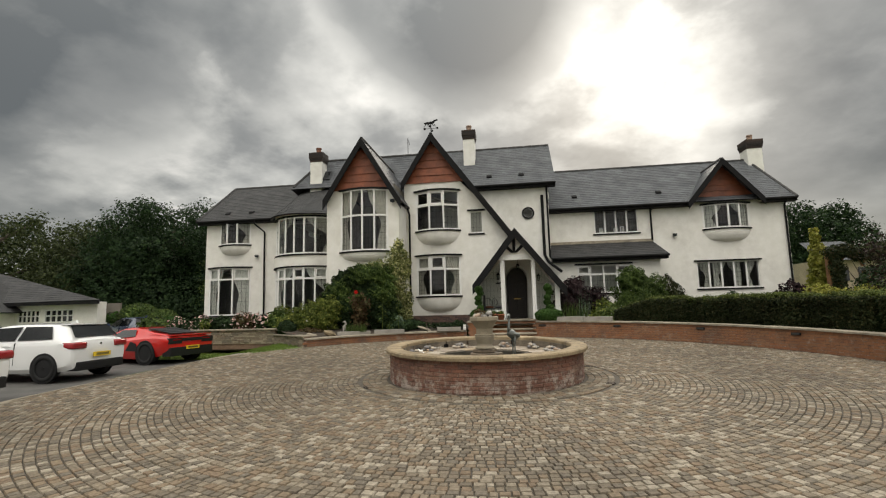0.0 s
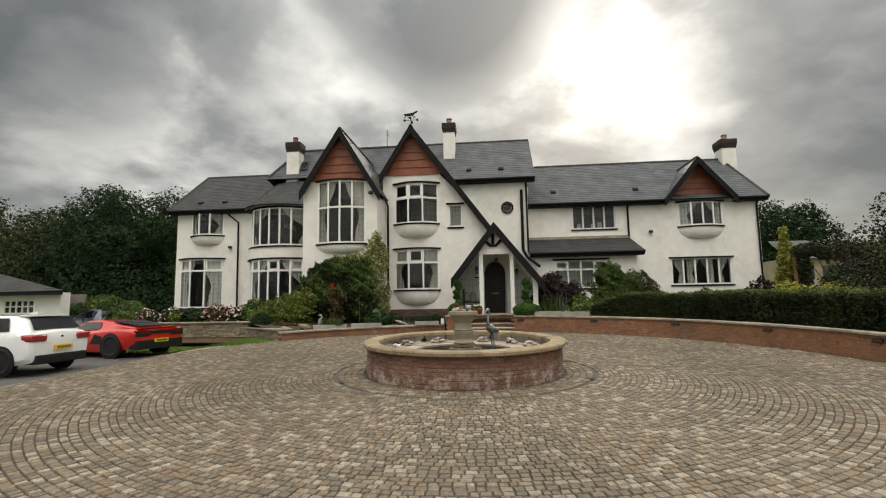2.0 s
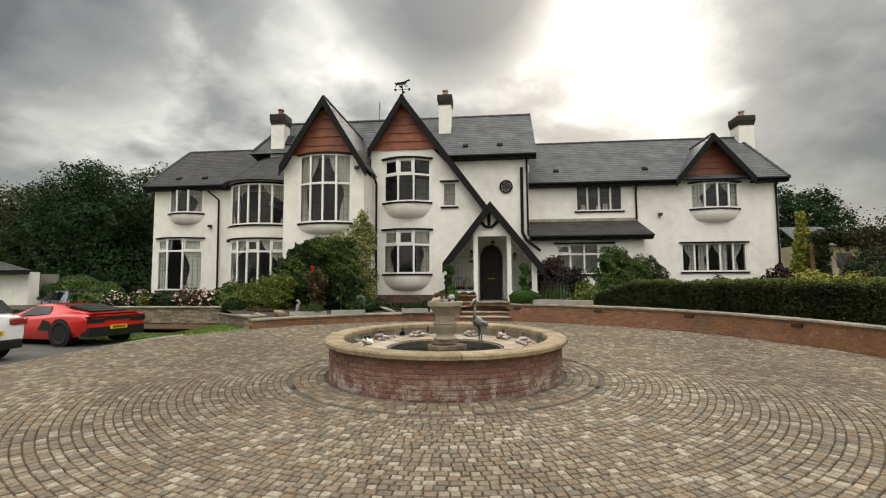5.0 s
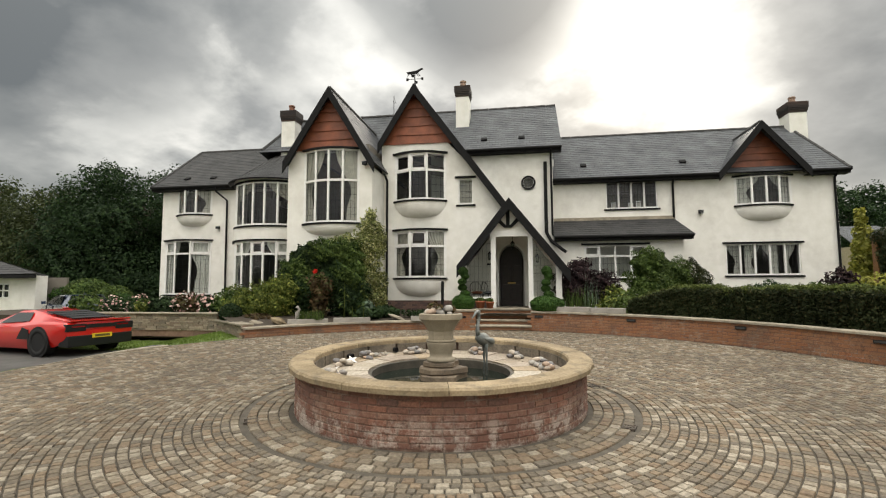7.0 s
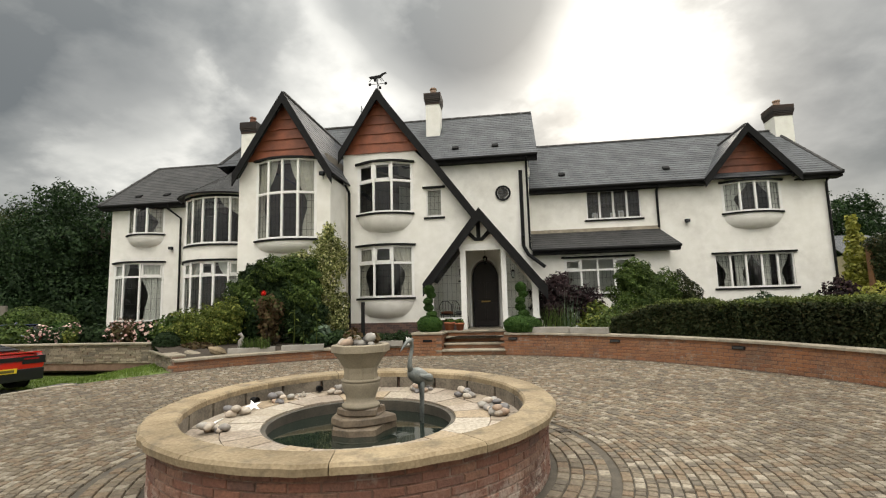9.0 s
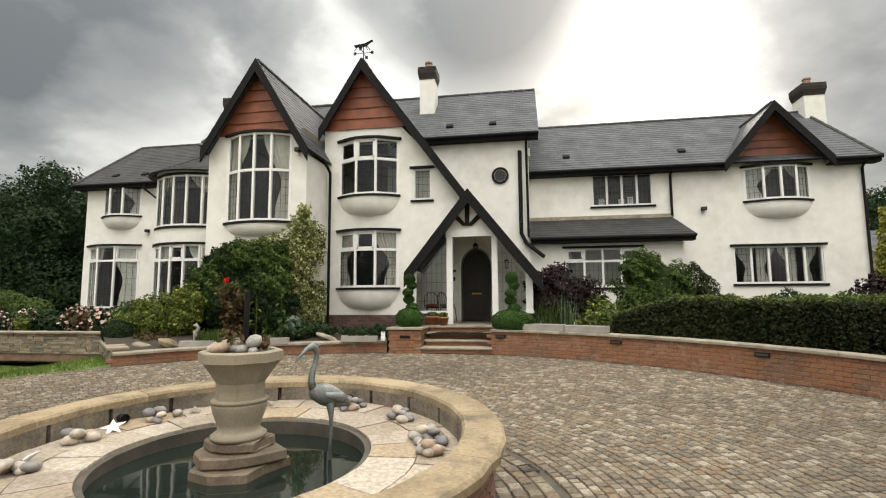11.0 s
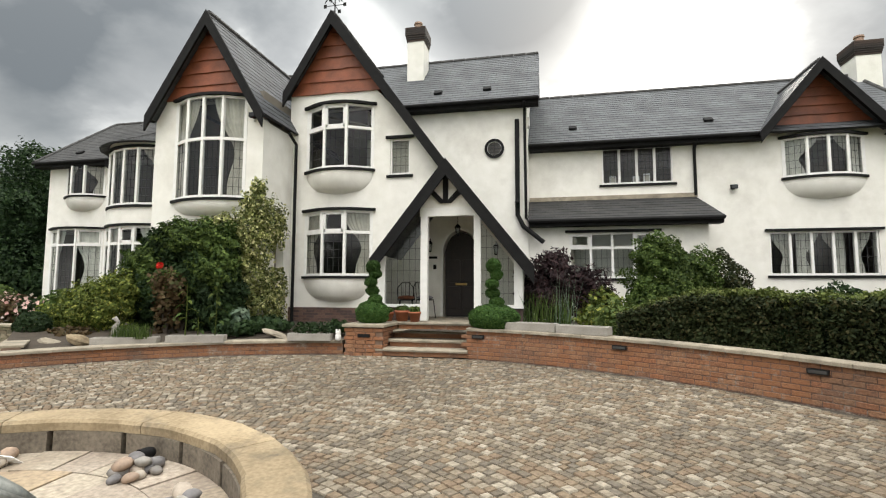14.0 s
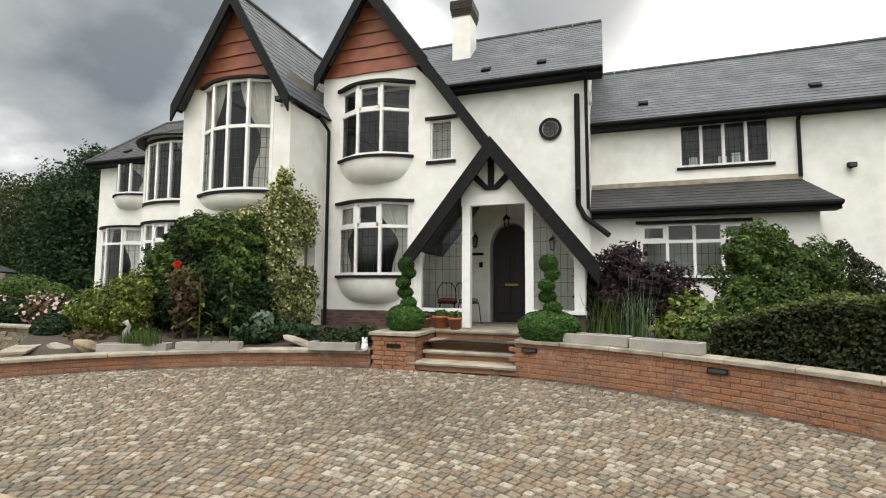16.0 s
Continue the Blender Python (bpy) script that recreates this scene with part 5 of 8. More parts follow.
lathe(bm, [(0.0, 0.60), (0.25, 0.61), (0.255, 0.645), (0.0, 0.655)], 16)
part("soil", bm, M_SOIL, urn).matrix_parent_inverse = Matrix()


# ---- porch ----
def porch():
    y0 = 20.0
    for x0, x1, top, lab in ((-0.60, -0.43, 3.72, "white porch post"), (0.65, 0.81, 3.72, "white porch post"), (-1.62, -1.46, 2.75, "short white porch post"), (1.55, 1.74, 2.75, "short white porch post")):
        hp("porch_post", bm_box(x0, x1, y0, y0 + 0.16, 1.25 if abs((x0 + x1) / 2 - 0.1) < 0.7 else 1.55, top, bevel=0.008), M_WHITE, lab)
    hp("porch_beam", bm_box(-0.62, 0.83, y0 + 0.01, y0 + 0.15, 3.66, 3.86), M_WHITE)
    bm = bmesh.new()
    prism(bm, [(-0.62, 3.86), (0.83, 3.86), (0.05, 4.82), (-0.1, 4.82)], y0 + 0.03, y0 + 0.12)
    hp("porch_gable", bm, M_RENDER)
    # black struts in the small gable
    bm = bmesh.new()
    prism(bm, [(-0.07, 3.98), (0.05, 3.98), (0.05, 4.75), (-0.07, 4.75)], y0 - 0.03, y0 + 0.03)
    prism(bm, [(-0.14, 3.96), (0.0, 3.96), (-0.42, 4.42), (-0.5, 4.30)], y0 - 0.028, y0 + 0.03)
    prism(bm, [(-0.02, 3.96), (0.12, 3.96), (0.50, 4.30), (0.42, 4.42)], y0 - 0.026, y0 + 0.03)
    hp("gable_strut", bm, M_BLACK, "black timber struts")
    # dwarf walls and sills under the side lights
    for xa, xb in ((-1.62, -0.60), (0.81, 1.74)):
        hp("dwarf_wall", bm_box(xa, xb, y0 + 0.02, y0 + 0.2, 1.0, 1.55), M_PLINTH, "dark brick dwarf wall")
        hp("porch_sill", bm_box(xa - 0.02, xb + 0.02, y0 - 0.03, y0 + 0.22, 1.55, 1.62), M_WHITE)
    for xo, xi, zo, zi in ((-1.46, -0.60, 2.62, 3.60), (1.55, 0.81, 2.55, 3.50)):
        lo, hi = sorted((xo, xi))
        zl, zh = (zo, zi) if xo < xi else (zi, zo)
        g = bmesh.new()
        g.faces.new([g.verts.new(p) for p in ((lo, y0 + 0.08, 1.62), (hi, y0 + 0.08, 1.62), (hi, y0 + 0.08, zh), (lo, y0 + 0.08, zl))])
        pn = hp("pane", g, M_GLASS, "leaded side light of the porch")
        pn.visible_shadow = False
        ld = bmesh.new()
        for k in range(1, 6):
            x = lo + (hi - lo) * k / 6
            zt = zl + (zh - zl) * k / 6
            box(ld, x - 0.003, x + 0.003, y0 + 0.07, y0 + 0.078, 1.62, zt)
        for k in range(1, 8):
            z = 1.62 + 0.26 * k
            if z < max(zl, zh) - 0.05:
                s = max(0.0, min(1.0, (z - min(zl, zh)) / abs(zh - zl)))
                xa, xb = (lo + (hi - lo) * s, hi) if zh > zl else (lo, hi - (hi - lo) * s)
                box(ld, xa, xb, y0 + 0.07, y0 + 0.078, z - 0.003, z + 0.003)
        part("leading", ld, M_LEAD, pn)
    hp("porch_side", bm_box(-1.62, -1.56, 20.16, 21.72, 1.0, 2.75), M_RENDER)
    hp("porch_side", bm_box(1.68, 1.74, 20.16, 21.72, 1.0, 2.55), M_RENDER)
    # sloping ceiling of the porch
    bm = bmesh.new()
    slanted(bm, (-0.02, 4.80), (-1.7, 2.70), 20.1, 21.7, 0.04)
    slanted(bm, (-0.02, 4.80), (1.85, 2.48), 20.1, 21.7, 0.04)
    hp("porch_ceiling", bm, M_RENDER)
    bm = bm_box(-1.62, 1.74, 20.0, 21.75, 1.0, 1.245)
    tagged(part("porch_floor", bm, M_STEP), "worn stone floor of the porch", "floor", kind="structure")


porch()
# the arched door, standing open into a dark hall
bm = bmesh.new()
pts = [(DX0 + 0.06, 1.25)] + [(x * 0.94 + 0.05 * 0.06, z - 0.05) for x, z in arch] + [(DX1 - 0.06, 1.25)]
prism(bm, pts[::-1], G2 + 0.12, G2 + 0.18)
door = tagged(part("front_door", bm, M_DOOR), "dark oak arched front door with a small grille", "door", kind="structure")
for xa, xb, za, zb in ((-0.30, 0.02, 1.45, 2.05), (0.08, 0.40, 1.45, 2.05), (-0.30, 0.02, 2.15, 2.75), (0.08, 0.40, 2.15, 2.75)):
    part("door_panel", bm_box(xa, xb, G2 + 0.095, G2 + 0.125, za, zb, bevel=0.02), M_DOOR, door)
part("letter_plate", bm_box(-0.10, 0.20, G2 + 0.09, G2 + 0.12, 2.08, 2.13), plain("aged_brass", (0.30, 0.20, 0.08), 0.35, 1.0), door)
bm = bmesh.new()
for i in range(len(arch) - 1):
    (xa, za), (xb, zb) = arch[i], arch[i + 1]
    prism(bm, [(xa, za), (xb, zb), (xb * 1.10 - 0.005, zb + 0.06), (xa * 1.10 - 0.005, za + 0.06)], G2 - 0.03, G2 + 0.02)
prism(bm, [(DX0 - 0.06, 1.25), (DX0, 1.25), (DX0, DZ), (DX0 - 0.06, DZ)], G2 - 0.03, G2 + 0.02)
prism(bm, [(DX1, 1.25), (DX1 + 0.06, 1.25), (DX1 + 0.06, DZ), (DX1, DZ)], G2 - 0.03, G2 + 0.02)
part("door_frame", bm, M_WHITE, door, "white arched surround")


# ---- plants ----
def stems(parent, base, tips, r, material=None, name="trunk"):
    bm = bmesh.new()
    for tip in tips:
        b, t = Vector(base), Vector(tip)
        mid = b.lerp(t, 0.5) + Vector((0.08 * (t.y - b.y), -0.08 * (t.x - b.x), 0.06 * (t - b).length))
        tube(bm, [b, b.lerp(mid, 0.6), mid, t], [r, r * 0.8, r * 0.6, r * 0.25], 6)
    return part(name, bm, material or M_BARK, parent)


def shrub(name, label, blobs, count, size, material, seed, base=None, category="shrub", crown="foliage", **kw):
    """A shrub: a few woody stems and a crown of many leaves."""
    ob = thing(name, label, category)
    bx = sum(b[0] for b in blobs) / len(blobs)
    by = sum(b[1] for b in blobs) / len(blobs)
    bz = base if base is not None else min(b[2] - b[5] for b in blobs)
    ob.location = (bx, by, bz)
    inv = Matrix.Translation(-ob.location)
    st = stems(ob, (bx, by, bz - 0.05), [(b[0], b[1], b[2]) for b in blobs[:7]], 0.03 + 0.015 * max(b[5] for b in blobs), name="stems")
    st.matrix_parent_inverse = inv
    lf = leaves(crown, blobs, count, size, material, ob, seed=seed, floor=bz, **kw)
    lf.matrix_parent_inverse = inv
    return ob


def blossoms(ob, blobs, count, size, material, seed, name="flowers", label=""):
    lf = leaves(name, blobs, count, size, material, ob, label, seed=seed, shell=0.92, long=1.0, lump=0.2)
    lf.matrix_parent_inverse = Matrix.Translation(-ob.location)
    return lf


L_LAWN = leaf_mat("lawn_blades", (0.08, 0.13, 0.022), (0.15, 0.21, 0.045))
M_PINK = leaf_mat("pink_petals", (0.55, 0.30, 0.28), (0.70, 0.52, 0.46), (0.75, 0.66, 0.58))
# Hedge tops take a paler copy, sides a darker one: overhead light as colour.
L_TOP = leaf_mat("lit_hedge_leaves", (0.05, 0.072, 0.018), (0.105, 0.132, 0.032), (0.15, 0.165, 0.05))
L_SIDE = leaf_mat("dark_hedge_leaves", (0.014, 0.022, 0.008), (0.034, 0.045, 0.015), (0.065, 0.058, 0.024))
M_REDP = leaf_mat("red_petals", (0.55, 0.02, 0.02), (0.70, 0.05, 0.03))

# beds west of the porch
shrub("climber", "variegated ivy climbing the corner of the gable", [(-5.15, 19.95, 1.5, 0.5, 0.4, 0.6), (-4.95, 20.0, 2.2, 0.45, 0.4, 0.6), (-5.2, 19.95, 2.9, 0.6, 0.35, 0.55), (-5.05, 20.0, 3.5, 0.5, 0.3, 0.5), (-4.9, 20.02, 4.05, 0.36, 0.26, 0.42), (-4.85, 20.05, 4.5, 0.2, 0.2, 0.26), (-4.7, 20.6, 1.8, 0.24, 0.5, 0.7), (-4.72, 20.6, 3.6, 0.2, 0.45, 0.6), (-5.65, 19.9, 3.5, 0.4, 0.25, 0.35), (-6.0, 19.9, 3.55, 0.35, 0.25, 0.22), (-5.45, 19.85, 2.2, 0.35, 0.3, 0.5)], 27000, 0.048, L_VARI, 21, base=1.0, category="climber", lump=0.6)
shrub("rhododendron", "large dark green evergreen shrub before the gable", [(-6.9, 19.3, 1.9, 1.0, 0.65, 0.9), (-6.0, 19.35, 2.35, 1.0, 0.6, 0.95), (-7.3, 19.4, 2.5, 0.55, 0.5, 0.6), (-5.4, 19.3, 1.7, 0.7, 0.5, 0.8), (-6.4, 19.3, 3.0, 0.7, 0.45, 0.55), (-5.6, 19.4, 2.9, 0.6, 0.45, 0.6), (-7.0, 19.3, 3.0, 0.4, 0.4, 0.4)], 52000, 0.058, L_DARK, 22, base=0.98)
shrub("evergreen_shrub", "mid-green shrub mounding over the dark evergreen", [(-6.2, 19.1, 3.15, 0.75, 0.4, 0.42), (-5.45, 19.2, 3.05, 0.6, 0.4, 0.5), (-7.1, 19.1, 2.6, 0.55, 0.4, 0.45), (-5.3, 19.05, 2.4, 0.5, 0.35, 0.5), (-6.6, 18.95, 2.1, 0.6, 0.35, 0.5)], 20000, 0.05, L_MID, 23, base=0.98, shell=0.6, lump=0.6)
s = shrub("dahlia", "bronze-leaved dahlia with one red flower", [(-6.15, 18.65, 1.5, 0.36, 0.3, 0.5), (-5.95, 18.6, 2.0, 0.26, 0.25, 0.4), (-6.35, 18.6, 2.05, 0.2, 0.2, 0.35)], 900, 0.075, L_BROWN, 24, base=0.95, shell=0.2, lump=0.6)
blossoms(s, [(-6.23, 18.45, 2.48, 0.07, 0.07, 0.06)], 60, 0.05, M_REDP, 25, label="red bloom")
shrub("golden_shrub", "yellow-green spotted laurel shrub by the bow window", [(-8.3, 18.6, 1.45, 0.75, 0.5, 0.55), (-7.6, 18.5, 1.5, 0.6, 0.45, 0.55), (-9.0, 18.7, 1.3, 0.55, 0.45, 0.4), (-7.9, 18.75, 1.85, 0.5, 0.4, 0.4), (-7.3, 18.6, 1.9, 0.45, 0.4, 0.45)], 20000, 0.045, L_LIME, 26, base=0.95, shell=0.45, lump=0.55)
shrub("box_ball", "small clipped dark green box bush on the wall end", [(-8.75, 17.75, 1.12, 0.36, 0.33, 0.33)], 2600, 0.04, L_DARK, 27, base=0.9, shell=0.85, lump=0.05)
for i, (x, y, z, r) in enumerate(((-11.4, 19.3, 1.35, 0.6), (-10.7, 19.4, 1.3, 0.45), (-13.4, 19.4, 1.25, 0.55), (-14.6, 19.5, 1.2, 0.5))):
    s = shrub("rose_bush", "rose bush thick with pale pink flowers", [(x, y, z, r, 0.45, 0.42), (x + 0.3, y, z - 0.1, r * 0.7, 0.4, 0.35)], 1500, 0.07, L_DARK if i else L_BROWN, 30 + i, base=1.0)
    blossoms(s, [(x, y - 0.05, z + 0.02, r * 1.02, 0.47, 0.44)], 130, 0.085, M_PINK, 40 + i, label="pale pink roses")
for i, (x, y, z, rx, rz, m, c) in enumerate(((-12.3, 19.2, 1.28, 0.6, 0.35, L_DARK, 1500), (-9.9, 19.3, 1.35, 0.5, 0.5, L_MID, 1300), (-15.9, 19.6, 1.3, 0.8, 0.4, L_MID, 1500), (-10.2, 20.3, 1.5, 0.5, 0.55, L_LIME, 1000), (-7.9, 17.9, 0.98, 0.5, 0.14, L_BROWN, 500))):
    shrub("border_plant", "low leafy border plant", [(x, y, z, rx, 0.4, rz)], c, 0.075, m, 50 + i, base=0.9)
s = shrub("lily", "border plant with yellow flowers", [(-12.9, 18.8, 1.25, 0.25, 0.2, 0.3)], 300, 0.07, L_LIME, 56, base=1.0)
shrub("hosta", "broad blue-green hosta leaves", [(-4.85, 19.3, 1.25, 0.33, 0.3, 0.28)], 120, 0.2, L_BLUE, 57, base=1.0)
shrub("fern_mound", "low dark green mound beside the downpipe", [(-4.2, 19.6, 1.12, 0.6, 0.4, 0.2), (-4.6, 18.9, 1.05, 0.5, 0.35, 0.22)], 1600, 0.07, L_DARK, 58, base=0.95)
shrub("border_plant", "low green plants along the terrace", [(-2.9, 19.6, 1.08, 0.7, 0.3, 0.12), (-2.3, 19.3, 1.12, 0.3, 0.25, 0.16)], 700, 0.06, L_DARK, 59, base=0.98)


# topiary on both sides of the steps
def topiary(x, y, z, r, top, seed):
    ob = thing("topiary", "clipped box topiary, a dome with a spiral and a ball above", "topiary", "topiary by the steps")
    ob.location = (x, y, z)
    inv = Matrix.Translation(-ob.location)
    stems(ob, (x, y, z), [(x, y, top - 0.1)], 0.03).matrix_parent_inverse = inv
    def ball(name, blobs, n, sd):
        b = bmesh.new()
        for cx, cy, cz, rx, ry, rz in blobs:
            bmesh.ops.create_icosphere(b, subdivisions=2, radius=0.9, matrix=Matrix.Translation((cx, cy, cz)) @ Matrix.Diagonal((rx, ry, rz, 1)))
        core = part(name, b, L_BOX, ob)
        core.matrix_parent_inverse = inv
        lf = leaves("leaves", blobs, n, 0.032, L_BOX, core, seed=sd, shell=0.93, lump=0.05, up=0.4)
        return core
    h = 0.36 + 0.22 * r
    ball("dome", [(x, y, z + h * 0.50, r, r, h * 0.56), (x, y, z + h * 0.24, r * 0.93, r * 0.93, h * 0.3)], 9000, seed)
    sp = [(x + 0.06 * math.cos(2.1 * i), y + 0.06 * math.sin(2.1 * i), z + h * 1.14 + 0.185 * i, 0.15 - 0.008 * i, 0.15 - 0.008 * i, 0.105) for i in range(4)]
    ball("spiral", sp, 3200, seed + 1)
    ball("ball", [(x, y, top - 0.15, 0.15, 0.15, 0.145)], 1700, seed + 2)
    return ob


topiary(-1.45, 19.18, 1.245, 0.37, 2.60, 60)
topiary(1.20, 19.02, 1.17, 0.52, 2.60, 65)

# beds east of the porch
shrub("japanese_maple", "dark maroon Japanese maple beside the porch", [(2.4, 21.2, 2.25, 0.62, 0.5, 0.5), (2.0, 20.9, 1.85, 0.45, 0.4, 0.45), (3.0, 21.0, 2.05, 0.6, 0.45, 0.4), (2.45, 21.3, 2.7, 0.36, 0.3, 0.22), (2.5, 20.8, 1.6, 0.6, 0.4, 0.4), (3.35, 20.9, 1.75, 0.45, 0.4, 0.4)], 15000, 0.042, L_MAROON, 70, base=1.05, long=2.8, shell=0.3, lump=0.75)


def blades(name, label, x0, x1, y0, y1, z, h, n, material, seed, w=0.03):
    rs = np.random.RandomState(seed)
    V, F = [], []
    for _ in range(n):
        x, y = rs.uniform(x0, x1), rs.uniform(y0, y1)
        a, lean, hh = rs.uniform(0, 6.3), rs.uniform(0.05, 0.35), h * rs.uniform(0.6, 1.15)
        dx, dy = math.cos(a), math.sin(a)
        b = len(V)
        for s in (0.0, 0.55, 1.0):
            o = lean * hh * s * s
            ww = w * (1 - 0.9 * s) / 2
            V += [(x + dx * o - dy * ww, y + dy * o + dx * ww, z + hh * s), (x + dx * o + dy * ww, y + dy * o - dx * ww, z + hh * s)]
        F += [(b, b + 1, b + 3, b + 2), (b + 2, b + 3, b + 5, b + 4)]
    ob = raw(name, V, F, material)
    return tagged(ob, label, "plant")


blades("iris", "clump of upright green iris leaves", 1.75, 2.75, 19.7, 20.4, 1.0, 0.85, 150, L_MID, 71)
blades("ornamental_grass", "tall pale grass stems before the maple", 2.3, 2.9, 19.7, 20.2, 1.0, 1.35, 26, L_BLUE, 72, 0.018)
shrub("lime_shrub", "pale lime-green shrub beside the iris", [(3.5, 20.6, 1.55, 0.5, 0.4, 0.45), (3.2, 20.1, 1.3, 0.35, 0.3, 0.3)], 1500, 0.08, L_LIME, 73, base=1.0)
shrub("border_plant", "wispy grey-green border plant", [(3.6, 19.3, 1.35, 0.6, 0.4, 0.4), (4.1, 19.2, 1.3, 0.4, 0.4, 0.35)], 1300, 0.06, L_HEDGE, 74, base=0.98, shell=0.3)
shrub("green_shrub", "big rounded bright green shrub before the lean-to", [(5.1, 21.8, 2.05, 0.85, 0.8, 0.95), (4.95, 21.7, 2.8, 0.6, 0.55, 0.5), (5.6, 21.6, 2.35, 0.6, 0.5, 0.6), (4.65, 21.5, 1.6, 0.5, 0.5, 0.55), (5.4, 21.2, 1.6, 0.75, 0.45, 0.55)], 36000, 0.046, L_MID, 75, base=1.0, shell=0.6, lump=0.5)
shrub("dark_shrub", "rounded dark green shrub beside the window", [(6.5, 22.2, 2.1, 0.5, 0.5, 0.8), (6.65, 22.1, 1.65, 0.6, 0.5, 0.6)], 11000, 0.042, L_SIDE, 76, base=1.0, shell=0.7)
for i, (x, y, z, r, rz, m) in enumerate(((9.6, 23.4, 1.6, 0.9, 0.55, L_DARK), (11.0, 23.2, 1.55, 0.8, 0.5, L_MID), (8.6, 23.2, 1.45, 0.6, 0.45, L_HEDGE), (12.1, 23.6, 1.9, 0.6, 0.7, L_MAROON), (12.8, 22.6, 1.75, 1.1, 0.6, L_YELLOW), (14.3, 22.4, 1.7, 1.0, 0.6, L_YELLOW), (15.6, 23.0, 1.8, 0.9, 0.8, L_HEDGE), (13.6, 21.2, 1.5, 1.0, 0.5, L_YELLOW))):
    shrub("golden_shrub" if m is L_YELLOW else "border_shrub", "golden-leaved shrub behind the hedge" if m is L_YELLOW else "rounded shrub under the windows", [(x, y, z, r, 0.6, rz), (x + 0.4 * r, y - 0.1, z - 0.1, r * 0.7, 0.5, rz * 0.8)], 1800, 0.085, m, 80 + i, base=1.0)

for i, (x, y, z, r, rz) in enumerate(((17.0, 25.0, 2.1, 1.2, 1.3), (19.2, 25.6, 2.3, 1.4, 1.6), (21.6, 25.2, 2.2, 1.4, 1.5))):
    shrub("dark_shrub", "tall dark green shrub at the garden's edge", [(x, y, z, r, 0.9, rz), (x + 0.6 * r, y - 0.2, z - 0.3, r * 0.7, 0.7, rz * 0.8), (x - 0.5 * r, y, z + 0.3, r * 0.6, 0.6, rz * 0.7)], 4500, 0.10, L_DARK, 180 + i, base=0.9, shell=0.7)

# the long hedge on top of the wall
def hedge(a0, a1, label, seed, count):
    blobs = []
    n = max(2, int(abs(a1 - a0) / 2.2))
    for i in range(n + 1):
        a = a0 + (a1 - a0) * i / n
        x, y = at(9.85, a)
        b = bed_z(x, y)
        blobs.append((x, y, b + 0.42, 0.52, 0.52, 0.47))
    def top_of(a):
        """The hedge's height: low and loose at the end nearest the steps."""
        return 0.82 - 0.36 * min(max((a - 57) / 7, 0.0), 1.0)
    ob = thing("hedge", label, "hedge")
    ob.location = (blobs[n // 2][0], blobs[n // 2][1], bed_z(*blobs[n // 2][:2]))
    inv = Matrix.Translation(-ob.location)
    core = ring_core("hedge_body", 9.5, 10.2, a0, a1, lambda x, y: bed_z(x, y), lambda x, y: bed_z(x, y) + top_of(math.degrees(math.atan2(y - WY, x - WX))) - 0.1, L_DARK, "", ob)
    core.matrix_parent_inverse = inv
    rs = np.random.RandomState(seed)
    c = count
    aa = rs.uniform(a0, a1, c)
    side = rs.randint(0, 3, c)
    pts = []
    for a, s in zip(aa, side):
        x, y = at(9.85, a)
        b = bed_z(x, y)
        wob = 0.22 * noise.noise(Vector((a * 0.28, s, seed))) + 0.09 * noise.noise(Vector((a * 1.3, s + 4, seed)))
        if s == 0:
            r, z = 10.3 + rs.uniform(-0.06, 0.08) + wob, b + rs.uniform(0.0, top_of(a))
        elif s == 1:
            r, z = 9.40 + rs.uniform(-0.08, 0.06) + wob, b + rs.uniform(-0.02, top_of(a))
        else:
            r, z = rs.uniform(9.42, 10.3), b + top_of(a) - 0.01 + rs.uniform(-0.06, 0.09) + wob
        px, py = at(r, a)
        pts.append((px, py, z, 0.06, 0.06, 0.06))
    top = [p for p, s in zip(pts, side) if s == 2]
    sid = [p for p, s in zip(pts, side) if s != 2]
    # the light from above is painted in: dark sides, pale top
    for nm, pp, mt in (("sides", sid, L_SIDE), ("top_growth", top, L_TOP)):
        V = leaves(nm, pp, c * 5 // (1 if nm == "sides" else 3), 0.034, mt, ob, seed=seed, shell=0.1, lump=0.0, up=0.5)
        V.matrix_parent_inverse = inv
    return ob


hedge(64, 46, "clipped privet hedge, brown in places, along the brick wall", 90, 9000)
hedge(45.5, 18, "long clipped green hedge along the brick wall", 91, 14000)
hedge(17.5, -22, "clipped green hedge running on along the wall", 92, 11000)


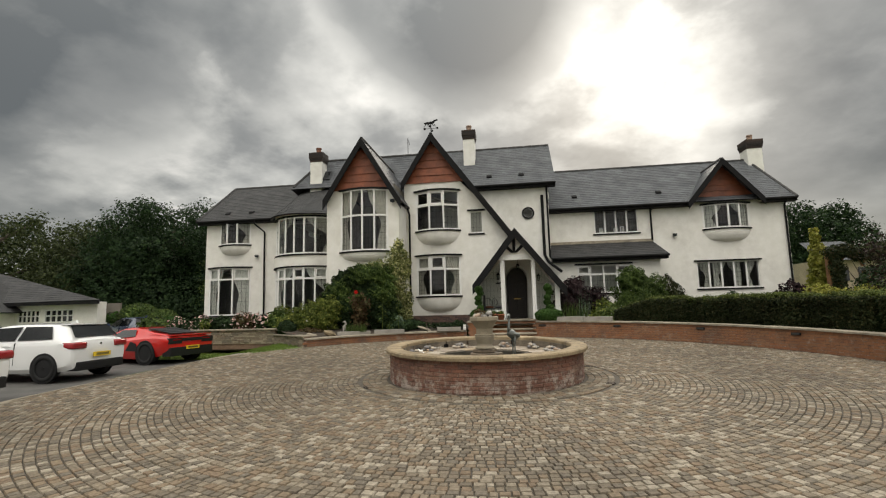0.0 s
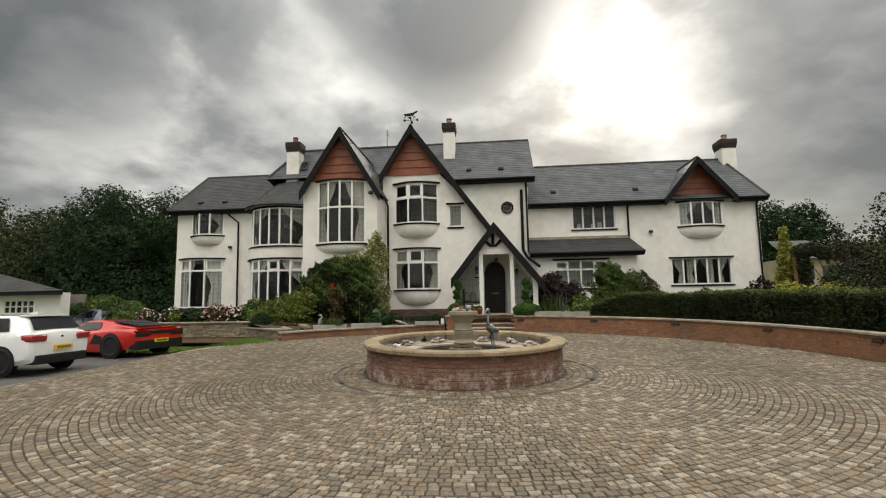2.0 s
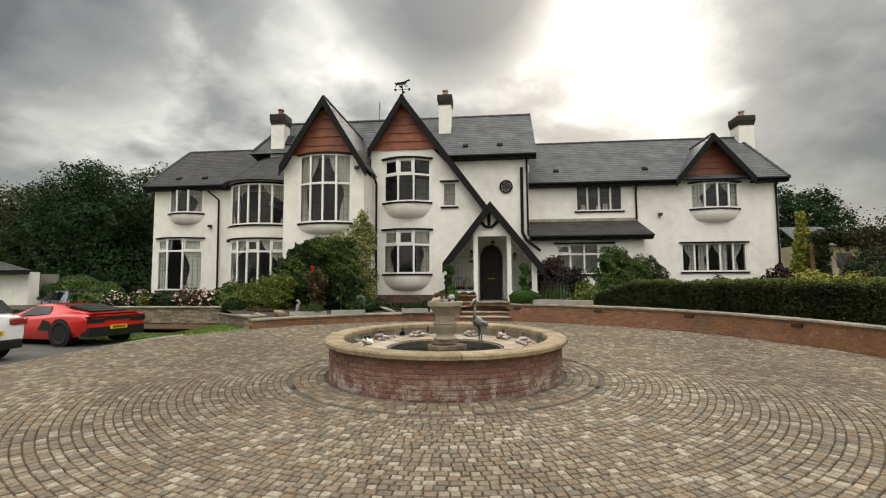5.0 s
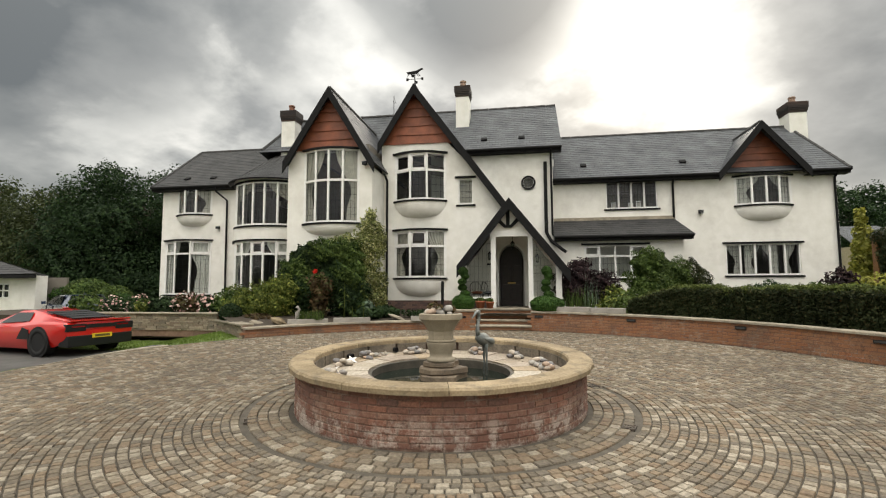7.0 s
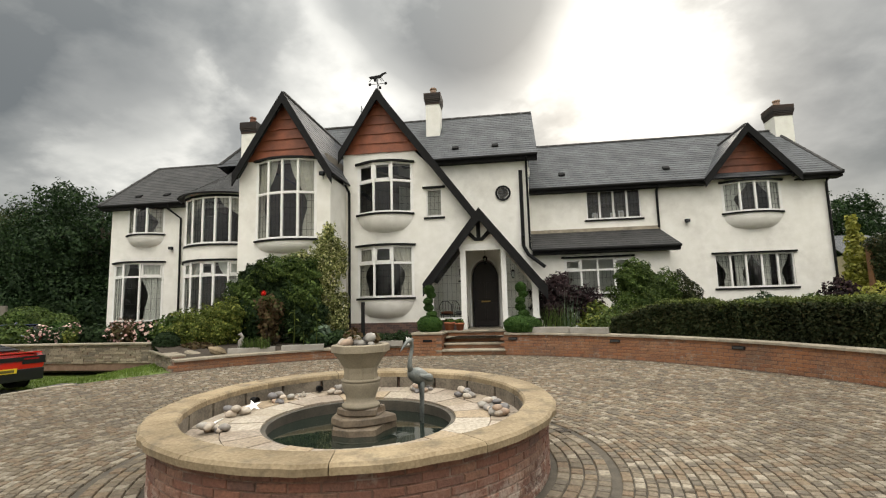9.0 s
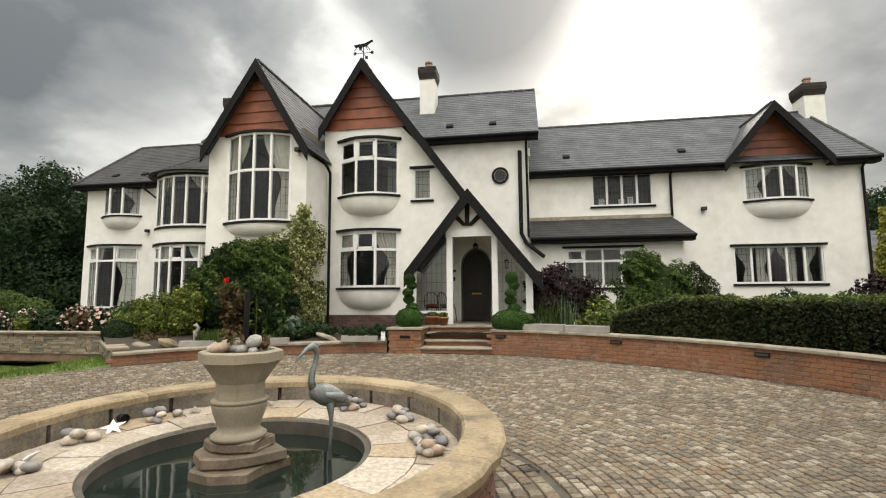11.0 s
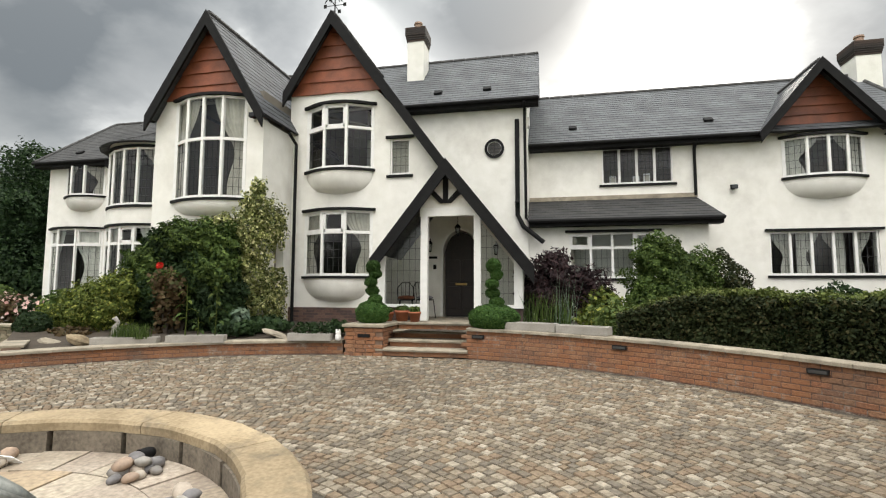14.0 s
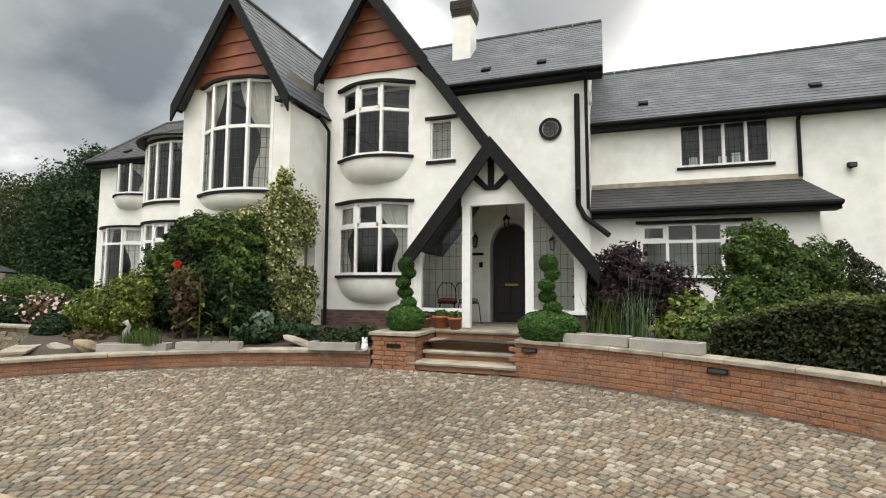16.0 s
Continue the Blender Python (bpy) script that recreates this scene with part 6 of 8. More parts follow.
# ---- trees ----
def tree(name, label, x, y, z, h, w, seed, material, count, leaf, trunk_r=0.3, low=0.12):
    """A tapered trunk, forking limbs and an uneven crown of clumps."""
    rs = random.Random(seed)
    ob = thing(name, label, "tree")
    ob.location = (x, y, z)
    inv = Matrix.Translation(-ob.location)
    blobs, tips = [], []
    n = 26
    for i in range(n):
        s = (i + 0.5) / n
        hz = z + h * (low + (1 - low) * s)
        prof = math.sin(math.pi * min(1, 0.18 + 0.82 * (1 - s) ** 0.75)) ** 0.7 if s > 0.3 else 0.75 + s * 0.7
        rr = w * 0.62 * prof * rs.uniform(0.45, 1.0)
        a = i * 2.399 + rs.uniform(-0.4, 0.4)
        b = w * rs.uniform(0.24, 0.40) * (1.1 - 0.5 * s)
        px, py = x + rr * math.cos(a), y + rr * math.sin(a)
        blobs.append((px, py, hz - b * 0.3, b * 1.1, b * 1.1, b * 0.85))
        tips.append((px, py, hz - b * 0.4))
    bm = bmesh.new()
    tube(bm, [(x, y, z - 0.2), (x + 0.1, y, z + h * 0.25), (x - 0.05, y + 0.1, z + h * 0.55), (x, y, z + h * 0.88)], [trunk_r * 1.25, trunk_r, trunk_r * 0.6, 0.05], 10)
    tr = part("trunk", bm, M_BARK, ob)
    tr.matrix_parent_inverse = inv
    bm = bmesh.new()
    for t in tips[::2]:
        s = max(0.12, (t[2] - z) / h - 0.2)
        b = Vector((x, y, z + h * s))
        tube(bm, [b, b.lerp(Vector(t), 0.5) + Vector((0, 0, 0.15)), t], [trunk_r * 0.45, trunk_r * 0.28, 0.03], 6)
    part("limbs", bm, M_BARK, ob).matrix_parent_inverse = inv
    leaves("crown", blobs, count, leaf, material, ob, seed=seed, shell=0.5, lump=0.5).matrix_parent_inverse = inv
    return ob


tree("lime_tree", "tall dense dark green tree beside the house", -25.5, 33.0, 0.7, 9.3, 8.2, 1, L_TREE, 120000, 0.115, 0.4, 0.04)
tree("lime_tree", "dark green tree with a low crown", -31.0, 34.0, 0.7, 8.2, 7.0, 2, L_OLIVE, 60000, 0.125, 0.35, 0.05)
tree("yew_tree", "dark tree close behind the wing", -20.6, 34.5, 0.7, 6.6, 5.4, 3, L_TREE, 45000, 0.105, 0.3, 0.02)
for i, (x, y, h, w) in enumerate(((-48, 38, 11.5, 9), (-58, 46, 13, 10), (-40, 42, 9.5, 9), (-66, 36, 12, 10), (-34, 50, 10.5, 9), (-25, 52, 9.5, 9))):
    tree("birch_tree", "tall pale-leaved tree in the wood behind", x, y, 0.7, h, w, 10 + i, L_TREE if i % 2 else L_OLIVE, 26000, 0.19, 0.35, 0.04)
tree("cherry_tree", "leafy tree with yellowing leaves behind the wing", -19.6, 31.5, 0.9, 4.6, 3.4, 21, L_HEDGE, 12000, 0.075, 0.15, 0.1)
tree("oak_tree", "broad flat-topped tree far behind the house", 34.0, 60, 0.9, 11.3, 7.2, 30, L_TREE, 42000, 0.18, 0.45, 0.3)
tree("oak_tree", "broad tree far behind the garden", 45, 62, 0.9, 7.0, 7, 31, L_TREE, 14000, 0.22, 0.45, 0.15)
for i, (x, y, h, w, m) in enumerate(((16.0, 20.0, 4.5, 3.4, L_COPPER), (17.6, 21.5, 4.2, 3.0, L_HEDGE), (20.5, 26.0, 3.6, 3.2, L_DARK), (25.5, 33.0, 4.6, 4.0, L_HEDGE), (22.5, 24.0, 4.2, 3.6, L_HEDGE), (17.0, 15.5, 4.0, 3.4, L_COPPER))):
    tree("garden_tree", "small bushy garden tree beyond the hedge", x, y, 0.8, h, w, 40 + i, m, 15000, 0.078, 0.12, 0.03)
shrub("wall_ivy", "dark ivy spilling over the top of the garden wall", [(17.6 + 0.62 * i, 29.8, 4.3 + 0.12 * math.sin(i * 1.9), 0.55, 0.35, 0.42) for i in range(8)] + [(17.65, 29.75, 3.4, 0.4, 0.3, 0.7), (17.7, 29.75, 2.4, 0.4, 0.3, 0.8), (20.2, 29.75, 3.6, 0.7, 0.3, 0.6), (21.4, 29.75, 3.2, 0.7, 0.3, 0.9)], 16000, 0.07, L_SIDE, 190, base=0.9, category="climber")
shrub("dark_shrub", "rounded dark green shrub before the archway", [(18.2, 27.6, 1.9, 1.2, 0.8, 0.9), (20.3, 27.4, 1.8, 1.2, 0.8, 0.9)], 9000, 0.07, L_SIDE, 191, base=0.9, shell=0.7)
ob = shrub("cypress", "slim golden cypress behind the wing", [(17.4, 31, 1.8 + 0.7 * i, 0.75 - 0.1 * i, 0.75 - 0.1 * i, 0.65) for i in range(6)], 5200, 0.12, L_YELLOW, 47, base=0.9, category="tree")
for i, (x, y, z, r, rz) in enumerate(((-20.6, 24.2, 1.7, 1.0, 0.75), (-19.3, 24.4, 1.5, 0.8, 0.6), (-18.0, 23.4, 1.3, 0.6, 0.4), (-21.9, 24.6, 1.6, 0.9, 0.6))):
    shrub("dome_bush", "clipped green dome bush beyond the lawn", [(x, y, z, r, r, rz)], 3200, 0.075, L_MID if i < 2 else L_BOX, 100 + i, base=0.6, shell=0.9, lump=0.06)
for i, (x, y, r) in enumerate(((-24, 29, 2.2), (-28, 30, 2.4), (-20, 31, 1.8), (-33, 30, 2.4), (-17.5, 33, 1.8), (-38, 33, 2.8), (-44, 35, 3.0), (-52, 38, 3.2))):
    shrub("laurel", "dark laurel undergrowth below the trees", [(x, y, 1.6, r, r * 0.7, 1.5), (x + r * 0.6, y + 0.4, 1.4, r * 0.7, r * 0.6, 1.2)], 2600, 0.22, L_DARK, 120 + i, base=0.4)
# Invented trees behind the viewpoint, never seen; they cut off the low sky.
for i in range(14):
    tree("unseen_tree", "tall unseen tree added behind the viewpoint", -70 + i * 11, -45 + 8 * math.sin(i * 1.7), 0.0, 8 + 3 * math.sin(i * 2.1), 8, 200 + i, L_TREE, 1800, 0.7, 0.35, 0.02)
# lawn tufts
V = blades("lawn_grass", "short mown lawn grass", -15.5, -7.6, 14.6, 17.8, 0.50, 0.08, 14000, L_LAWN, 140, 0.02)
V["kind"] = "stuff"
me = V.data
for v in me.vertices:
    v.co.z += gz(v.co.x, v.co.y) - 0.55
keep = bmesh.new()
keep.from_mesh(me)
bad = [v for v in keep.verts if math.hypot(v.co.x - WX, v.co.y - WY) < 8.95 or v.co.y < 16.3 - 0.3 * (v.co.x + 14)]
bmesh.ops.delete(keep, geom=bad, context="VERTS")
keep.to_mesh(me)
keep.free()


# ---- parked cars ----
M_CARWHITE = plain("white_car_paint", (0.80, 0.80, 0.79), 0.25, 0.0, coat_weight=1.0, coat_roughness=0.05)
M_CARRED = plain("orange_red_car_paint", (0.56, 0.014, 0.010), 0.28, 0.0, coat_weight=1.0, coat_roughness=0.05)
M_CARBLUE = plain("dark_blue_car_paint", (0.02, 0.035, 0.075), 0.25, 0.0, coat_weight=1.0, coat_roughness=0.05)
M_CARBLACK = plain("black_plastic", (0.006, 0.006, 0.007), 0.5)
M_CARGLASS = plain("dark_car_glass", (0.012, 0.014, 0.016), 0.05, 0.0)
M_TYRE = grainy("tyre_rubber", (0.005, 0.005, 0.005), (0.009, 0.009, 0.009), 20.0, 0.85, 0.2)
M_RIM = plain("black_alloy", (0.010, 0.010, 0.011), 0.35, 0.3)
M_LAMP = plain("red_lamp_glass", (0.30, 0.012, 0.016), 0.08, 0.0, coat_weight=1.0)
M_PLATE = plain("yellow_plate", (0.75, 0.52, 0.03), 0.5)
M_INK = plain("black_ink", (0.01, 0.01, 0.01), 0.6)
M_CHROME = plain("chrome", (0.6, 0.6, 0.6), 0.12, 1.0)


def loft(bm, sections):
    """A skin over cross-sections, each a list of (y, z) from one flank over the roof to the other, at x."""
    rows = [[bm.verts.new((x, y, z)) for y, z in sec] for x, sec in sections]
    for a, b in zip(rows, rows[1:]):
        for i in range(len(a) - 1):
            bm.faces.new((a[i], a[i + 1], b[i + 1], b[i]))
    for r, rev in ((rows[0], False), (rows[-1], True)):
        bm.faces.new(r[::-1] if rev else r)
    bmesh.ops.recalc_face_normals(bm, faces=bm.faces[:])


def half(points):
    """Mirror a flank's points, from the sill up to the roof's middle."""
    return [(-y, z) for y, z in points] + [(y, z) for y, z in points[::-1]]


def wheel(car, x, y, r, w, spokes):
    """A tyre with its rim; the axle runs along y."""
    side = 1 if y > 0 else -1
    m = Matrix.Translation((x, y, r)) @ Matrix.Rotation(radians(-90 * side), 4, "X")
    bm = bmesh.new()
    lathe(bm, [(r * 0.66, -w / 2), (r * 0.94, -w / 2), (r, -w * 0.36), (r, w * 0.36), (r * 0.94, w / 2), (r * 0.66, w / 2), (r * 0.66, -w / 2)], 32)
    bmesh.ops.delete(bm, geom=[f for f in bm.faces if len(f.verts) > 4], context="FACES")
    bm.transform(m)
    wh = part("wheel", bm, M_TYRE, car, "black tyre on a dark alloy wheel", True)
    bm = bmesh.new()
    lathe(bm, [(r * 0.67, -w / 2), (r * 0.67, w * 0.42), (r * 0.60, w * 0.44), (r * 0.58, w * 0.1), (0.01, w * 0.1)], 28)
    for i in range(spokes):
        box(bm, r * 0.05, r * 0.62, -r * 0.055, r * 0.055, w * 0.2, w * 0.42, Matrix.Rotation(2 * math.pi * i / spokes, 4, "Z"))
    lathe(bm, [(r * 0.14, w * 0.15), (r * 0.14, w * 0.44), (0.01, w * 0.45)], 16)
    bm.transform(m)
    part("rim", bm, M_RIM, wh)


def letters(text, car, size, m, name="plate_text"):
    cu = bpy.data.curves.new(name, "FONT")
    cu.body, cu.size, cu.align_x, cu.align_y, cu.extrude = text, size, "CENTER", "CENTER", 0.001
    cu.materials.append(M_INK)
    ob = new(name, cu)
    ob.parent = car
    ob.matrix_basis = m
    return ob


def mirror_pair(bm_fn):
    for s in (-1, 1):
        bm_fn(s)


def hatchback(paint, label, full=True):
    """A five-door hatchback; rear at x = 0, nose at x = 4.32, y across."""
    car = thing("hatchback_car", label, "car")
    W = 0.88
    def sec(x, zb, sill, belt, wbelt, roof, wroof, wmax=W):
        return (x, half([(wmax * 0.90, zb), (wmax * 0.985, sill), (wmax, sill + 0.22), (wmax * 0.985, belt - 0.08), (wbelt, belt), (wroof + 0.02, roof - 0.09), (wroof - 0.06, roof - 0.025), (wroof * 0.5, roof), (0.0, roof + 0.005)]))
    body = bmesh.new()
    loft(body, [sec(0.0, 0.36, 0.46, 0.80, 0.66, 0.84, 0.60, 0.80), sec(0.05, 0.30, 0.42, 0.92, 0.78, 0.98, 0.66, 0.85), sec(0.16, 0.26, 0.38, 0.98, 0.80, 1.06, 0.64), sec(0.36, 0.24, 0.34, 1.0, 0.82, 1.28, 0.58),
                sec(0.52, 0.22, 0.32, 1.0, 0.83, 1.385, 0.57), sec(0.95, 0.2, 0.3, 0.99, 0.84, 1.415, 0.575), sec(1.9, 0.2, 0.3, 0.97, 0.85, 1.42, 0.58), sec(2.4, 0.2, 0.3, 0.965, 0.85, 1.39, 0.57),
                sec(2.75, 0.2, 0.3, 0.97, 0.85, 1.22, 0.62), sec(3.12, 0.2, 0.32, 0.96, 0.84, 0.99, 0.74), sec(3.7, 0.2, 0.34, 0.86, 0.80, 0.90, 0.70), sec(4.1, 0.22, 0.36, 0.72, 0.72, 0.76, 0.60, 0.82), sec(4.30, 0.26, 0.38, 0.60, 0.58, 0.63, 0.45, 0.66)])
    b = part("body", body, paint, car, "", True)
    mod = b.modifiers.new("soften", "BEVEL")
    mod.width, mod.segments, mod.limit_method, mod.angle_limit = 0.02, 2, "ANGLE", radians(28)
    rnd = b.modifiers.new("round", "SUBSURF")
    rnd.levels = rnd.render_levels = 1
    # glass laid just proud of the skin
    def skin(pts, mat_, name, lab=""):
        g = bmesh.new()
        vs = [g.verts.new(p) for p in pts]
        g.faces.new(vs)
        o = bmesh.ops.extrude_face_region(g, geom=g.faces[:])
        return part(name, g, mat_, car, lab)
    skin([(0.125, -0.68, 1.062), (0.125, 0.68, 1.062), (0.372, 0.57, 1.352), (0.372, -0.57, 1.352)], M_CARGLASS, "rear_window", "dark rear window")
    skin([(2.50, -0.52, 1.36), (2.50, 0.52, 1.36), (3.06, 0.70, 1.02), (3.06, -0.70, 1.02)], M_CARGLASS, "windscreen", "windscreen")
    for s in (-1, 1):
        skin([(0.60, s * 0.825, 1.035), (1.55, s * 0.842, 1.01), (1.55, s * 0.625, 1.345), (0.82, s * 0.615, 1.335)], M_CARGLASS, "side_window")
        skin([(1.62, s * 0.845, 1.01), (2.85, s * 0.842, 1.0), (2.42, s * 0.645, 1.31), (1.62, s * 0.628, 1.345)], M_CARGLASS, "side_window")
        # lamps wrapping the corner
        part("tail_lamp", bm_box(-0.018, 0.30, min(s * 0.44, s * 0.868), max(s * 0.44, s * 0.868), 0.775, 0.945, bevel=0.055), M_LAMP, car, "red tail lamp", True)
        part("door_mirror", bm_box(2.72, 2.86, s * 0.86 if s > 0 else -1.02, 1.02 if s > 0 else -0.86, 1.0, 1.12, bevel=0.04), paint, car)
        part("door_handle", bm_box(1.72, 1.92, s * 0.872 - 0.012, s * 0.872 + 0.012, 0.86, 0.89, bevel=0.006), paint, car)
        for x in (0.74, 3.42):
            g = bmesh.new()
            bmesh.ops.create_cone(g, cap_ends=True, segments=28, radius1=0.37, radius2=0.37, depth=0.02, matrix=Matrix.Translation((x, s * 0.873, 0.33)) @ Matrix.Rotation(math.pi / 2, 4, "X"))
            part("wheel_arch", g, M_CARBLACK, car)
            wheel(car, x, s * 0.79, 0.325, 0.22, 5)
    part("diffuser", bm_box(-0.045, 0.3, -0.74, 0.74, 0.24, 0.46, bevel=0.05), M_CARBLACK, car, "black lower bumper")
    part("spoiler", bm_box(0.34, 0.66, -0.55, 0.55, 1.365, 1.40, bevel=0.015), paint, car)
    part("number_plate", bm_box(-0.062, -0.02, -0.26, 0.26, 0.56, 0.67), M_PLATE, car, "yellow number plate")
    part("plate_marks", bm_box(-0.066, -0.06, -0.20, 0.20, 0.585, 0.645), plain("blurred_plate_marks", (0.22, 0.16, 0.03), 0.6), car)
    g = bmesh.new()
    lathe(g, [(0.045, 0), (0.045, 0.02), (0.01, 0.025)], 20)
    g.transform(Matrix.Translation((0.03, 0, 0.86)) @ Matrix.Rotation(radians(-90), 4, "Y"))
    part("badge", g, M_CHROME, car)
    g = bmesh.new()
    tube(g, [(0.24, 0.0, 1.12), (0.21, -0.30, 1.13)], 0.012, 6)
    part("rear_wiper", g, M_CARBLACK, car)
    g = bmesh.new()
    prism(g, [(0.72, 1.41), (0.92, 1.415), (0.74, 1.48)], -0.03, 0.03)
    part("aerial_fin", g, paint, car)
    for x in (1.585, 2.62):
        part("door_seam", bm_box(x - 0.004, x + 0.004, -0.884, 0.884, 0.42, 0.95), M_CARBLACK, car)
    return car


def supercar(paint, label):
    """A low wedge-shaped sports car; rear at x = 0, nose at x = 4.46."""
    car = thing("sports_car", label, "car")
    def sec(x, zb, sill, hip, whip, roof, wroof, wmax=0.96):
        return (x, half([(wmax * 0.88, zb), (wmax * 0.97, sill), (wmax, sill + 0.18), (wmax * 0.985, hip - 0.07), (whip, hip), (wroof + 0.04, roof - 0.04), (wroof, roof - 0.01), (wroof * 0.5, roof), (0.0, roof)]))
    body = bmesh.new()
    loft(body, [sec(0.0, 0.46, 0.56, 0.80, 0.84, 0.86, 0.62, 0.90), sec(0.10, 0.36, 0.52, 0.86, 0.88, 0.90, 0.64, 0.94), sec(0.45, 0.24, 0.40, 0.88, 0.88, 0.93, 0.60), sec(0.95, 0.18, 0.34, 0.88, 0.86, 0.99, 0.58),
                sec(1.45, 0.16, 0.32, 0.84, 0.84, 1.10, 0.54, 0.95), sec(1.85, 0.16, 0.30, 0.80, 0.83, 1.16, 0.53, 0.93), sec(2.30, 0.16, 0.30, 0.78, 0.83, 1.14, 0.53, 0.93), sec(2.75, 0.16, 0.30, 0.78, 0.84, 0.98, 0.60, 0.94),
                sec(3.2, 0.16, 0.32, 0.76, 0.86, 0.80, 0.68, 0.95), sec(3.8, 0.15, 0.30, 0.64, 0.82, 0.66, 0.62, 0.94), sec(4.25, 0.14, 0.26, 0.46, 0.72, 0.48, 0.50, 0.84), sec(4.45, 0.15, 0.22, 0.32, 0.50, 0.33, 0.30, 0.56)])
    b = part("body", body, paint, car, "", True)
    mod = b.modifiers.new("soften", "BEVEL")
    mod.width, mod.segments, mod.limit_method, mod.angle_limit = 0.015, 2, "ANGLE", radians(25)
    for s in (-1, 1):
        g = bmesh.new()
        g.faces.new([g.verts.new(p) for p in ((1.55, s * 0.80, 0.875), (2.70, s * 0.83, 0.80), (2.35, s * 0.60, 1.08), (1.72, s * 0.60, 1.09))])
        part("side_window", g, M_CARGLASS, car)
        g = bmesh.new()
        prism(g, [(0.0, 0.60), (0.0, 0.78), (0.40, 0.83), (0.16, 0.60)], 0.40 * s if s > 0 else -0.90, 0.90 if s > 0 else -0.40)
        g.transform(Matrix.Translation((-0.012, 0, 0.03)))
        part("rear_intake", g, M_CARBLACK, car, "black grille round the lamp")
        part("tail_lamp", bm_box(-0.02, 0.0, s * 0.55 - 0.2, s * 0.55 + 0.2, 0.735, 0.765), M_LAMP, car, "slim red tail lamp")
        for x, r, w in ((0.92, 0.355, 0.31), (3.54, 0.34, 0.25)):
            g = bmesh.new()
            bmesh.ops.create_cone(g, cap_ends=True, segments=28, radius1=r + 0.045, radius2=r + 0.045, depth=0.02, matrix=Matrix.Translation((x, s * 0.955, r)) @ Matrix.Rotation(math.pi / 2, 4, "X"))
            part("wheel_arch", g, M_CARBLACK, car)
            wheel(car, x, s * (0.975 - w / 2), r, w, 10)
        g = bmesh.new()
        prism(g, [(1.25, 0.42), (1.75, 0.42), (1.55, 0.72), (1.32, 0.66)], s * 0.962 - 0.01, s * 0.962 + 0.01)
        part("side_intake", g, M_CARBLACK, car)
        part("door_mirror", bm_box(2.62, 2.78, min(s * 0.88, s * 1.08), max(s * 0.88, s * 1.08), 0.90, 1.0, bevel=0.03), M_CARBLACK, car)
    part("rear_grille", bm_box(-0.03, 0.1, -0.42, 0.42, 0.70, 0.80, bevel=0.01), M_CARBLACK, car)
    part("diffuser", bm_box(-0.05, 0.3, -0.86, 0.86, 0.24, 0.52, bevel=0.03), M_CARBLACK, car, "black rear diffuser")
    part("tail_wing", bm_box(-0.04, 0.22, -0.80, 0.80, 0.885, 0.915, bevel=0.012), paint, car, "small red tail lip")
    for i in range(4):
        z = 0.965 + 0.043 * i
        m = Matrix.Translation((0.42 + 0.27 * i, 0, z)) @ Matrix.Rotation(radians(-9), 4, "Y")
        part("engine_louvre", bm_box(-0.11, 0.11, -0.52, 0.52, -0.012, 0.012, m=m), M_CARBLACK, car, "black louvre")
    g = bmesh.new()
    g.faces.new([g.verts.new(p) for p in ((2.34, -0.50, 1.138), (2.34, 0.50, 1.138), (3.1, 0.66, 0.85), (3.1, -0.66, 0.85))])
    part("windscreen", g, M_CARGLASS, car)
    part("number_plate", bm_box(-0.07, -0.03, -0.26, 0.26, 0.44, 0.55), M_PLATE, car, "yellow number plate")
    part("plate_marks", bm_box(-0.075, -0.066, -0.20, 0.20, 0.465, 0.525), plain("dark_plate_marks", (0.12, 0.09, 0.02), 0.6), car)
    return car


def park(car, rear_x, rear_y, heading, z):
    """Set a car with its tail's middle there and its nose turned that many degrees from +x."""
    car.matrix_basis = pose(rear_x, rear_y, z, 0, 0, heading)


hatch = hatchback(M_CARWHITE, "white five-door hatchback with red lamps and black wheels")
park(hatch, -10.78, 11.42, 182.0, 0.19)
red = supercar(M_CARRED, "low orange-red sports car with black engine louvres")
park(red, -10.72, 14.95, 170.0, 0.205)
van = hatchback(M_CARWHITE, "second white car parked beside the hatchback")
park(van, -9.75, 7.45, 181.0, 0.20)
blue = hatchback(M_CARBLUE, "dark blue car half hidden behind the rose bed")
park(blue, -16.8, 20.6, 150.0, 0.30)


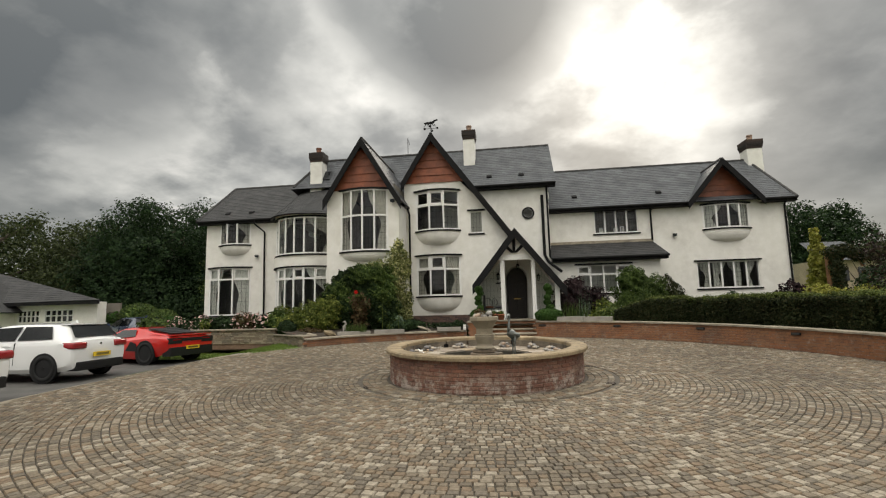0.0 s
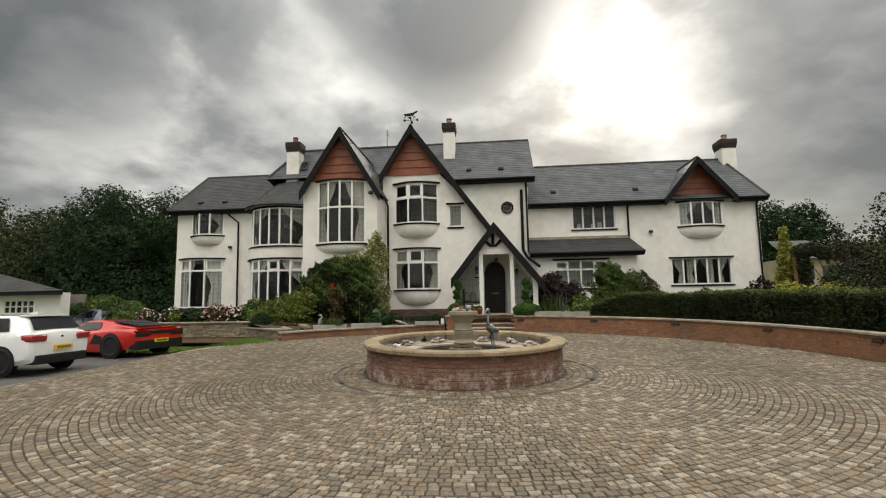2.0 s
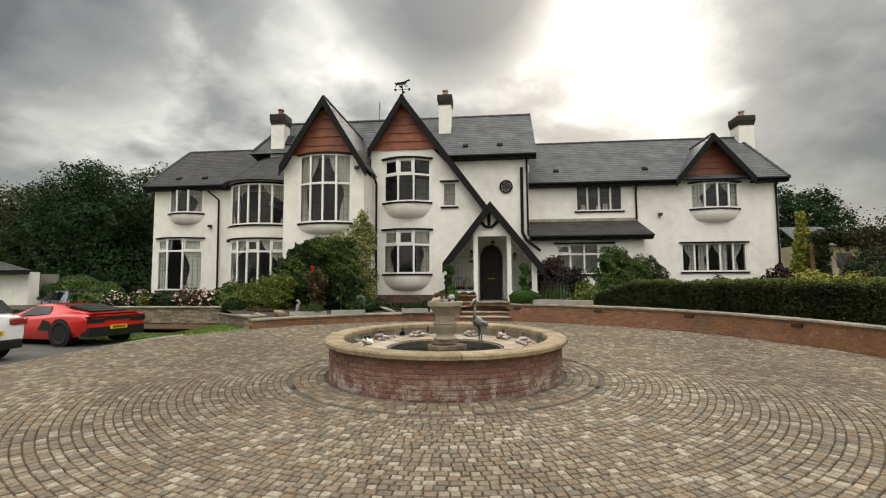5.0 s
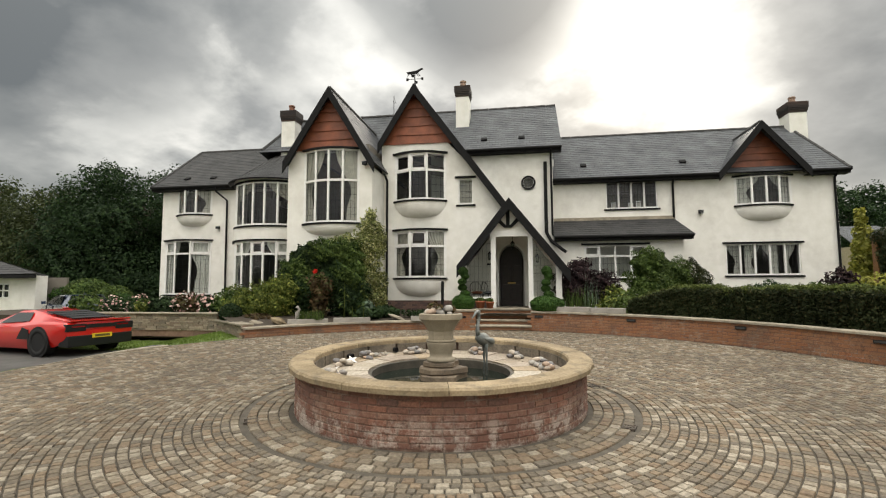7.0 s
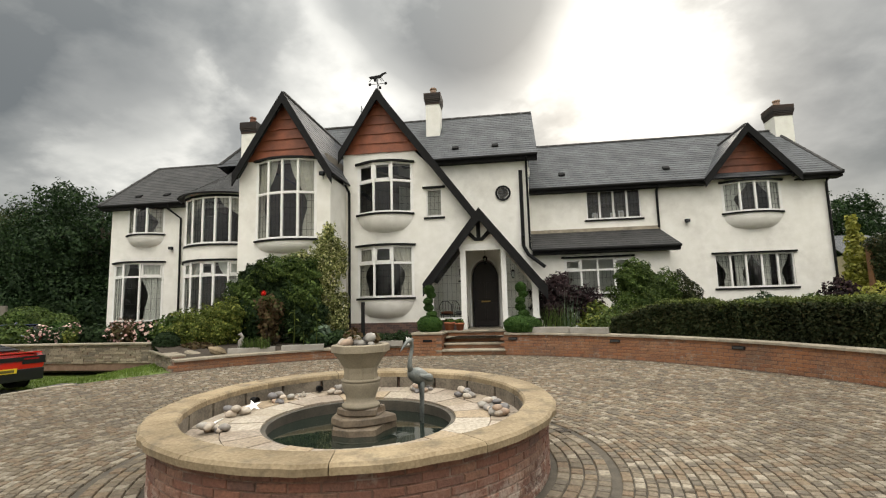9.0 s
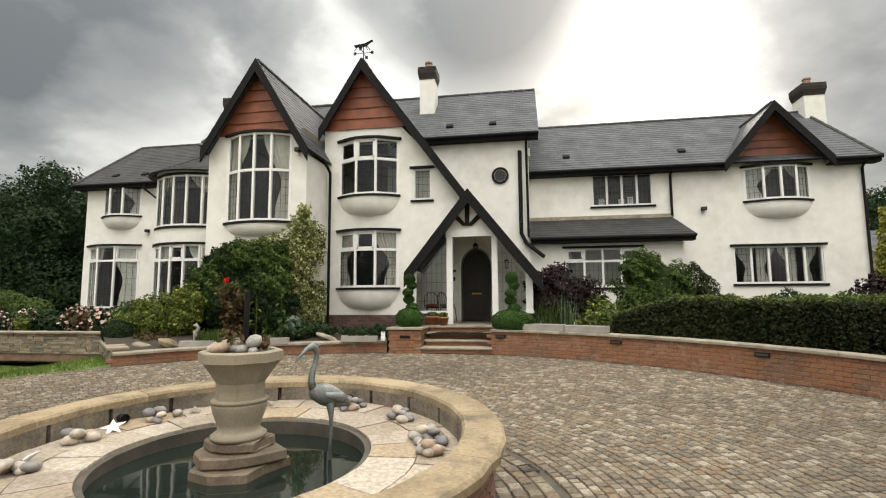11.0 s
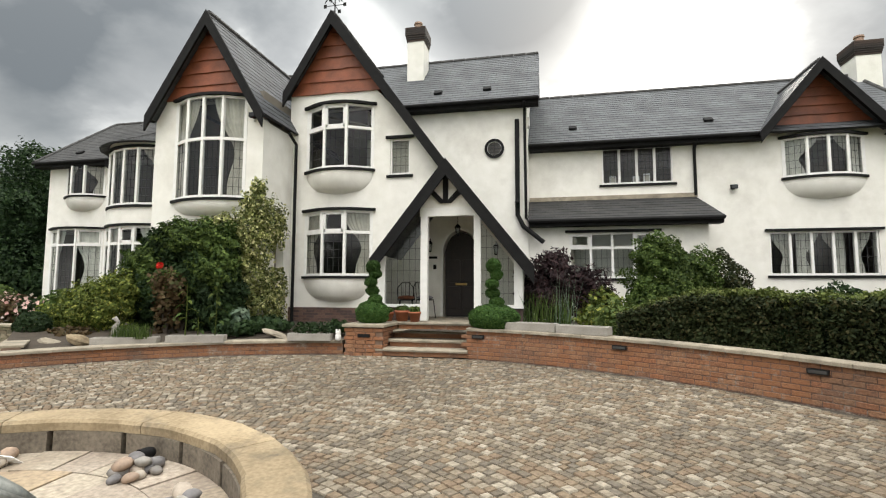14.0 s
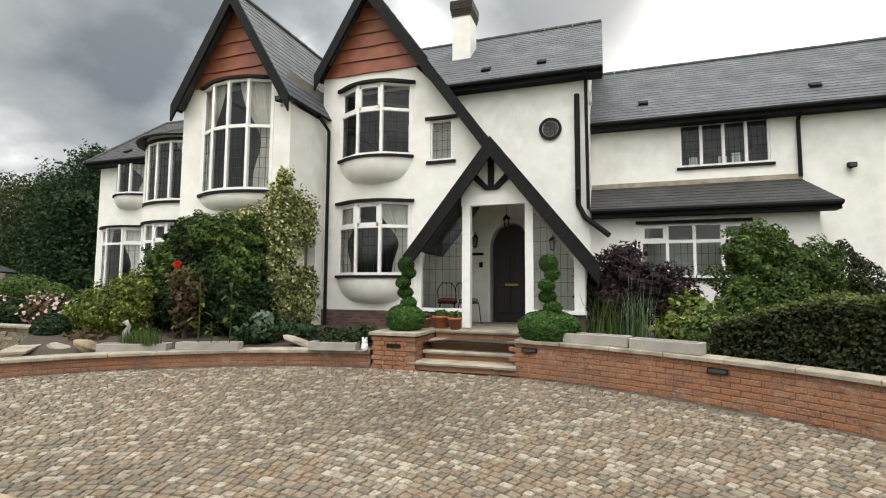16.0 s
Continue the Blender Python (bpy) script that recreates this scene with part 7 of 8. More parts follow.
# ---- garage ----
def garage():
    g = thing("garage", "low white garage with a shallow grey tiled roof", "garage")
    g.location = (-24.5, 24.5, 0.4)
    inv = Matrix.Translation(-g.location)
    def gp(n, bm, m, lab=""):
        o = part(n, bm, m, g, lab)
        o.matrix_parent_inverse = inv
        return o
    bm = bmesh.new()
    wall_x(bm, -30.0, -21.3, 0.2, 2.55, 22.2, 0.25, [(-26.0, -24.7, 1.55, 2.2), (-24.35, -22.7, 1.55, 2.2)])
    box(bm, -21.55, -21.3, 22.45, 22.75, 0.2, 2.55)
    box(bm, -30.0, -25.9, 27.3, 27.5, 0.2, 2.55)
    box(bm, -26.15, -25.9, 22.75, 27.3, 0.2, 2.55)
    gp("wall", bm, M_RENDER)
    bm = bmesh.new()
    roof_plane(bm, (-31.5, 21.7, 2.55), (-20.7, 21.7, 2.62), (-31.2, 24.9, 4.62), (-31.5, 24.9, 4.62))
    roof_plane(bm, (-20.7, 21.7, 2.62), (-26.2, 27.4, 2.62), (-31.2, 24.92, 4.62), (-31.2, 24.9, 4.62))
    bmesh.ops.remove_doubles(bm, verts=bm.verts[:], dist=2e-4)
    gp("roof", bm, M_SLATE_DARK, "dark grey tiles")
    gp("fascia", bm_box(-30.6, -20.75, 21.68, 21.72, 2.42, 2.56), M_BLACK)
    for x0, x1 in ((-26.0, -24.7), (-24.35, -22.7)):
        bm = bmesh.new()
        n = 5
        for i in range(n + 1):
            x = x0 + (x1 - x0) * i / n
            box(bm, x - 0.03, x + 0.03, 22.18, 22.26, 1.55, 2.2)
        for z in (1.55, 1.875, 2.17):
            box(bm, x0, x1, 22.18, 22.26, z - 0.03, z + 0.03)
        w = gp("window", bm, M_WHITE, "white small-paned garage window")
        bm = bmesh.new()
        bm.faces.new([bm.verts.new(p) for p in ((x0, 22.24, 1.55), (x1, 22.24, 1.55), (x1, 22.24, 2.2), (x0, 22.24, 2.2))])
        part("pane", bm, M_CARGLASS, w)
    gp("inner_wall", bm_box(-29.5, -21.6, 24.0, 24.1, 0.2, 2.5), M_ROOM)
    # gable wing coming forward
    bm = bmesh.new()
    prism(bm, [(-30.2, 0.2), (-26.2, 0.2), (-26.2, 2.3), (-28.2, 3.6), (-30.2, 2.3)], 19.6, 22.2)
    gp("gable_wing", bm, M_RENDER)
    bm = bmesh.new()
    roof_plane(bm, (-25.7, 19.2, 2.1), (-25.7, 23.0, 2.1), (-28.2, 23.0, 3.78), (-28.2, 19.2, 3.78))
    roof_plane(bm, (-30.7, 23.0, 2.1), (-30.7, 19.2, 2.1), (-28.2, 19.2, 3.78), (-28.2, 23.0, 3.78))
    bmesh.ops.remove_doubles(bm, verts=bm.verts[:], dist=2e-4)
    gp("gable_roof", bm, M_SLATE_DARK)
    for xe in (-25.7, -30.7):
        bm = bmesh.new()
        slanted(bm, (-28.2, 3.82), (xe, 2.14), 19.14, 19.2, 0.3)
        gp("bargeboard", bm, M_BLACK)


garage()


# ---- beyond the right-hand end ----
def archway():
    bm = bmesh.new()
    x0, x1, y = 17.4, 22.0, 30.0
    a = [(18.0 + 0.6 * (1 - math.cos(math.pi * i / 14)), 3.55 + 0.6 * math.sin(math.pi * i / 14)) for i in range(15)]
    wall_x(bm, x0, 18.0, 0.8, 4.35, y, 0.35, [])
    wall_x(bm, 19.2, x1, 0.8, 3.3, y, 0.35, [])
    for p, q in zip(a, a[1:]):
        prism(bm, [p, q, (q[0], 4.4), (p[0], 4.4)], y, y + 0.35)
    ob = tagged(part("garden_wall", bm, M_BRICK_PALE), "high brick garden wall with a round-headed arch", "wall", kind="structure")
    far = thing("far_house", "distant house with a pale grey roof behind the trees", "house")
    far.location = (28, 46, 1)
    inv = Matrix.Translation(-far.location)
    part("wall", bm_box(25.2, 29.3, 44, 52, 0.5, 5.0), M_RUBBLE, far).matrix_parent_inverse = inv
    bm = bmesh.new()
    roof_plane(bm, (24.7, 43.5, 4.9), (29.8, 43.5, 4.9), (29, 48, 6.9), (25.6, 48, 6.9))
    part("roof", bm, M_SLATE, far, "pale grey roof").matrix_parent_inverse = inv
    for x in (25.8, 27.6):
        part("window", bm_box(x, x + 1.1, 43.96, 44.02, 3.2, 4.3), M_CARGLASS, far).matrix_parent_inverse = inv


archway()


# ---- curtains ----
def curtain(x0, x1, z0, z1, y, gather, side, seed, material, bow=None):
    """A pleated curtain hung from z1, drawn back to one side at its middle; gather 0 hangs straight."""
    nx, nz = 28, 14
    V, F = [], []
    for j in range(nz + 1):
        s = j / nz
        tie = gather * math.exp(-((s - 0.42) / 0.33) ** 2) if gather else 0.0
        if gather and s < 0.42:
            tie = gather * (0.72 + 0.28 * math.exp(-((s - 0.42) / 0.2) ** 2))
        for i in range(nx + 1):
            u = i / nx
            w = (x1 - x0) * (1 - tie)
            x = (x0 + u * w) if side < 0 else (x1 - u * w)
            yb = y if bow is None else arc_y(x, bow[0], bow[1], bow[2], bow[3]) + 0.14
            V.append((x, yb + 0.028 * math.sin(u * 2 * math.pi * 7 + seed) + 0.012 * math.sin(u * 31 + s * 3), z0 + (z1 - z0) * s))
    for j in range(nz):
        for i in range(nx):
            a = j * (nx + 1) + i
            F.append((a, a + 1, a + nx + 2, a + nx + 1))
    ob = raw("curtain", V, F, material, None, "", True)
    return tagged(ob, "pale pleated curtain tied back inside the window" if gather else "straight pale net curtain inside the window", "curtain", "window curtains")


def pair(x0, x1, z0, z1, y, d, gather, material, k):
    bow = (x0, x1, y, d) if d else None
    w = (x1 - x0)
    yy = y + 0.16
    curtain(x0 + 0.05, x0 + w * 0.42, z0 + 0.05, z1 - 0.04, yy, gather, -1, k, material, bow)
    curtain(x0 + w * 0.58, x1 - 0.05, z0 + 0.05, z1 - 0.04, yy, gather, 1, k + 2, material, bow)


pair(-15.95, -14.2, 5.47, 6.69, LW, 0.38, 0.72, M_DRAPE, 1)
pair(-16.5, -14.15, 1.66, 4.19, LW, 0.45, 0.5, M_CURTAIN, 2)
pair(-11.65, -8.2, 4.45, 6.2, 22.43, 1.24, 0.72, M_DRAPE, 3)
pair(-11.65, -8.2, 1.6, 3.82, 22.43, 1.24, 0.6, M_CURTAIN, 4)
pair(-7.47, -5.4, 4.3, 7.0, 20.2, 0.32, 0.72, M_DRAPE, 5)
pair(-4.4, -2.45, 2.32, 4.12, G2, 0.36, 0.72, M_DRAPE, 6)
pair(9.2, 11.25, 5.28, 6.45, RW, 0.34, 0.6, M_CURTAIN, 8)
for i, (a, b, g) in enumerate(((8.8, 9.35, 0.6), (9.5, 10.12, 0.62), (10.14, 10.75, 0.62), (10.95, 11.42, 0.6))):
    curtain(a, b, 2.45, 3.66, RW + 0.2, g, -1 if i % 2 else 1, i, M_CURTAIN)
curtain(2.95, 3.2, 2.35, 3.6, 24.1, 0.4, -1, 3, M_DRAPE)
bm = bmesh.new()
for i in range(22):
    box(bm, -1.9, -1.39, G2 + 0.14, G2 + 0.16, 5.16 + 0.043 * i, 5.16 + 0.043 * i + 0.03, None)
tagged(part("window_blind", bm, M_DRAPE), "grey slatted blind closed in the narrow window", "blind")

# ---- fountain's stones and figures ----
M_PEBBLE = palette("river_pebble", [(0.30, 0.28, 0.25), (0.22, 0.20, 0.18), (0.38, 0.33, 0.27), (0.16, 0.15, 0.15), (0.42, 0.35, 0.28), (0.34, 0.24, 0.17)], 0.6, 0.2, 18.0)


def pebble_mesh(seed):
    bm = bmesh.new()
    bmesh.ops.create_icosphere(bm, subdivisions=2, radius=1.0)
    for v in bm.verts:
        v.co *= 1 + 0.18 * noise.noise(v.co * 1.3 + Vector((seed * 3.1, 0, 0)))
    me = bpy.data.meshes.new("pebble")
    bm.to_mesh(me)
    bm.free()
    me.materials.append(M_PEBBLE)
    me.polygons.foreach_set("use_smooth", [True] * len(me.polygons))
    return me


PEBBLES = [pebble_mesh(i) for i in range(5)]


def pebble_pile(x, y, n, r, seed, z=None, size=0.047):
    rs = random.Random(seed)
    for i in range(n):
        layer = 0 if i < n * 0.65 else 1
        a, d = rs.uniform(0, 6.3), r * math.sqrt(rs.random()) * (0.6 if layer else 1.0)
        px, py = x + d * math.cos(a), y + d * math.sin(a)
        s = size * rs.uniform(0.7, 1.3)
        zz = (gz(px, py) + FH - 0.212 if z is None else z) + s * 0.55 + layer * size * 1.05
        o = new("pebble", PEBBLES[rs.randrange(5)])
        o.matrix_basis = Matrix.LocRotScale((px, py, zz), Euler((rs.uniform(-0.3, 0.3), rs.uniform(-0.3, 0.3), rs.uniform(0, 6))), (s * 1.25, s, s * 0.75))
        tagged(o, "smooth grey-brown river pebble in a small heap", "pebble", "pebbles on the fountain")


for i, (deg, n, r) in enumerate(((47, 9, 0.12), (20, 16, 0.16), (8, 7, 0.10), (76, 16, 0.15), (118, 14, 0.17), (150, 12, 0.18), (205, 9, 0.15), (178, 7, 0.12))):
    x, y = fat(1.50, deg)
    pebble_pile(x, y, n, r, 60 + i)
pebble_pile(FX, FY - 0.02, 12, 0.19, 80, UZ + 0.645, 0.05)
s = shrub("succulent", "small dark succulents planted in the urn", [(FX - 0.1, FY + 0.02, UZ + 0.74, 0.1, 0.1, 0.09), (FX + 0.12, FY + 0.05, UZ + 0.72, 0.08, 0.08, 0.06)], 260, 0.035, L_BROWN, 150, base=UZ + 0.65)
bm = bmesh.new()
tube(bm, [(FX + 0.02, FY + 0.02, UZ + 0.6), (FX + 0.02, FY + 0.02, UZ + 1.12)], 0.022, 10)
tagged(part("water_pipe", bm, M_BLACK), "upright black water pipe in the urn", "pipe")
rs = random.Random(3)
for deg, rr in ((112, 1.50), (138, 1.50), (166, 1.5), (196, 1.48)):
    x, y = fat(rr, deg)
    bm = bmesh.new()
    t0 = rs.uniform(0, 1)
    top = bm.verts.new((0, 0, 0.035))
    bot = bm.verts.new((0, 0, 0.0))
    ring = [bm.verts.new(((0.11 if i % 2 == 0 else 0.04) * math.cos(t0 + math.pi * i / 5), (0.11 if i % 2 == 0 else 0.04) * math.sin(t0 + math.pi * i / 5), 0.008 if i % 2 == 0 else 0.018)) for i in range(10)]
    for i in range(10):
        bm.faces.new((ring[i], ring[(i + 1) % 10], top))
        bm.faces.new((ring[(i + 1) % 10], ring[i], bot))
    o = part("starfish", bm, M_WHITE)
    o.matrix_basis = Matrix.Translation((x, y, gz(x, y) + FH - 0.19)) @ Euler((radians(35), 0, rs.uniform(0, 6))).to_matrix().to_4x4()
    tagged(o, "white starfish ornament leaning on the flags", "ornament", "starfish ornaments")
for deg in (80, 128, 160):
    x, y = fat(1.67, deg)
    m = Matrix.Translation((x, y, gz(x, y) + FH - 0.16)) @ Matrix.Rotation(radians(deg), 4, "Z") @ Matrix.Rotation(radians(-90), 4, "Y")
    bm = bmesh.new()
    lathe(bm, [(0.03, -0.03), (0.04, 0.0), (0.042, 0.07), (0.035, 0.07), (0.03, 0.05), (0.0, 0.05)], 16)
    bm.transform(m)
    tagged(part("spotlight", bm, M_BLACK), "small black spotlight fixed inside the fountain", "spotlight", "fountain spotlights")


def heron():
    """A grey metal heron on long legs, one joined figure."""
    bm = bmesh.new()
    tube(bm, [(0.30, 0, 0.56), (0.22, 0, 0.60), (0.08, 0, 0.66), (-0.06, 0, 0.72), (-0.16, 0, 0.75), (-0.20, 0, 0.80)], [0.015, 0.05, 0.10, 0.105, 0.075, 0.045], 14)
    tube(bm, [(-0.19, 0, 0.77), (-0.215, 0, 0.86), (-0.20, 0, 0.95), (-0.165, 0, 1.03), (-0.155, 0, 1.10), (-0.175, 0, 1.155), (-0.22, 0, 1.175)], [0.042, 0.034, 0.027, 0.024, 0.024, 0.032, 0.03], 10)
    tube(bm, [(-0.20, 0, 1.18), (-0.28, 0, 1.15), (-0.36, 0, 1.09), (-0.42, 0, 1.04)], [0.032, 0.022, 0.012, 0.003], 8)
    tube(bm, [(-0.16, 0, 1.185), (-0.10, 0, 1.17)], [0.02, 0.004], 6)
    for s in (-1, 1):
        tube(bm, [(0.03 + 0.05 * s, 0.05 * s, 0.64), (0.05 + 0.05 * s, 0.05 * s, 0.50), (0.05 + 0.05 * s, 0.05 * s, 0.36), (0.03 + 0.05 * s, 0.05 * s, 0.0)], [0.045, 0.022, 0.017, 0.016], 8)
        tube(bm, [(0.03 + 0.05 * s, 0.05 * s, 0.02), (-0.06 + 0.05 * s, 0.05 * s, 0.005)], 0.012, 6)
        tube(bm, [(-0.12, 0.085 * s, 0.73), (0.06, 0.115 * s, 0.68), (0.24, 0.07 * s, 0.60)], [0.02, 0.055, 0.008], 8)
    m = Matrix.Translation((-0.11, 10.70, WZ - 0.10)) @ Matrix.Rotation(radians(64), 4, "Z") @ Matrix.Diagonal((0.82, 0.90, 0.87, 1))
    bm.transform(m)
    tagged(part("heron_statue", bm, grainy("weathered_bronze", (0.10, 0.115, 0.11), (0.24, 0.25, 0.235), 8.0, 0.55, 0.3, 60.0, 0.4), None, "", True), "grey-green metal heron statue standing in the pool", "statue")


heron()


# ---- troughs, pots, figures ----
M_TROUGH = grainy("weathered_stone_trough", (0.26, 0.24, 0.21), (0.38, 0.355, 0.32), 6.0, 0.9, 0.4, 60.0, stain=(0.14, 0.13, 0.11), stain_scale=3.0, stain_amt=0.5)


def trough(xa, ya, xb, yb, z, h, w, label, soil=True):
    ob = thing("planting_trough", label, "trough", "stone troughs on the wall")
    L = math.hypot(xb - xa, yb - ya)
    t = 0.04
    bm = bmesh.new()
    box(bm, 0, L, 0, t, 0, h)
    box(bm, 0, L, w - t, w, 0, h)
    box(bm, 0, t, t, w - t, 0, h)
    box(bm, L - t, L, t, w - t, 0, h)
    box(bm, t, L - t, t, w - t, 0, 0.03)
    bmesh.ops.bevel(bm, geom=bm.edges[:], offset=0.006, segments=1, affect="EDGES")
    part("box", bm, M_TROUGH, ob)
    part("soil", bm_box(t, L - t, t, w - t, 0.03, h - 0.02), M_SOIL, ob)
    ob.matrix_basis = pose(xa, ya, z, 0, 0, math.degrees(math.atan2(yb - ya, xb - xa)))
    return ob


trough(-6.42, 17.0, -5.36, 17.50, 0.845, 0.155, 0.26, "grey stone trough full of green grass")
trough(-5.22, 17.56, -4.18, 17.95, 0.865, 0.155, 0.26, "grey stone trough with tall sunflower stems")
trough(-3.0, 18.36, -2.12, 18.52, 0.895, 0.15, 0.26, "grey stone trough with low plants")
trough(1.45, 18.62, 2.38, 18.32, 1.19, 0.15, 0.28, "long grey stone trough on the brick wall")
trough(2.40, 18.31, 3.25, 17.90, 1.175, 0.15, 0.28, "long grey stone trough on the brick wall")
blades("trough_grass", "fine green grass in the trough", -6.3, -5.5, 17.3, 17.55, 0.97, 0.28, 420, L_MID, 160, 0.012)
shrub("trough_plant", "small plants in the stone trough", [(-2.7, 18.6, 1.08, 0.3, 0.1, 0.08), (-2.25, 18.65, 1.12, 0.14, 0.1, 0.1)], 300, 0.04, L_DARK, 161, base=1.0)


def sunflower(x, y, z, h, n, seed):
    rs = random.Random(seed)
    ob = thing("sunflower", "tall unopened sunflower with broad leaves", "plant", "sunflowers")
    ob.location = (x, y, z)
    inv = Matrix.Translation(-ob.location)
    bm = bmesh.new()
    tube(bm, [(x, y, z), (x + 0.02, y, z + h * 0.5), (x, y, z + h)], [0.013, 0.011, 0.006], 6)
    part("stem", bm, L_LIME, ob).matrix_parent_inverse = inv
    for i in range(n):
        s = 0.25 + 0.72 * i / n
        a = i * 2.4 + rs.uniform(-0.4, 0.4)
        l = 0.20 * (1.1 - 0.6 * s) * (1 if n > 8 else 0.75)
        bm = bmesh.new()
        d, p = Vector((math.cos(a), math.sin(a), 0)), Vector((-math.sin(a), math.cos(a), 0))
        b = Vector((x, y, z + h * s))
        rows = []
        for k, (u, w, dz) in enumerate(((0.2, 0.004, 0.02), (0.5, 0.30, 0.035), (0.8, 0.26, 0.0), (1.1, 0.0, -0.06))):
            c = b + d * l * u * 1.3 + Vector((0, 0, dz))
            rows.append((bm.verts.new(c - p * l * w), bm.verts.new(c - Vector((0, 0, 0.012))), bm.verts.new(c + p * l * w)))
        for A, B in zip(rows, rows[1:]):
            bm.faces.new((A[0], A[1], B[1], B[0]))
            bm.faces.new((A[1], A[2], B[2], B[1]))
        part("leaf", bm, L_LIME if i % 2 else L_MID, ob).matrix_parent_inverse = inv


sunflower(-4.42, 18.0, 0.98, 1.2, 11, 1)
sunflower(-5.0, 17.85, 0.98, 1.1, 9, 2)
sunflower(-4.75, 17.9, 0.98, 0.4, 5, 3)


def rock(x, y, z, s, label, material, name="boulder"):
    bm = bmesh.new()
    bmesh.ops.create_icosphere(bm, subdivisions=3, radius=1.0)
    for v in bm.verts:
        v.co *= 1 + 0.25 * noise.noise(v.co * 1.4 + Vector((x, y, 0)))
    bm.transform(Matrix.LocRotScale((x, y, z), Euler((0.1, 0.35, 0.5)), s))
    tagged(part(name, bm, material), label, "rock")


rock(-6.75, 17.1, 0.93, (0.24, 0.14, 0.11), "buff boulder resting on the wall coping", M_COPING)
rock(-7.4, 17.1, 0.86, (0.25, 0.15, 0.08), "flat stone at the bed's edge", M_STEP)
rock(-3.6, 18.9, 0.98, (0.3, 0.2, 0.06), "flat stone at the bed's edge", M_STEP)
# pale figures
bm = bmesh.new()
lathe(bm, [(0.04, 0.0), (0.06, 0.03), (0.062, 0.09), (0.05, 0.13), (0.056, 0.16), (0.05, 0.19), (0.02, 0.2), (0.0, 0.2)], 16, (-1.99, 18.62))
box(bm, -2.035, -2.01, 18.59, 18.63, 1.10, 1.14)
box(bm, -1.97, -1.945, 18.59, 18.63, 1.10, 1.14)
bm.transform(Matrix.Translation((0, 0, 0.905)))
for v in bm.verts:
    if v.co.z > 1.95:
        v.co.z -= 0.905
tagged(part("owl_figure", bm, M_WHITE), "small white owl figure on the wall", "figurine")
bm = bmesh.new()
tube(bm, [(-6.35, 17.55, 0.9), (-6.33, 17.55, 1.05), (-6.38, 17.53, 1.18), (-6.3, 17.52, 1.28), (-6.36, 17.5, 1.36), (-6.42, 17.48, 1.34)], [0.1, 0.11, 0.06, 0.035, 0.045, 0.008], 10)
tagged(part("stone_bird", bm, M_TROUGH, None, "", True), "grey stone bird ornament among the shrubs", "ornament")

M_TERRA = grainy("terracotta", (0.30, 0.095, 0.045), (0.42, 0.15, 0.075), 7.0, 0.8, 0.2)


def pot(x, y, z, r, h, seed):
    ob = thing("flower_pot", "terracotta flower pot beside the porch", "flower pot", "terracotta pots")
    bm = bmesh.new()
    lathe(bm, [(r * 0.68, 0), (r * 0.92, h * 0.78), (r, h * 0.78), (r * 1.02, h), (r * 0.88, h), (r * 0.85, h * 0.85), (0.0, h * 0.85)], 24)
    part("body", bm, M_TERRA, ob, "", True)
    leaves("plant", [(0, 0, h + 0.04, r * 0.9, r * 0.9, 0.07)], 120, 0.05, L_MID, ob, seed=seed)
    ob.matrix_basis = pose(x, y, z)


pot(-0.95, 19.75, 1.25, 0.17, 0.24, 1)
pot(-0.62, 19.62, 1.25, 0.14, 0.22, 2)
pot(-1.3, 19.75, 1.245, 0.15, 0.2, 3)


# ---- porch furniture and lamps ----
def metal_chair(x, y, z, turn, cushion, label):
    ob = thing("porch_chair", label, "chair", "chairs in the porch")
    bm = bmesh.new()
    lathe(bm, [(0.20, 0.44), (0.22, 0.45), (0.22, 0.465), (0.0, 0.47)], 20)
    part("seat", bm, M_BLACK, ob)
    for sx in (-1, 1):
        for sy in (-1, 1):
            bm = bmesh.new()
            tube(bm, [(0.15 * sx, 0.15 * sy, 0.45), (0.19 * sx, 0.19 * sy, 0.0)], 0.011, 6)
            part("leg", bm, M_BLACK, ob)
    bm = bmesh.new()
    tube(bm, [(-0.19, 0.18, 0.45), (-0.2, 0.22, 0.75), (-0.1, 0.24, 0.88), (0.1, 0.24, 0.88), (0.2, 0.22, 0.75), (0.19, 0.18, 0.45)], 0.011, 6)
    for k in (-0.1, 0.0, 0.1):
        tube(bm, [(k, 0.19, 0.45), (k, 0.24, 0.87)], 0.006, 6)
    part("backrest", bm, M_BLACK, ob)
    bm = bmesh.new()
    bmesh.ops.create_icosphere(bm, subdivisions=3, radius=1.0, matrix=Matrix.Translation((0, 0, 0.51)) @ Matrix.Diagonal((0.21, 0.21, 0.055, 1)))
    part("cushion", bm, cushion, ob, "", True)
    ob.matrix_basis = pose(x, y, z, 0, 0, turn)


metal_chair(-0.72, 20.95, 1.25, 60, grainy("grey_cushion", (0.14, 0.13, 0.14), (0.22, 0.21, 0.22), 8.0, 0.95, 0.2), "black metal chair with a grey cushion")
metal_chair(-1.15, 20.75, 1.25, 20, grainy("rust_cushion", (0.22, 0.06, 0.03), (0.30, 0.10, 0.05), 8.0, 0.95, 0.2), "black metal chair with a rust-red cushion")


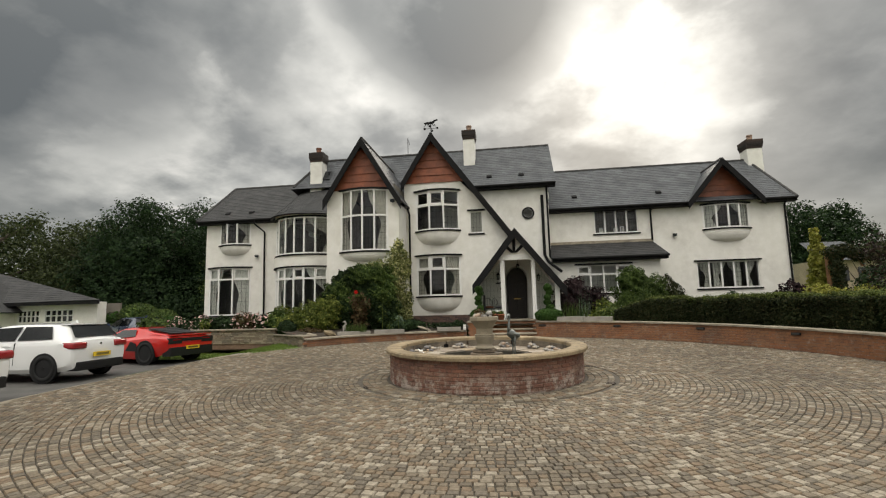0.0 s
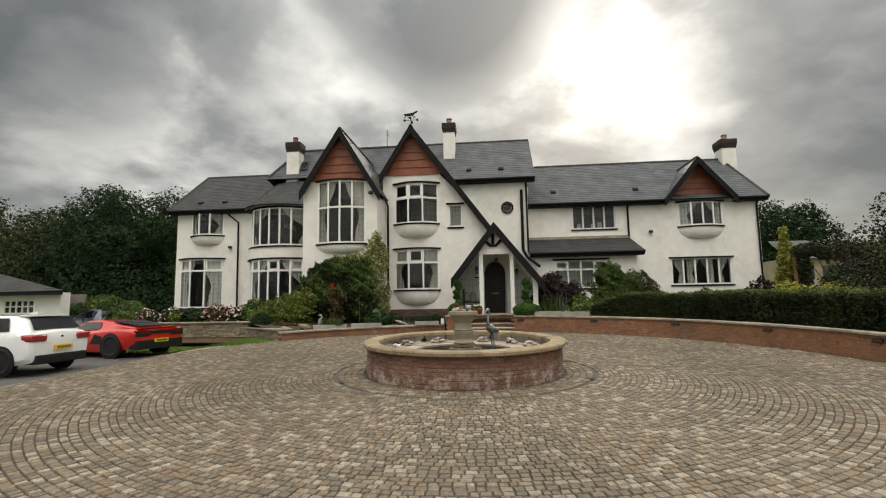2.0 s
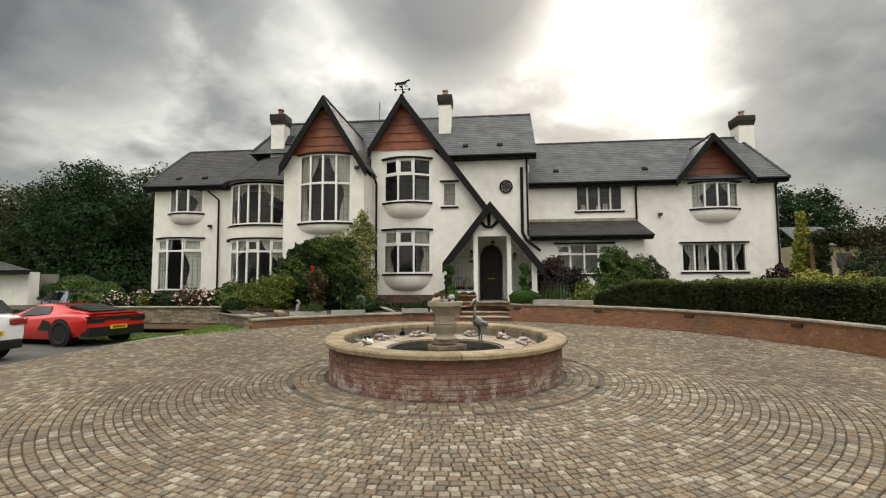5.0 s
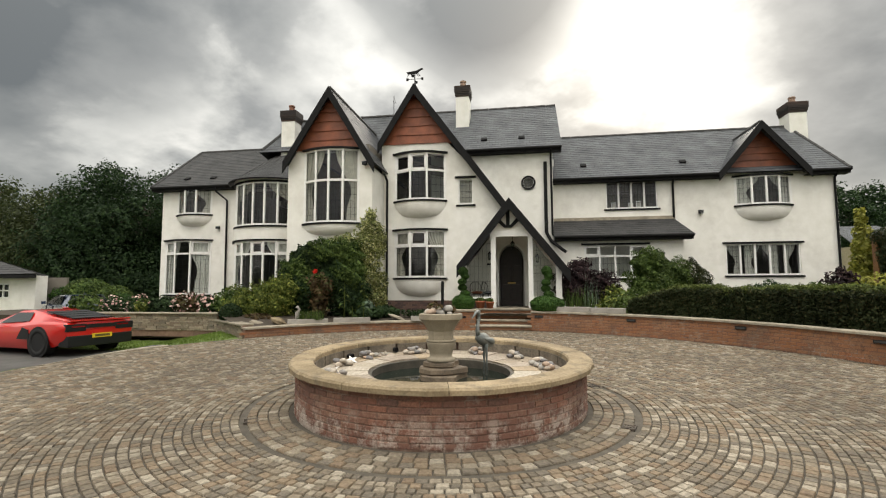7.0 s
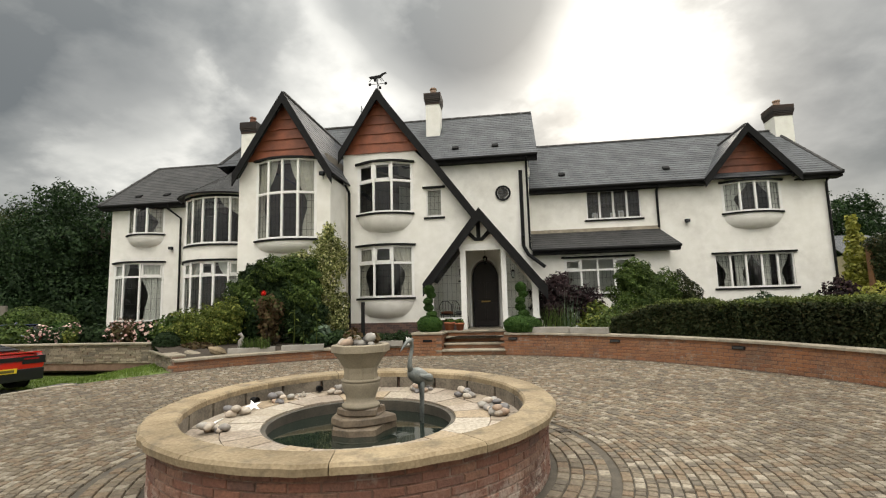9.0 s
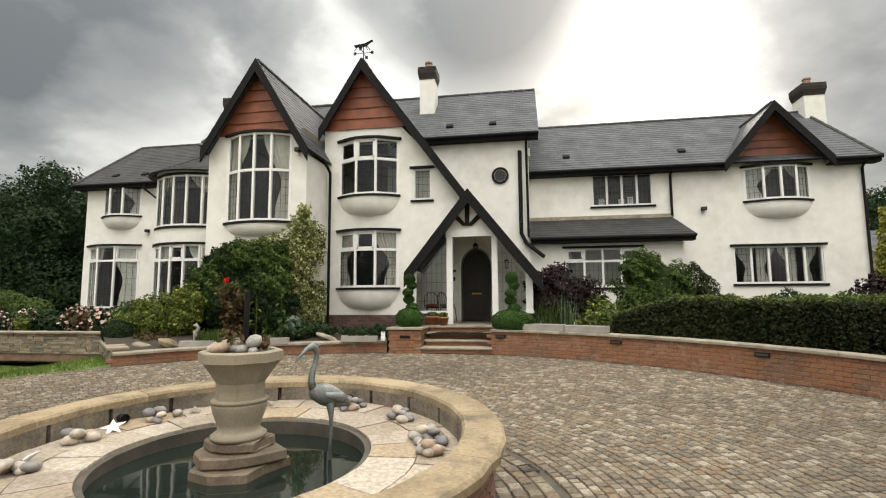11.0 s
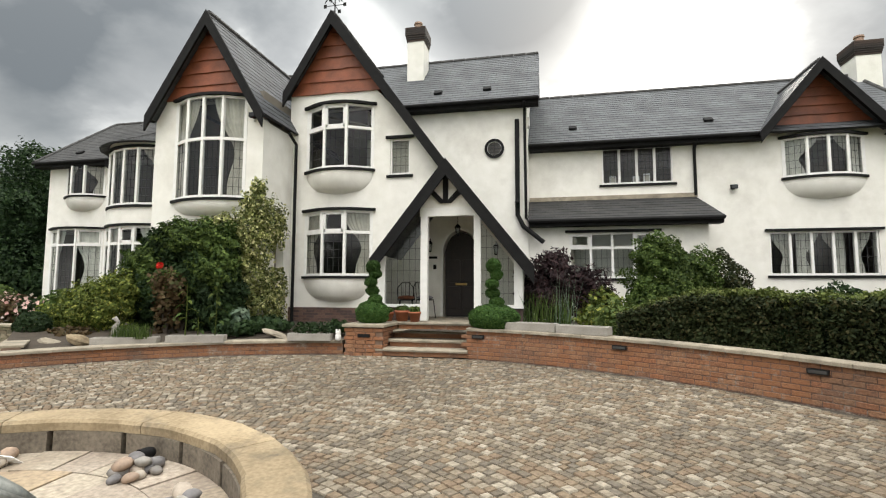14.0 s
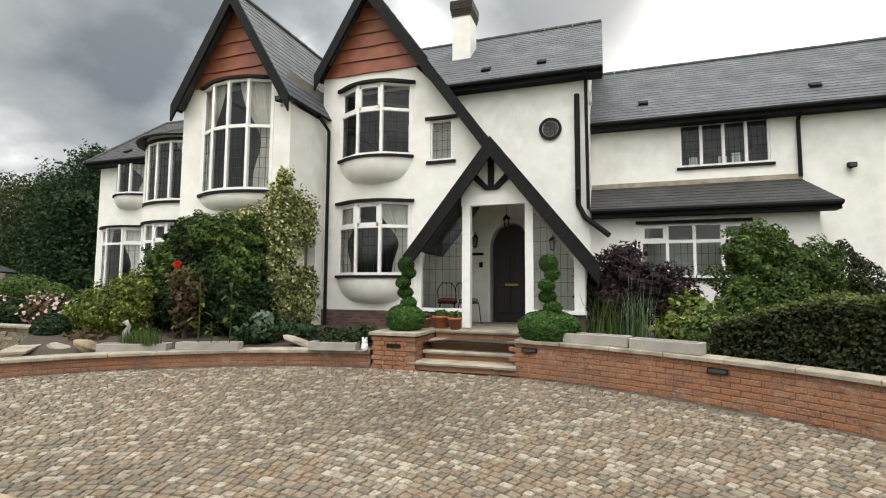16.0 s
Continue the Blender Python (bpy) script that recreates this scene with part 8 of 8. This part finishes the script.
def lantern(x, y, z, hang, label):
    ob = thing("lantern", label, "lantern")
    bm = bmesh.new()
    lathe(bm, [(0.02, 0.0), (0.05, 0.02), (0.055, 0.03), (0.0, 0.03)], 8)
    lathe(bm, [(0.085, 0.22), (0.05, 0.27), (0.015, 0.30), (0.0, 0.31)], 8)
    for i in range(4):
        a = math.pi / 4 + i * math.pi / 2
        tube(bm, [(0.05 * math.cos(a), 0.05 * math.sin(a), 0.02), (0.075 * math.cos(a), 0.075 * math.sin(a), 0.23)], 0.006, 5)
    part("frame", bm, M_BLACK, ob)
    bm = bmesh.new()
    lathe(bm, [(0.045, 0.03), (0.07, 0.22)], 8)
    bmesh.ops.delete(bm, geom=[f for f in bm.faces if len(f.verts) > 4], context="FACES")
    part("glass", bm, M_GLASS, ob)
    bm = bmesh.new()
    if hang:
        tube(bm, [(0, 0, 0.30), (0, 0, 0.30 + hang)], 0.006, 6)
    else:
        tube(bm, [(0, 0, 0.30), (0, 0.06, 0.36), (0, 0.14, 0.28)], 0.008, 6)
    part("chain" if hang else "bracket", bm, M_BLACK, ob)
    ob.matrix_basis = pose(x, y, z)


lantern(0.12, 20.9, 3.28, 1.1, "black metal lantern hanging in the porch")
lantern(-0.75, 21.56, 2.95, 0, "black wall lantern beside the door")
lantern(1.0, 21.56, 2.85, 0, "black wall lantern beside the door")
lantern(1.45, 23.6, 4.35, 0, "black wall lantern on the white wall")
bm = bm_box(-0.86, -0.58, G2 - 0.03, G2 - 0.002, 2.78, 2.84)
tagged(part("name_plaque", bm, M_BLACK), "small dark name plaque beside the door", "plaque")
bm = bm_box(-0.68, -0.60, G2 - 0.05, G2 - 0.002, 2.5, 2.62, bevel=0.01)
tagged(part("bell_box", bm, M_BLACK), "small dark bell box beside the door", "bell")


def flood(x, y, z, label):
    ob = thing("security_light", label, "security light", "security lights")
    part("lamp_head", bm_box(-0.09, 0.09, -0.16, -0.05, -0.05, 0.07, bevel=0.015), M_BLACK, ob)
    part("mount", bm_box(-0.03, 0.03, -0.06, 0.0, -0.06, 0.0), M_BLACK, ob)
    part("lens", bm_box(-0.075, 0.075, -0.166, -0.158, -0.035, 0.055), M_CARGLASS, ob)
    bm = bmesh.new()
    lathe(bm, [(0.025, -0.15), (0.03, -0.12), (0.02, -0.1)], 10, (0, -0.03))
    part("sensor", bm, M_WHITE, ob)
    ob.matrix_basis = pose(x, y, z)


flood(-5.14, 20.2, 6.45, "dark security light under the gable's eave")
flood(-13.75, LW, 4.8, "dark security light between the windows")
flood(7.8, 25.0, 5.05, "dark security light on the cream wall")
tagged(part("alarm_box", bm_box(1.75, 1.82, 24.1, 24.4, 7.05, 7.35, bevel=0.02), M_WHITE), "white alarm box high on the side wall", "alarm box")


# weather vane, aerial, roof vents and the roof window
def vane():
    ob = thing("weather_vane", "black iron weather vane with a running animal on the gable", "weather vane")
    x, y, z = AX2, 21.6, AZ2 + 0.02
    ob.location = (x, y, z)
    inv = Matrix.Translation(-ob.location)
    def vp(n, bm):
        part(n, bm, M_BLACK, ob).matrix_parent_inverse = inv
    bm = bmesh.new()
    tube(bm, [(x, y, z - 0.1), (x, y, z + 0.62)], 0.018, 8)
    vp("rod", bm)
    for dx, dy in ((1, 0), (0, 1)):
        bm = bmesh.new()
        tube(bm, [(x - 0.26 * dx, y - 0.26 * dy, z + 0.28), (x + 0.26 * dx, y + 0.26 * dy, z + 0.28)], 0.011, 6)
        for s in (-1, 1):
            box(bm, x + 0.30 * s * dx - 0.045, x + 0.30 * s * dx + 0.045, y + 0.30 * s * dy - 0.01, y + 0.30 * s * dy + 0.01, z + 0.23, z + 0.33)
        vp("arm", bm)
    bm = bmesh.new()
    prism(bm, [(x - 0.30, z + 0.50), (x - 0.12, z + 0.48), (x + 0.10, z + 0.50), (x + 0.22, z + 0.62), (x + 0.34, z + 0.66), (x + 0.30, z + 0.72), (x + 0.18, z + 0.68), (x + 0.06, z + 0.62), (x - 0.14, z + 0.60), (x - 0.34, z + 0.58)], y - 0.012, y + 0.012)
    for a, b in ((-0.22, -0.32), (-0.16, -0.12), (0.06, 0.14), (0.12, 0.22)):
        tube(bm, [(x + a, y, z + 0.52), (x + b, y, z + 0.38)], 0.014, 5)
    vp("figure", bm)


vane()
bm = bmesh.new()
tube(bm, [(-5.83, 26.6, 10.5), (-5.83, 26.6, 11.62)], 0.016, 6)
tube(bm, [(-5.83, 26.6, 11.58), (-5.72, 26.6, 11.2)], 0.01, 5)
tube(bm, [(-5.83, 26.45, 11.3), (-5.83, 26.75, 11.3)], 0.01, 5)
tagged(part("roof_aerial", bm, M_LEAD), "thin grey aerial behind the gables", "aerial")


def vent(x, y, z, slope):
    m = Matrix.Translation((x, y, z)) @ Matrix.Rotation(slope, 4, "X")
    ob = tagged(part("roof_vent", bm_box(-0.13, 0.13, -0.10, 0.10, 0.0, 0.07, bevel=0.015, m=m), M_BLACK), "small black slate vent on the roof", "roof vent", "roof vents")
    part("slot", bm_box(-0.11, 0.11, -0.104, -0.098, 0.02, 0.05, m=m), M_CARBLACK, ob)


for x in (-1.1, 0.5):
    vent(x, 24.1, 8.33, math.atan2(2.88, 3.15))
for x in (3.2, 7.35):
    vent(x, 25.5, 7.33, math.atan2(2.82, 3.35))
for x in (-15.7, -14.3):
    vent(x, 24.6, 7.29, math.atan2(2.68, 3.43))
m = Matrix.Translation((-10.6, 25.75, 9.43)) @ Matrix.Rotation(math.atan2(1.97, 1.4), 4, "X")
sky_w = tagged(part("roof_window", bm_box(-0.45, 0.45, -0.35, 0.35, 0.02, 0.07, m=m), M_LEAD), "grey framed roof window in the slates", "roof window")
part("pane", bm_box(-0.38, 0.38, -0.28, 0.28, 0.06, 0.075, m=m), M_CARGLASS, sky_w)


# small framed pictures standing on a window board
for x, h in ((4.3, 0.16), (5.0, 0.13), (5.32, 0.2)):
    ob = tagged(part("picture_frame", bm_box(x, x + 0.2, RW + 0.2, RW + 0.23, 5.36, 5.36 + h + 0.08, bevel=0.006), M_WHITE), "small white picture frame standing on the window board", "picture frame", "frames in the window")
    part("picture", bm_box(x + 0.04, x + 0.16, RW + 0.195, RW + 0.203, 5.40, 5.40 + h), M_DRAPE, ob)
hp("window_board", bm_box(4.05, 6.15, RW + 0.12, RW + 0.3, 5.32, 5.36), M_WHITE)


RINGS = 4   # broad courses against the fountain, inside the drain


# ---- setts of the driveway, laid in rings round the fountain ----
def setts():
    drive = thing("driveway", "circular driveway of worn buff and grey stone setts", "paving", kind="structure")
    drive.location = (FX, FY, gz(FX, FY))
    rs = np.random.RandomState(4)
    cells = []
    r, row = 2.04, 0
    while r < 13.7:
        w = 0.125 if row < RINGS else 0.098 * rs.uniform(0.9, 1.12)
        if row == RINGS:
            r += 0.08
        a = rs.uniform(0, 20)
        end = a + 360
        while a < end:
            l = rs.uniform(0.12, 0.16) if row < RINGS else rs.uniform(0.075, 0.13)
            da = math.degrees(l / (r + w / 2))
            mid = (a + da / 2) % 360
            x, y = fat(r + w / 2, mid)
            lim = 8.72
            if 205 < mid < 345:
                lim = 13.3
            elif 138 < mid <= 205:
                lim = 8.75
            if math.hypot(x - WX, y - WY) + w / 2 < lim and not (x < -9.3):
                cells.append((r + 0.006, r + w - 0.006, a + math.degrees(0.006 / r), a + da - math.degrees(0.006 / r), x, y))
            a += da
        r += w
        row += 1
    V, F, made = [], [], 0
    for r0, r1, a0, a1, x, y in cells:
        hz, tx, ty = rs.uniform(-0.004, 0.006), rs.uniform(-0.012, 0.012), rs.uniform(-0.012, 0.012)
        pts = []
        for rr, aa in ((r0, a0), (r1, a0), (r1, a1), (r0, a1)):
            px, py = fat(rr, aa)
            pts.append((px + rs.uniform(-0.003, 0.003), py + rs.uniform(-0.003, 0.003)))
        cx, cy = sum(p[0] for p in pts) / 4, sum(p[1] for p in pts) / 4
        vs = []
        for lev in range(3):
            k = (1.0, 1.0, 0.88)[lev]
            for px, py in pts:
                qx, qy = cx + (px - cx) * k, cy + (py - cy) * k
                z = gz(qx, qy) + hz + (qx - cx) * tx + (qy - cy) * ty + (-0.035, -0.006, 0.006)[lev]
                vs.append((qx, qy, z))
        fs = [(8, 11, 10, 9)] + [(i, 4 + i, 4 + (i + 1) % 4, (i + 1) % 4) for i in range(4)] + [(4 + i, 8 + i, 8 + (i + 1) % 4, 4 + (i + 1) % 4) for i in range(4)]
        fs = [f[::-1] for f in fs]
        if made < 290 and 0.9 < x < 2.7 and 13.4 < y < 15.1:
            o = raw("sett", vs, fs, M_SETT, drive)
            o.matrix_parent_inverse = Matrix.Translation(-drive.location)
            made += 1
        else:
            b = len(V)
            V += vs
            F += [tuple(b + i for i in f) for f in fs]
    o = raw("setts", V, F, M_SETT, drive)
    o.matrix_parent_inverse = Matrix.Translation(-drive.location)
    o["kind"] = "stuff"
    # the paler edging band beside the tarmac
    for i in range(40):
        a = 150 + 60 * i / 40
        e = ring_core("edging_stone", 8.80, 9.0, a + 0.08, a + 1.42, lambda x, y: gz(x, y) - 0.06, lambda x, y: gz(x, y) + 0.006, M_STEP, "", n=3)
        e.parent = drive
        e.matrix_parent_inverse = Matrix.Translation(-drive.location)


setts()


M_IRON = grainy("rusty_iron", (0.035, 0.028, 0.022), (0.075, 0.058, 0.043), 14.0, 0.8, 0.3)


def drain_grate(deg, r):
    """A small iron grating in the ring drain round the fountain."""
    x, y = fat(r, deg)
    m = Matrix.Translation((x, y, gz(x, y) + 0.002)) @ Matrix.Rotation(radians(deg), 4, "Z") @ Matrix.Diagonal((0.75, 0.75, 0.9, 1))
    g = thing("drain_grate", "small rusty iron grate let into the setts", "drain grate", "drain grates")
    g.location = (x, y, gz(x, y))
    inv = Matrix.Translation(-g.location)
    bm = bmesh.new()
    for a in ((-0.10, -0.085, -0.12, 0.12), (0.085, 0.10, -0.12, 0.12), (-0.085, 0.085, -0.12, -0.105), (-0.085, 0.085, 0.105, 0.12)):
        box(bm, *a, -0.03, 0.012, m)
    part("frame", bm, M_IRON, g).matrix_parent_inverse = inv
    for i in range(6):
        yy = -0.08 + 0.032 * i
        part("bar", bm_box(-0.085, 0.085, yy - 0.007, yy + 0.007, -0.02, 0.009, m=m), M_IRON, g).matrix_parent_inverse = inv


for deg in (-148, -20.5, 28):
    drain_grate(deg, 2.50)
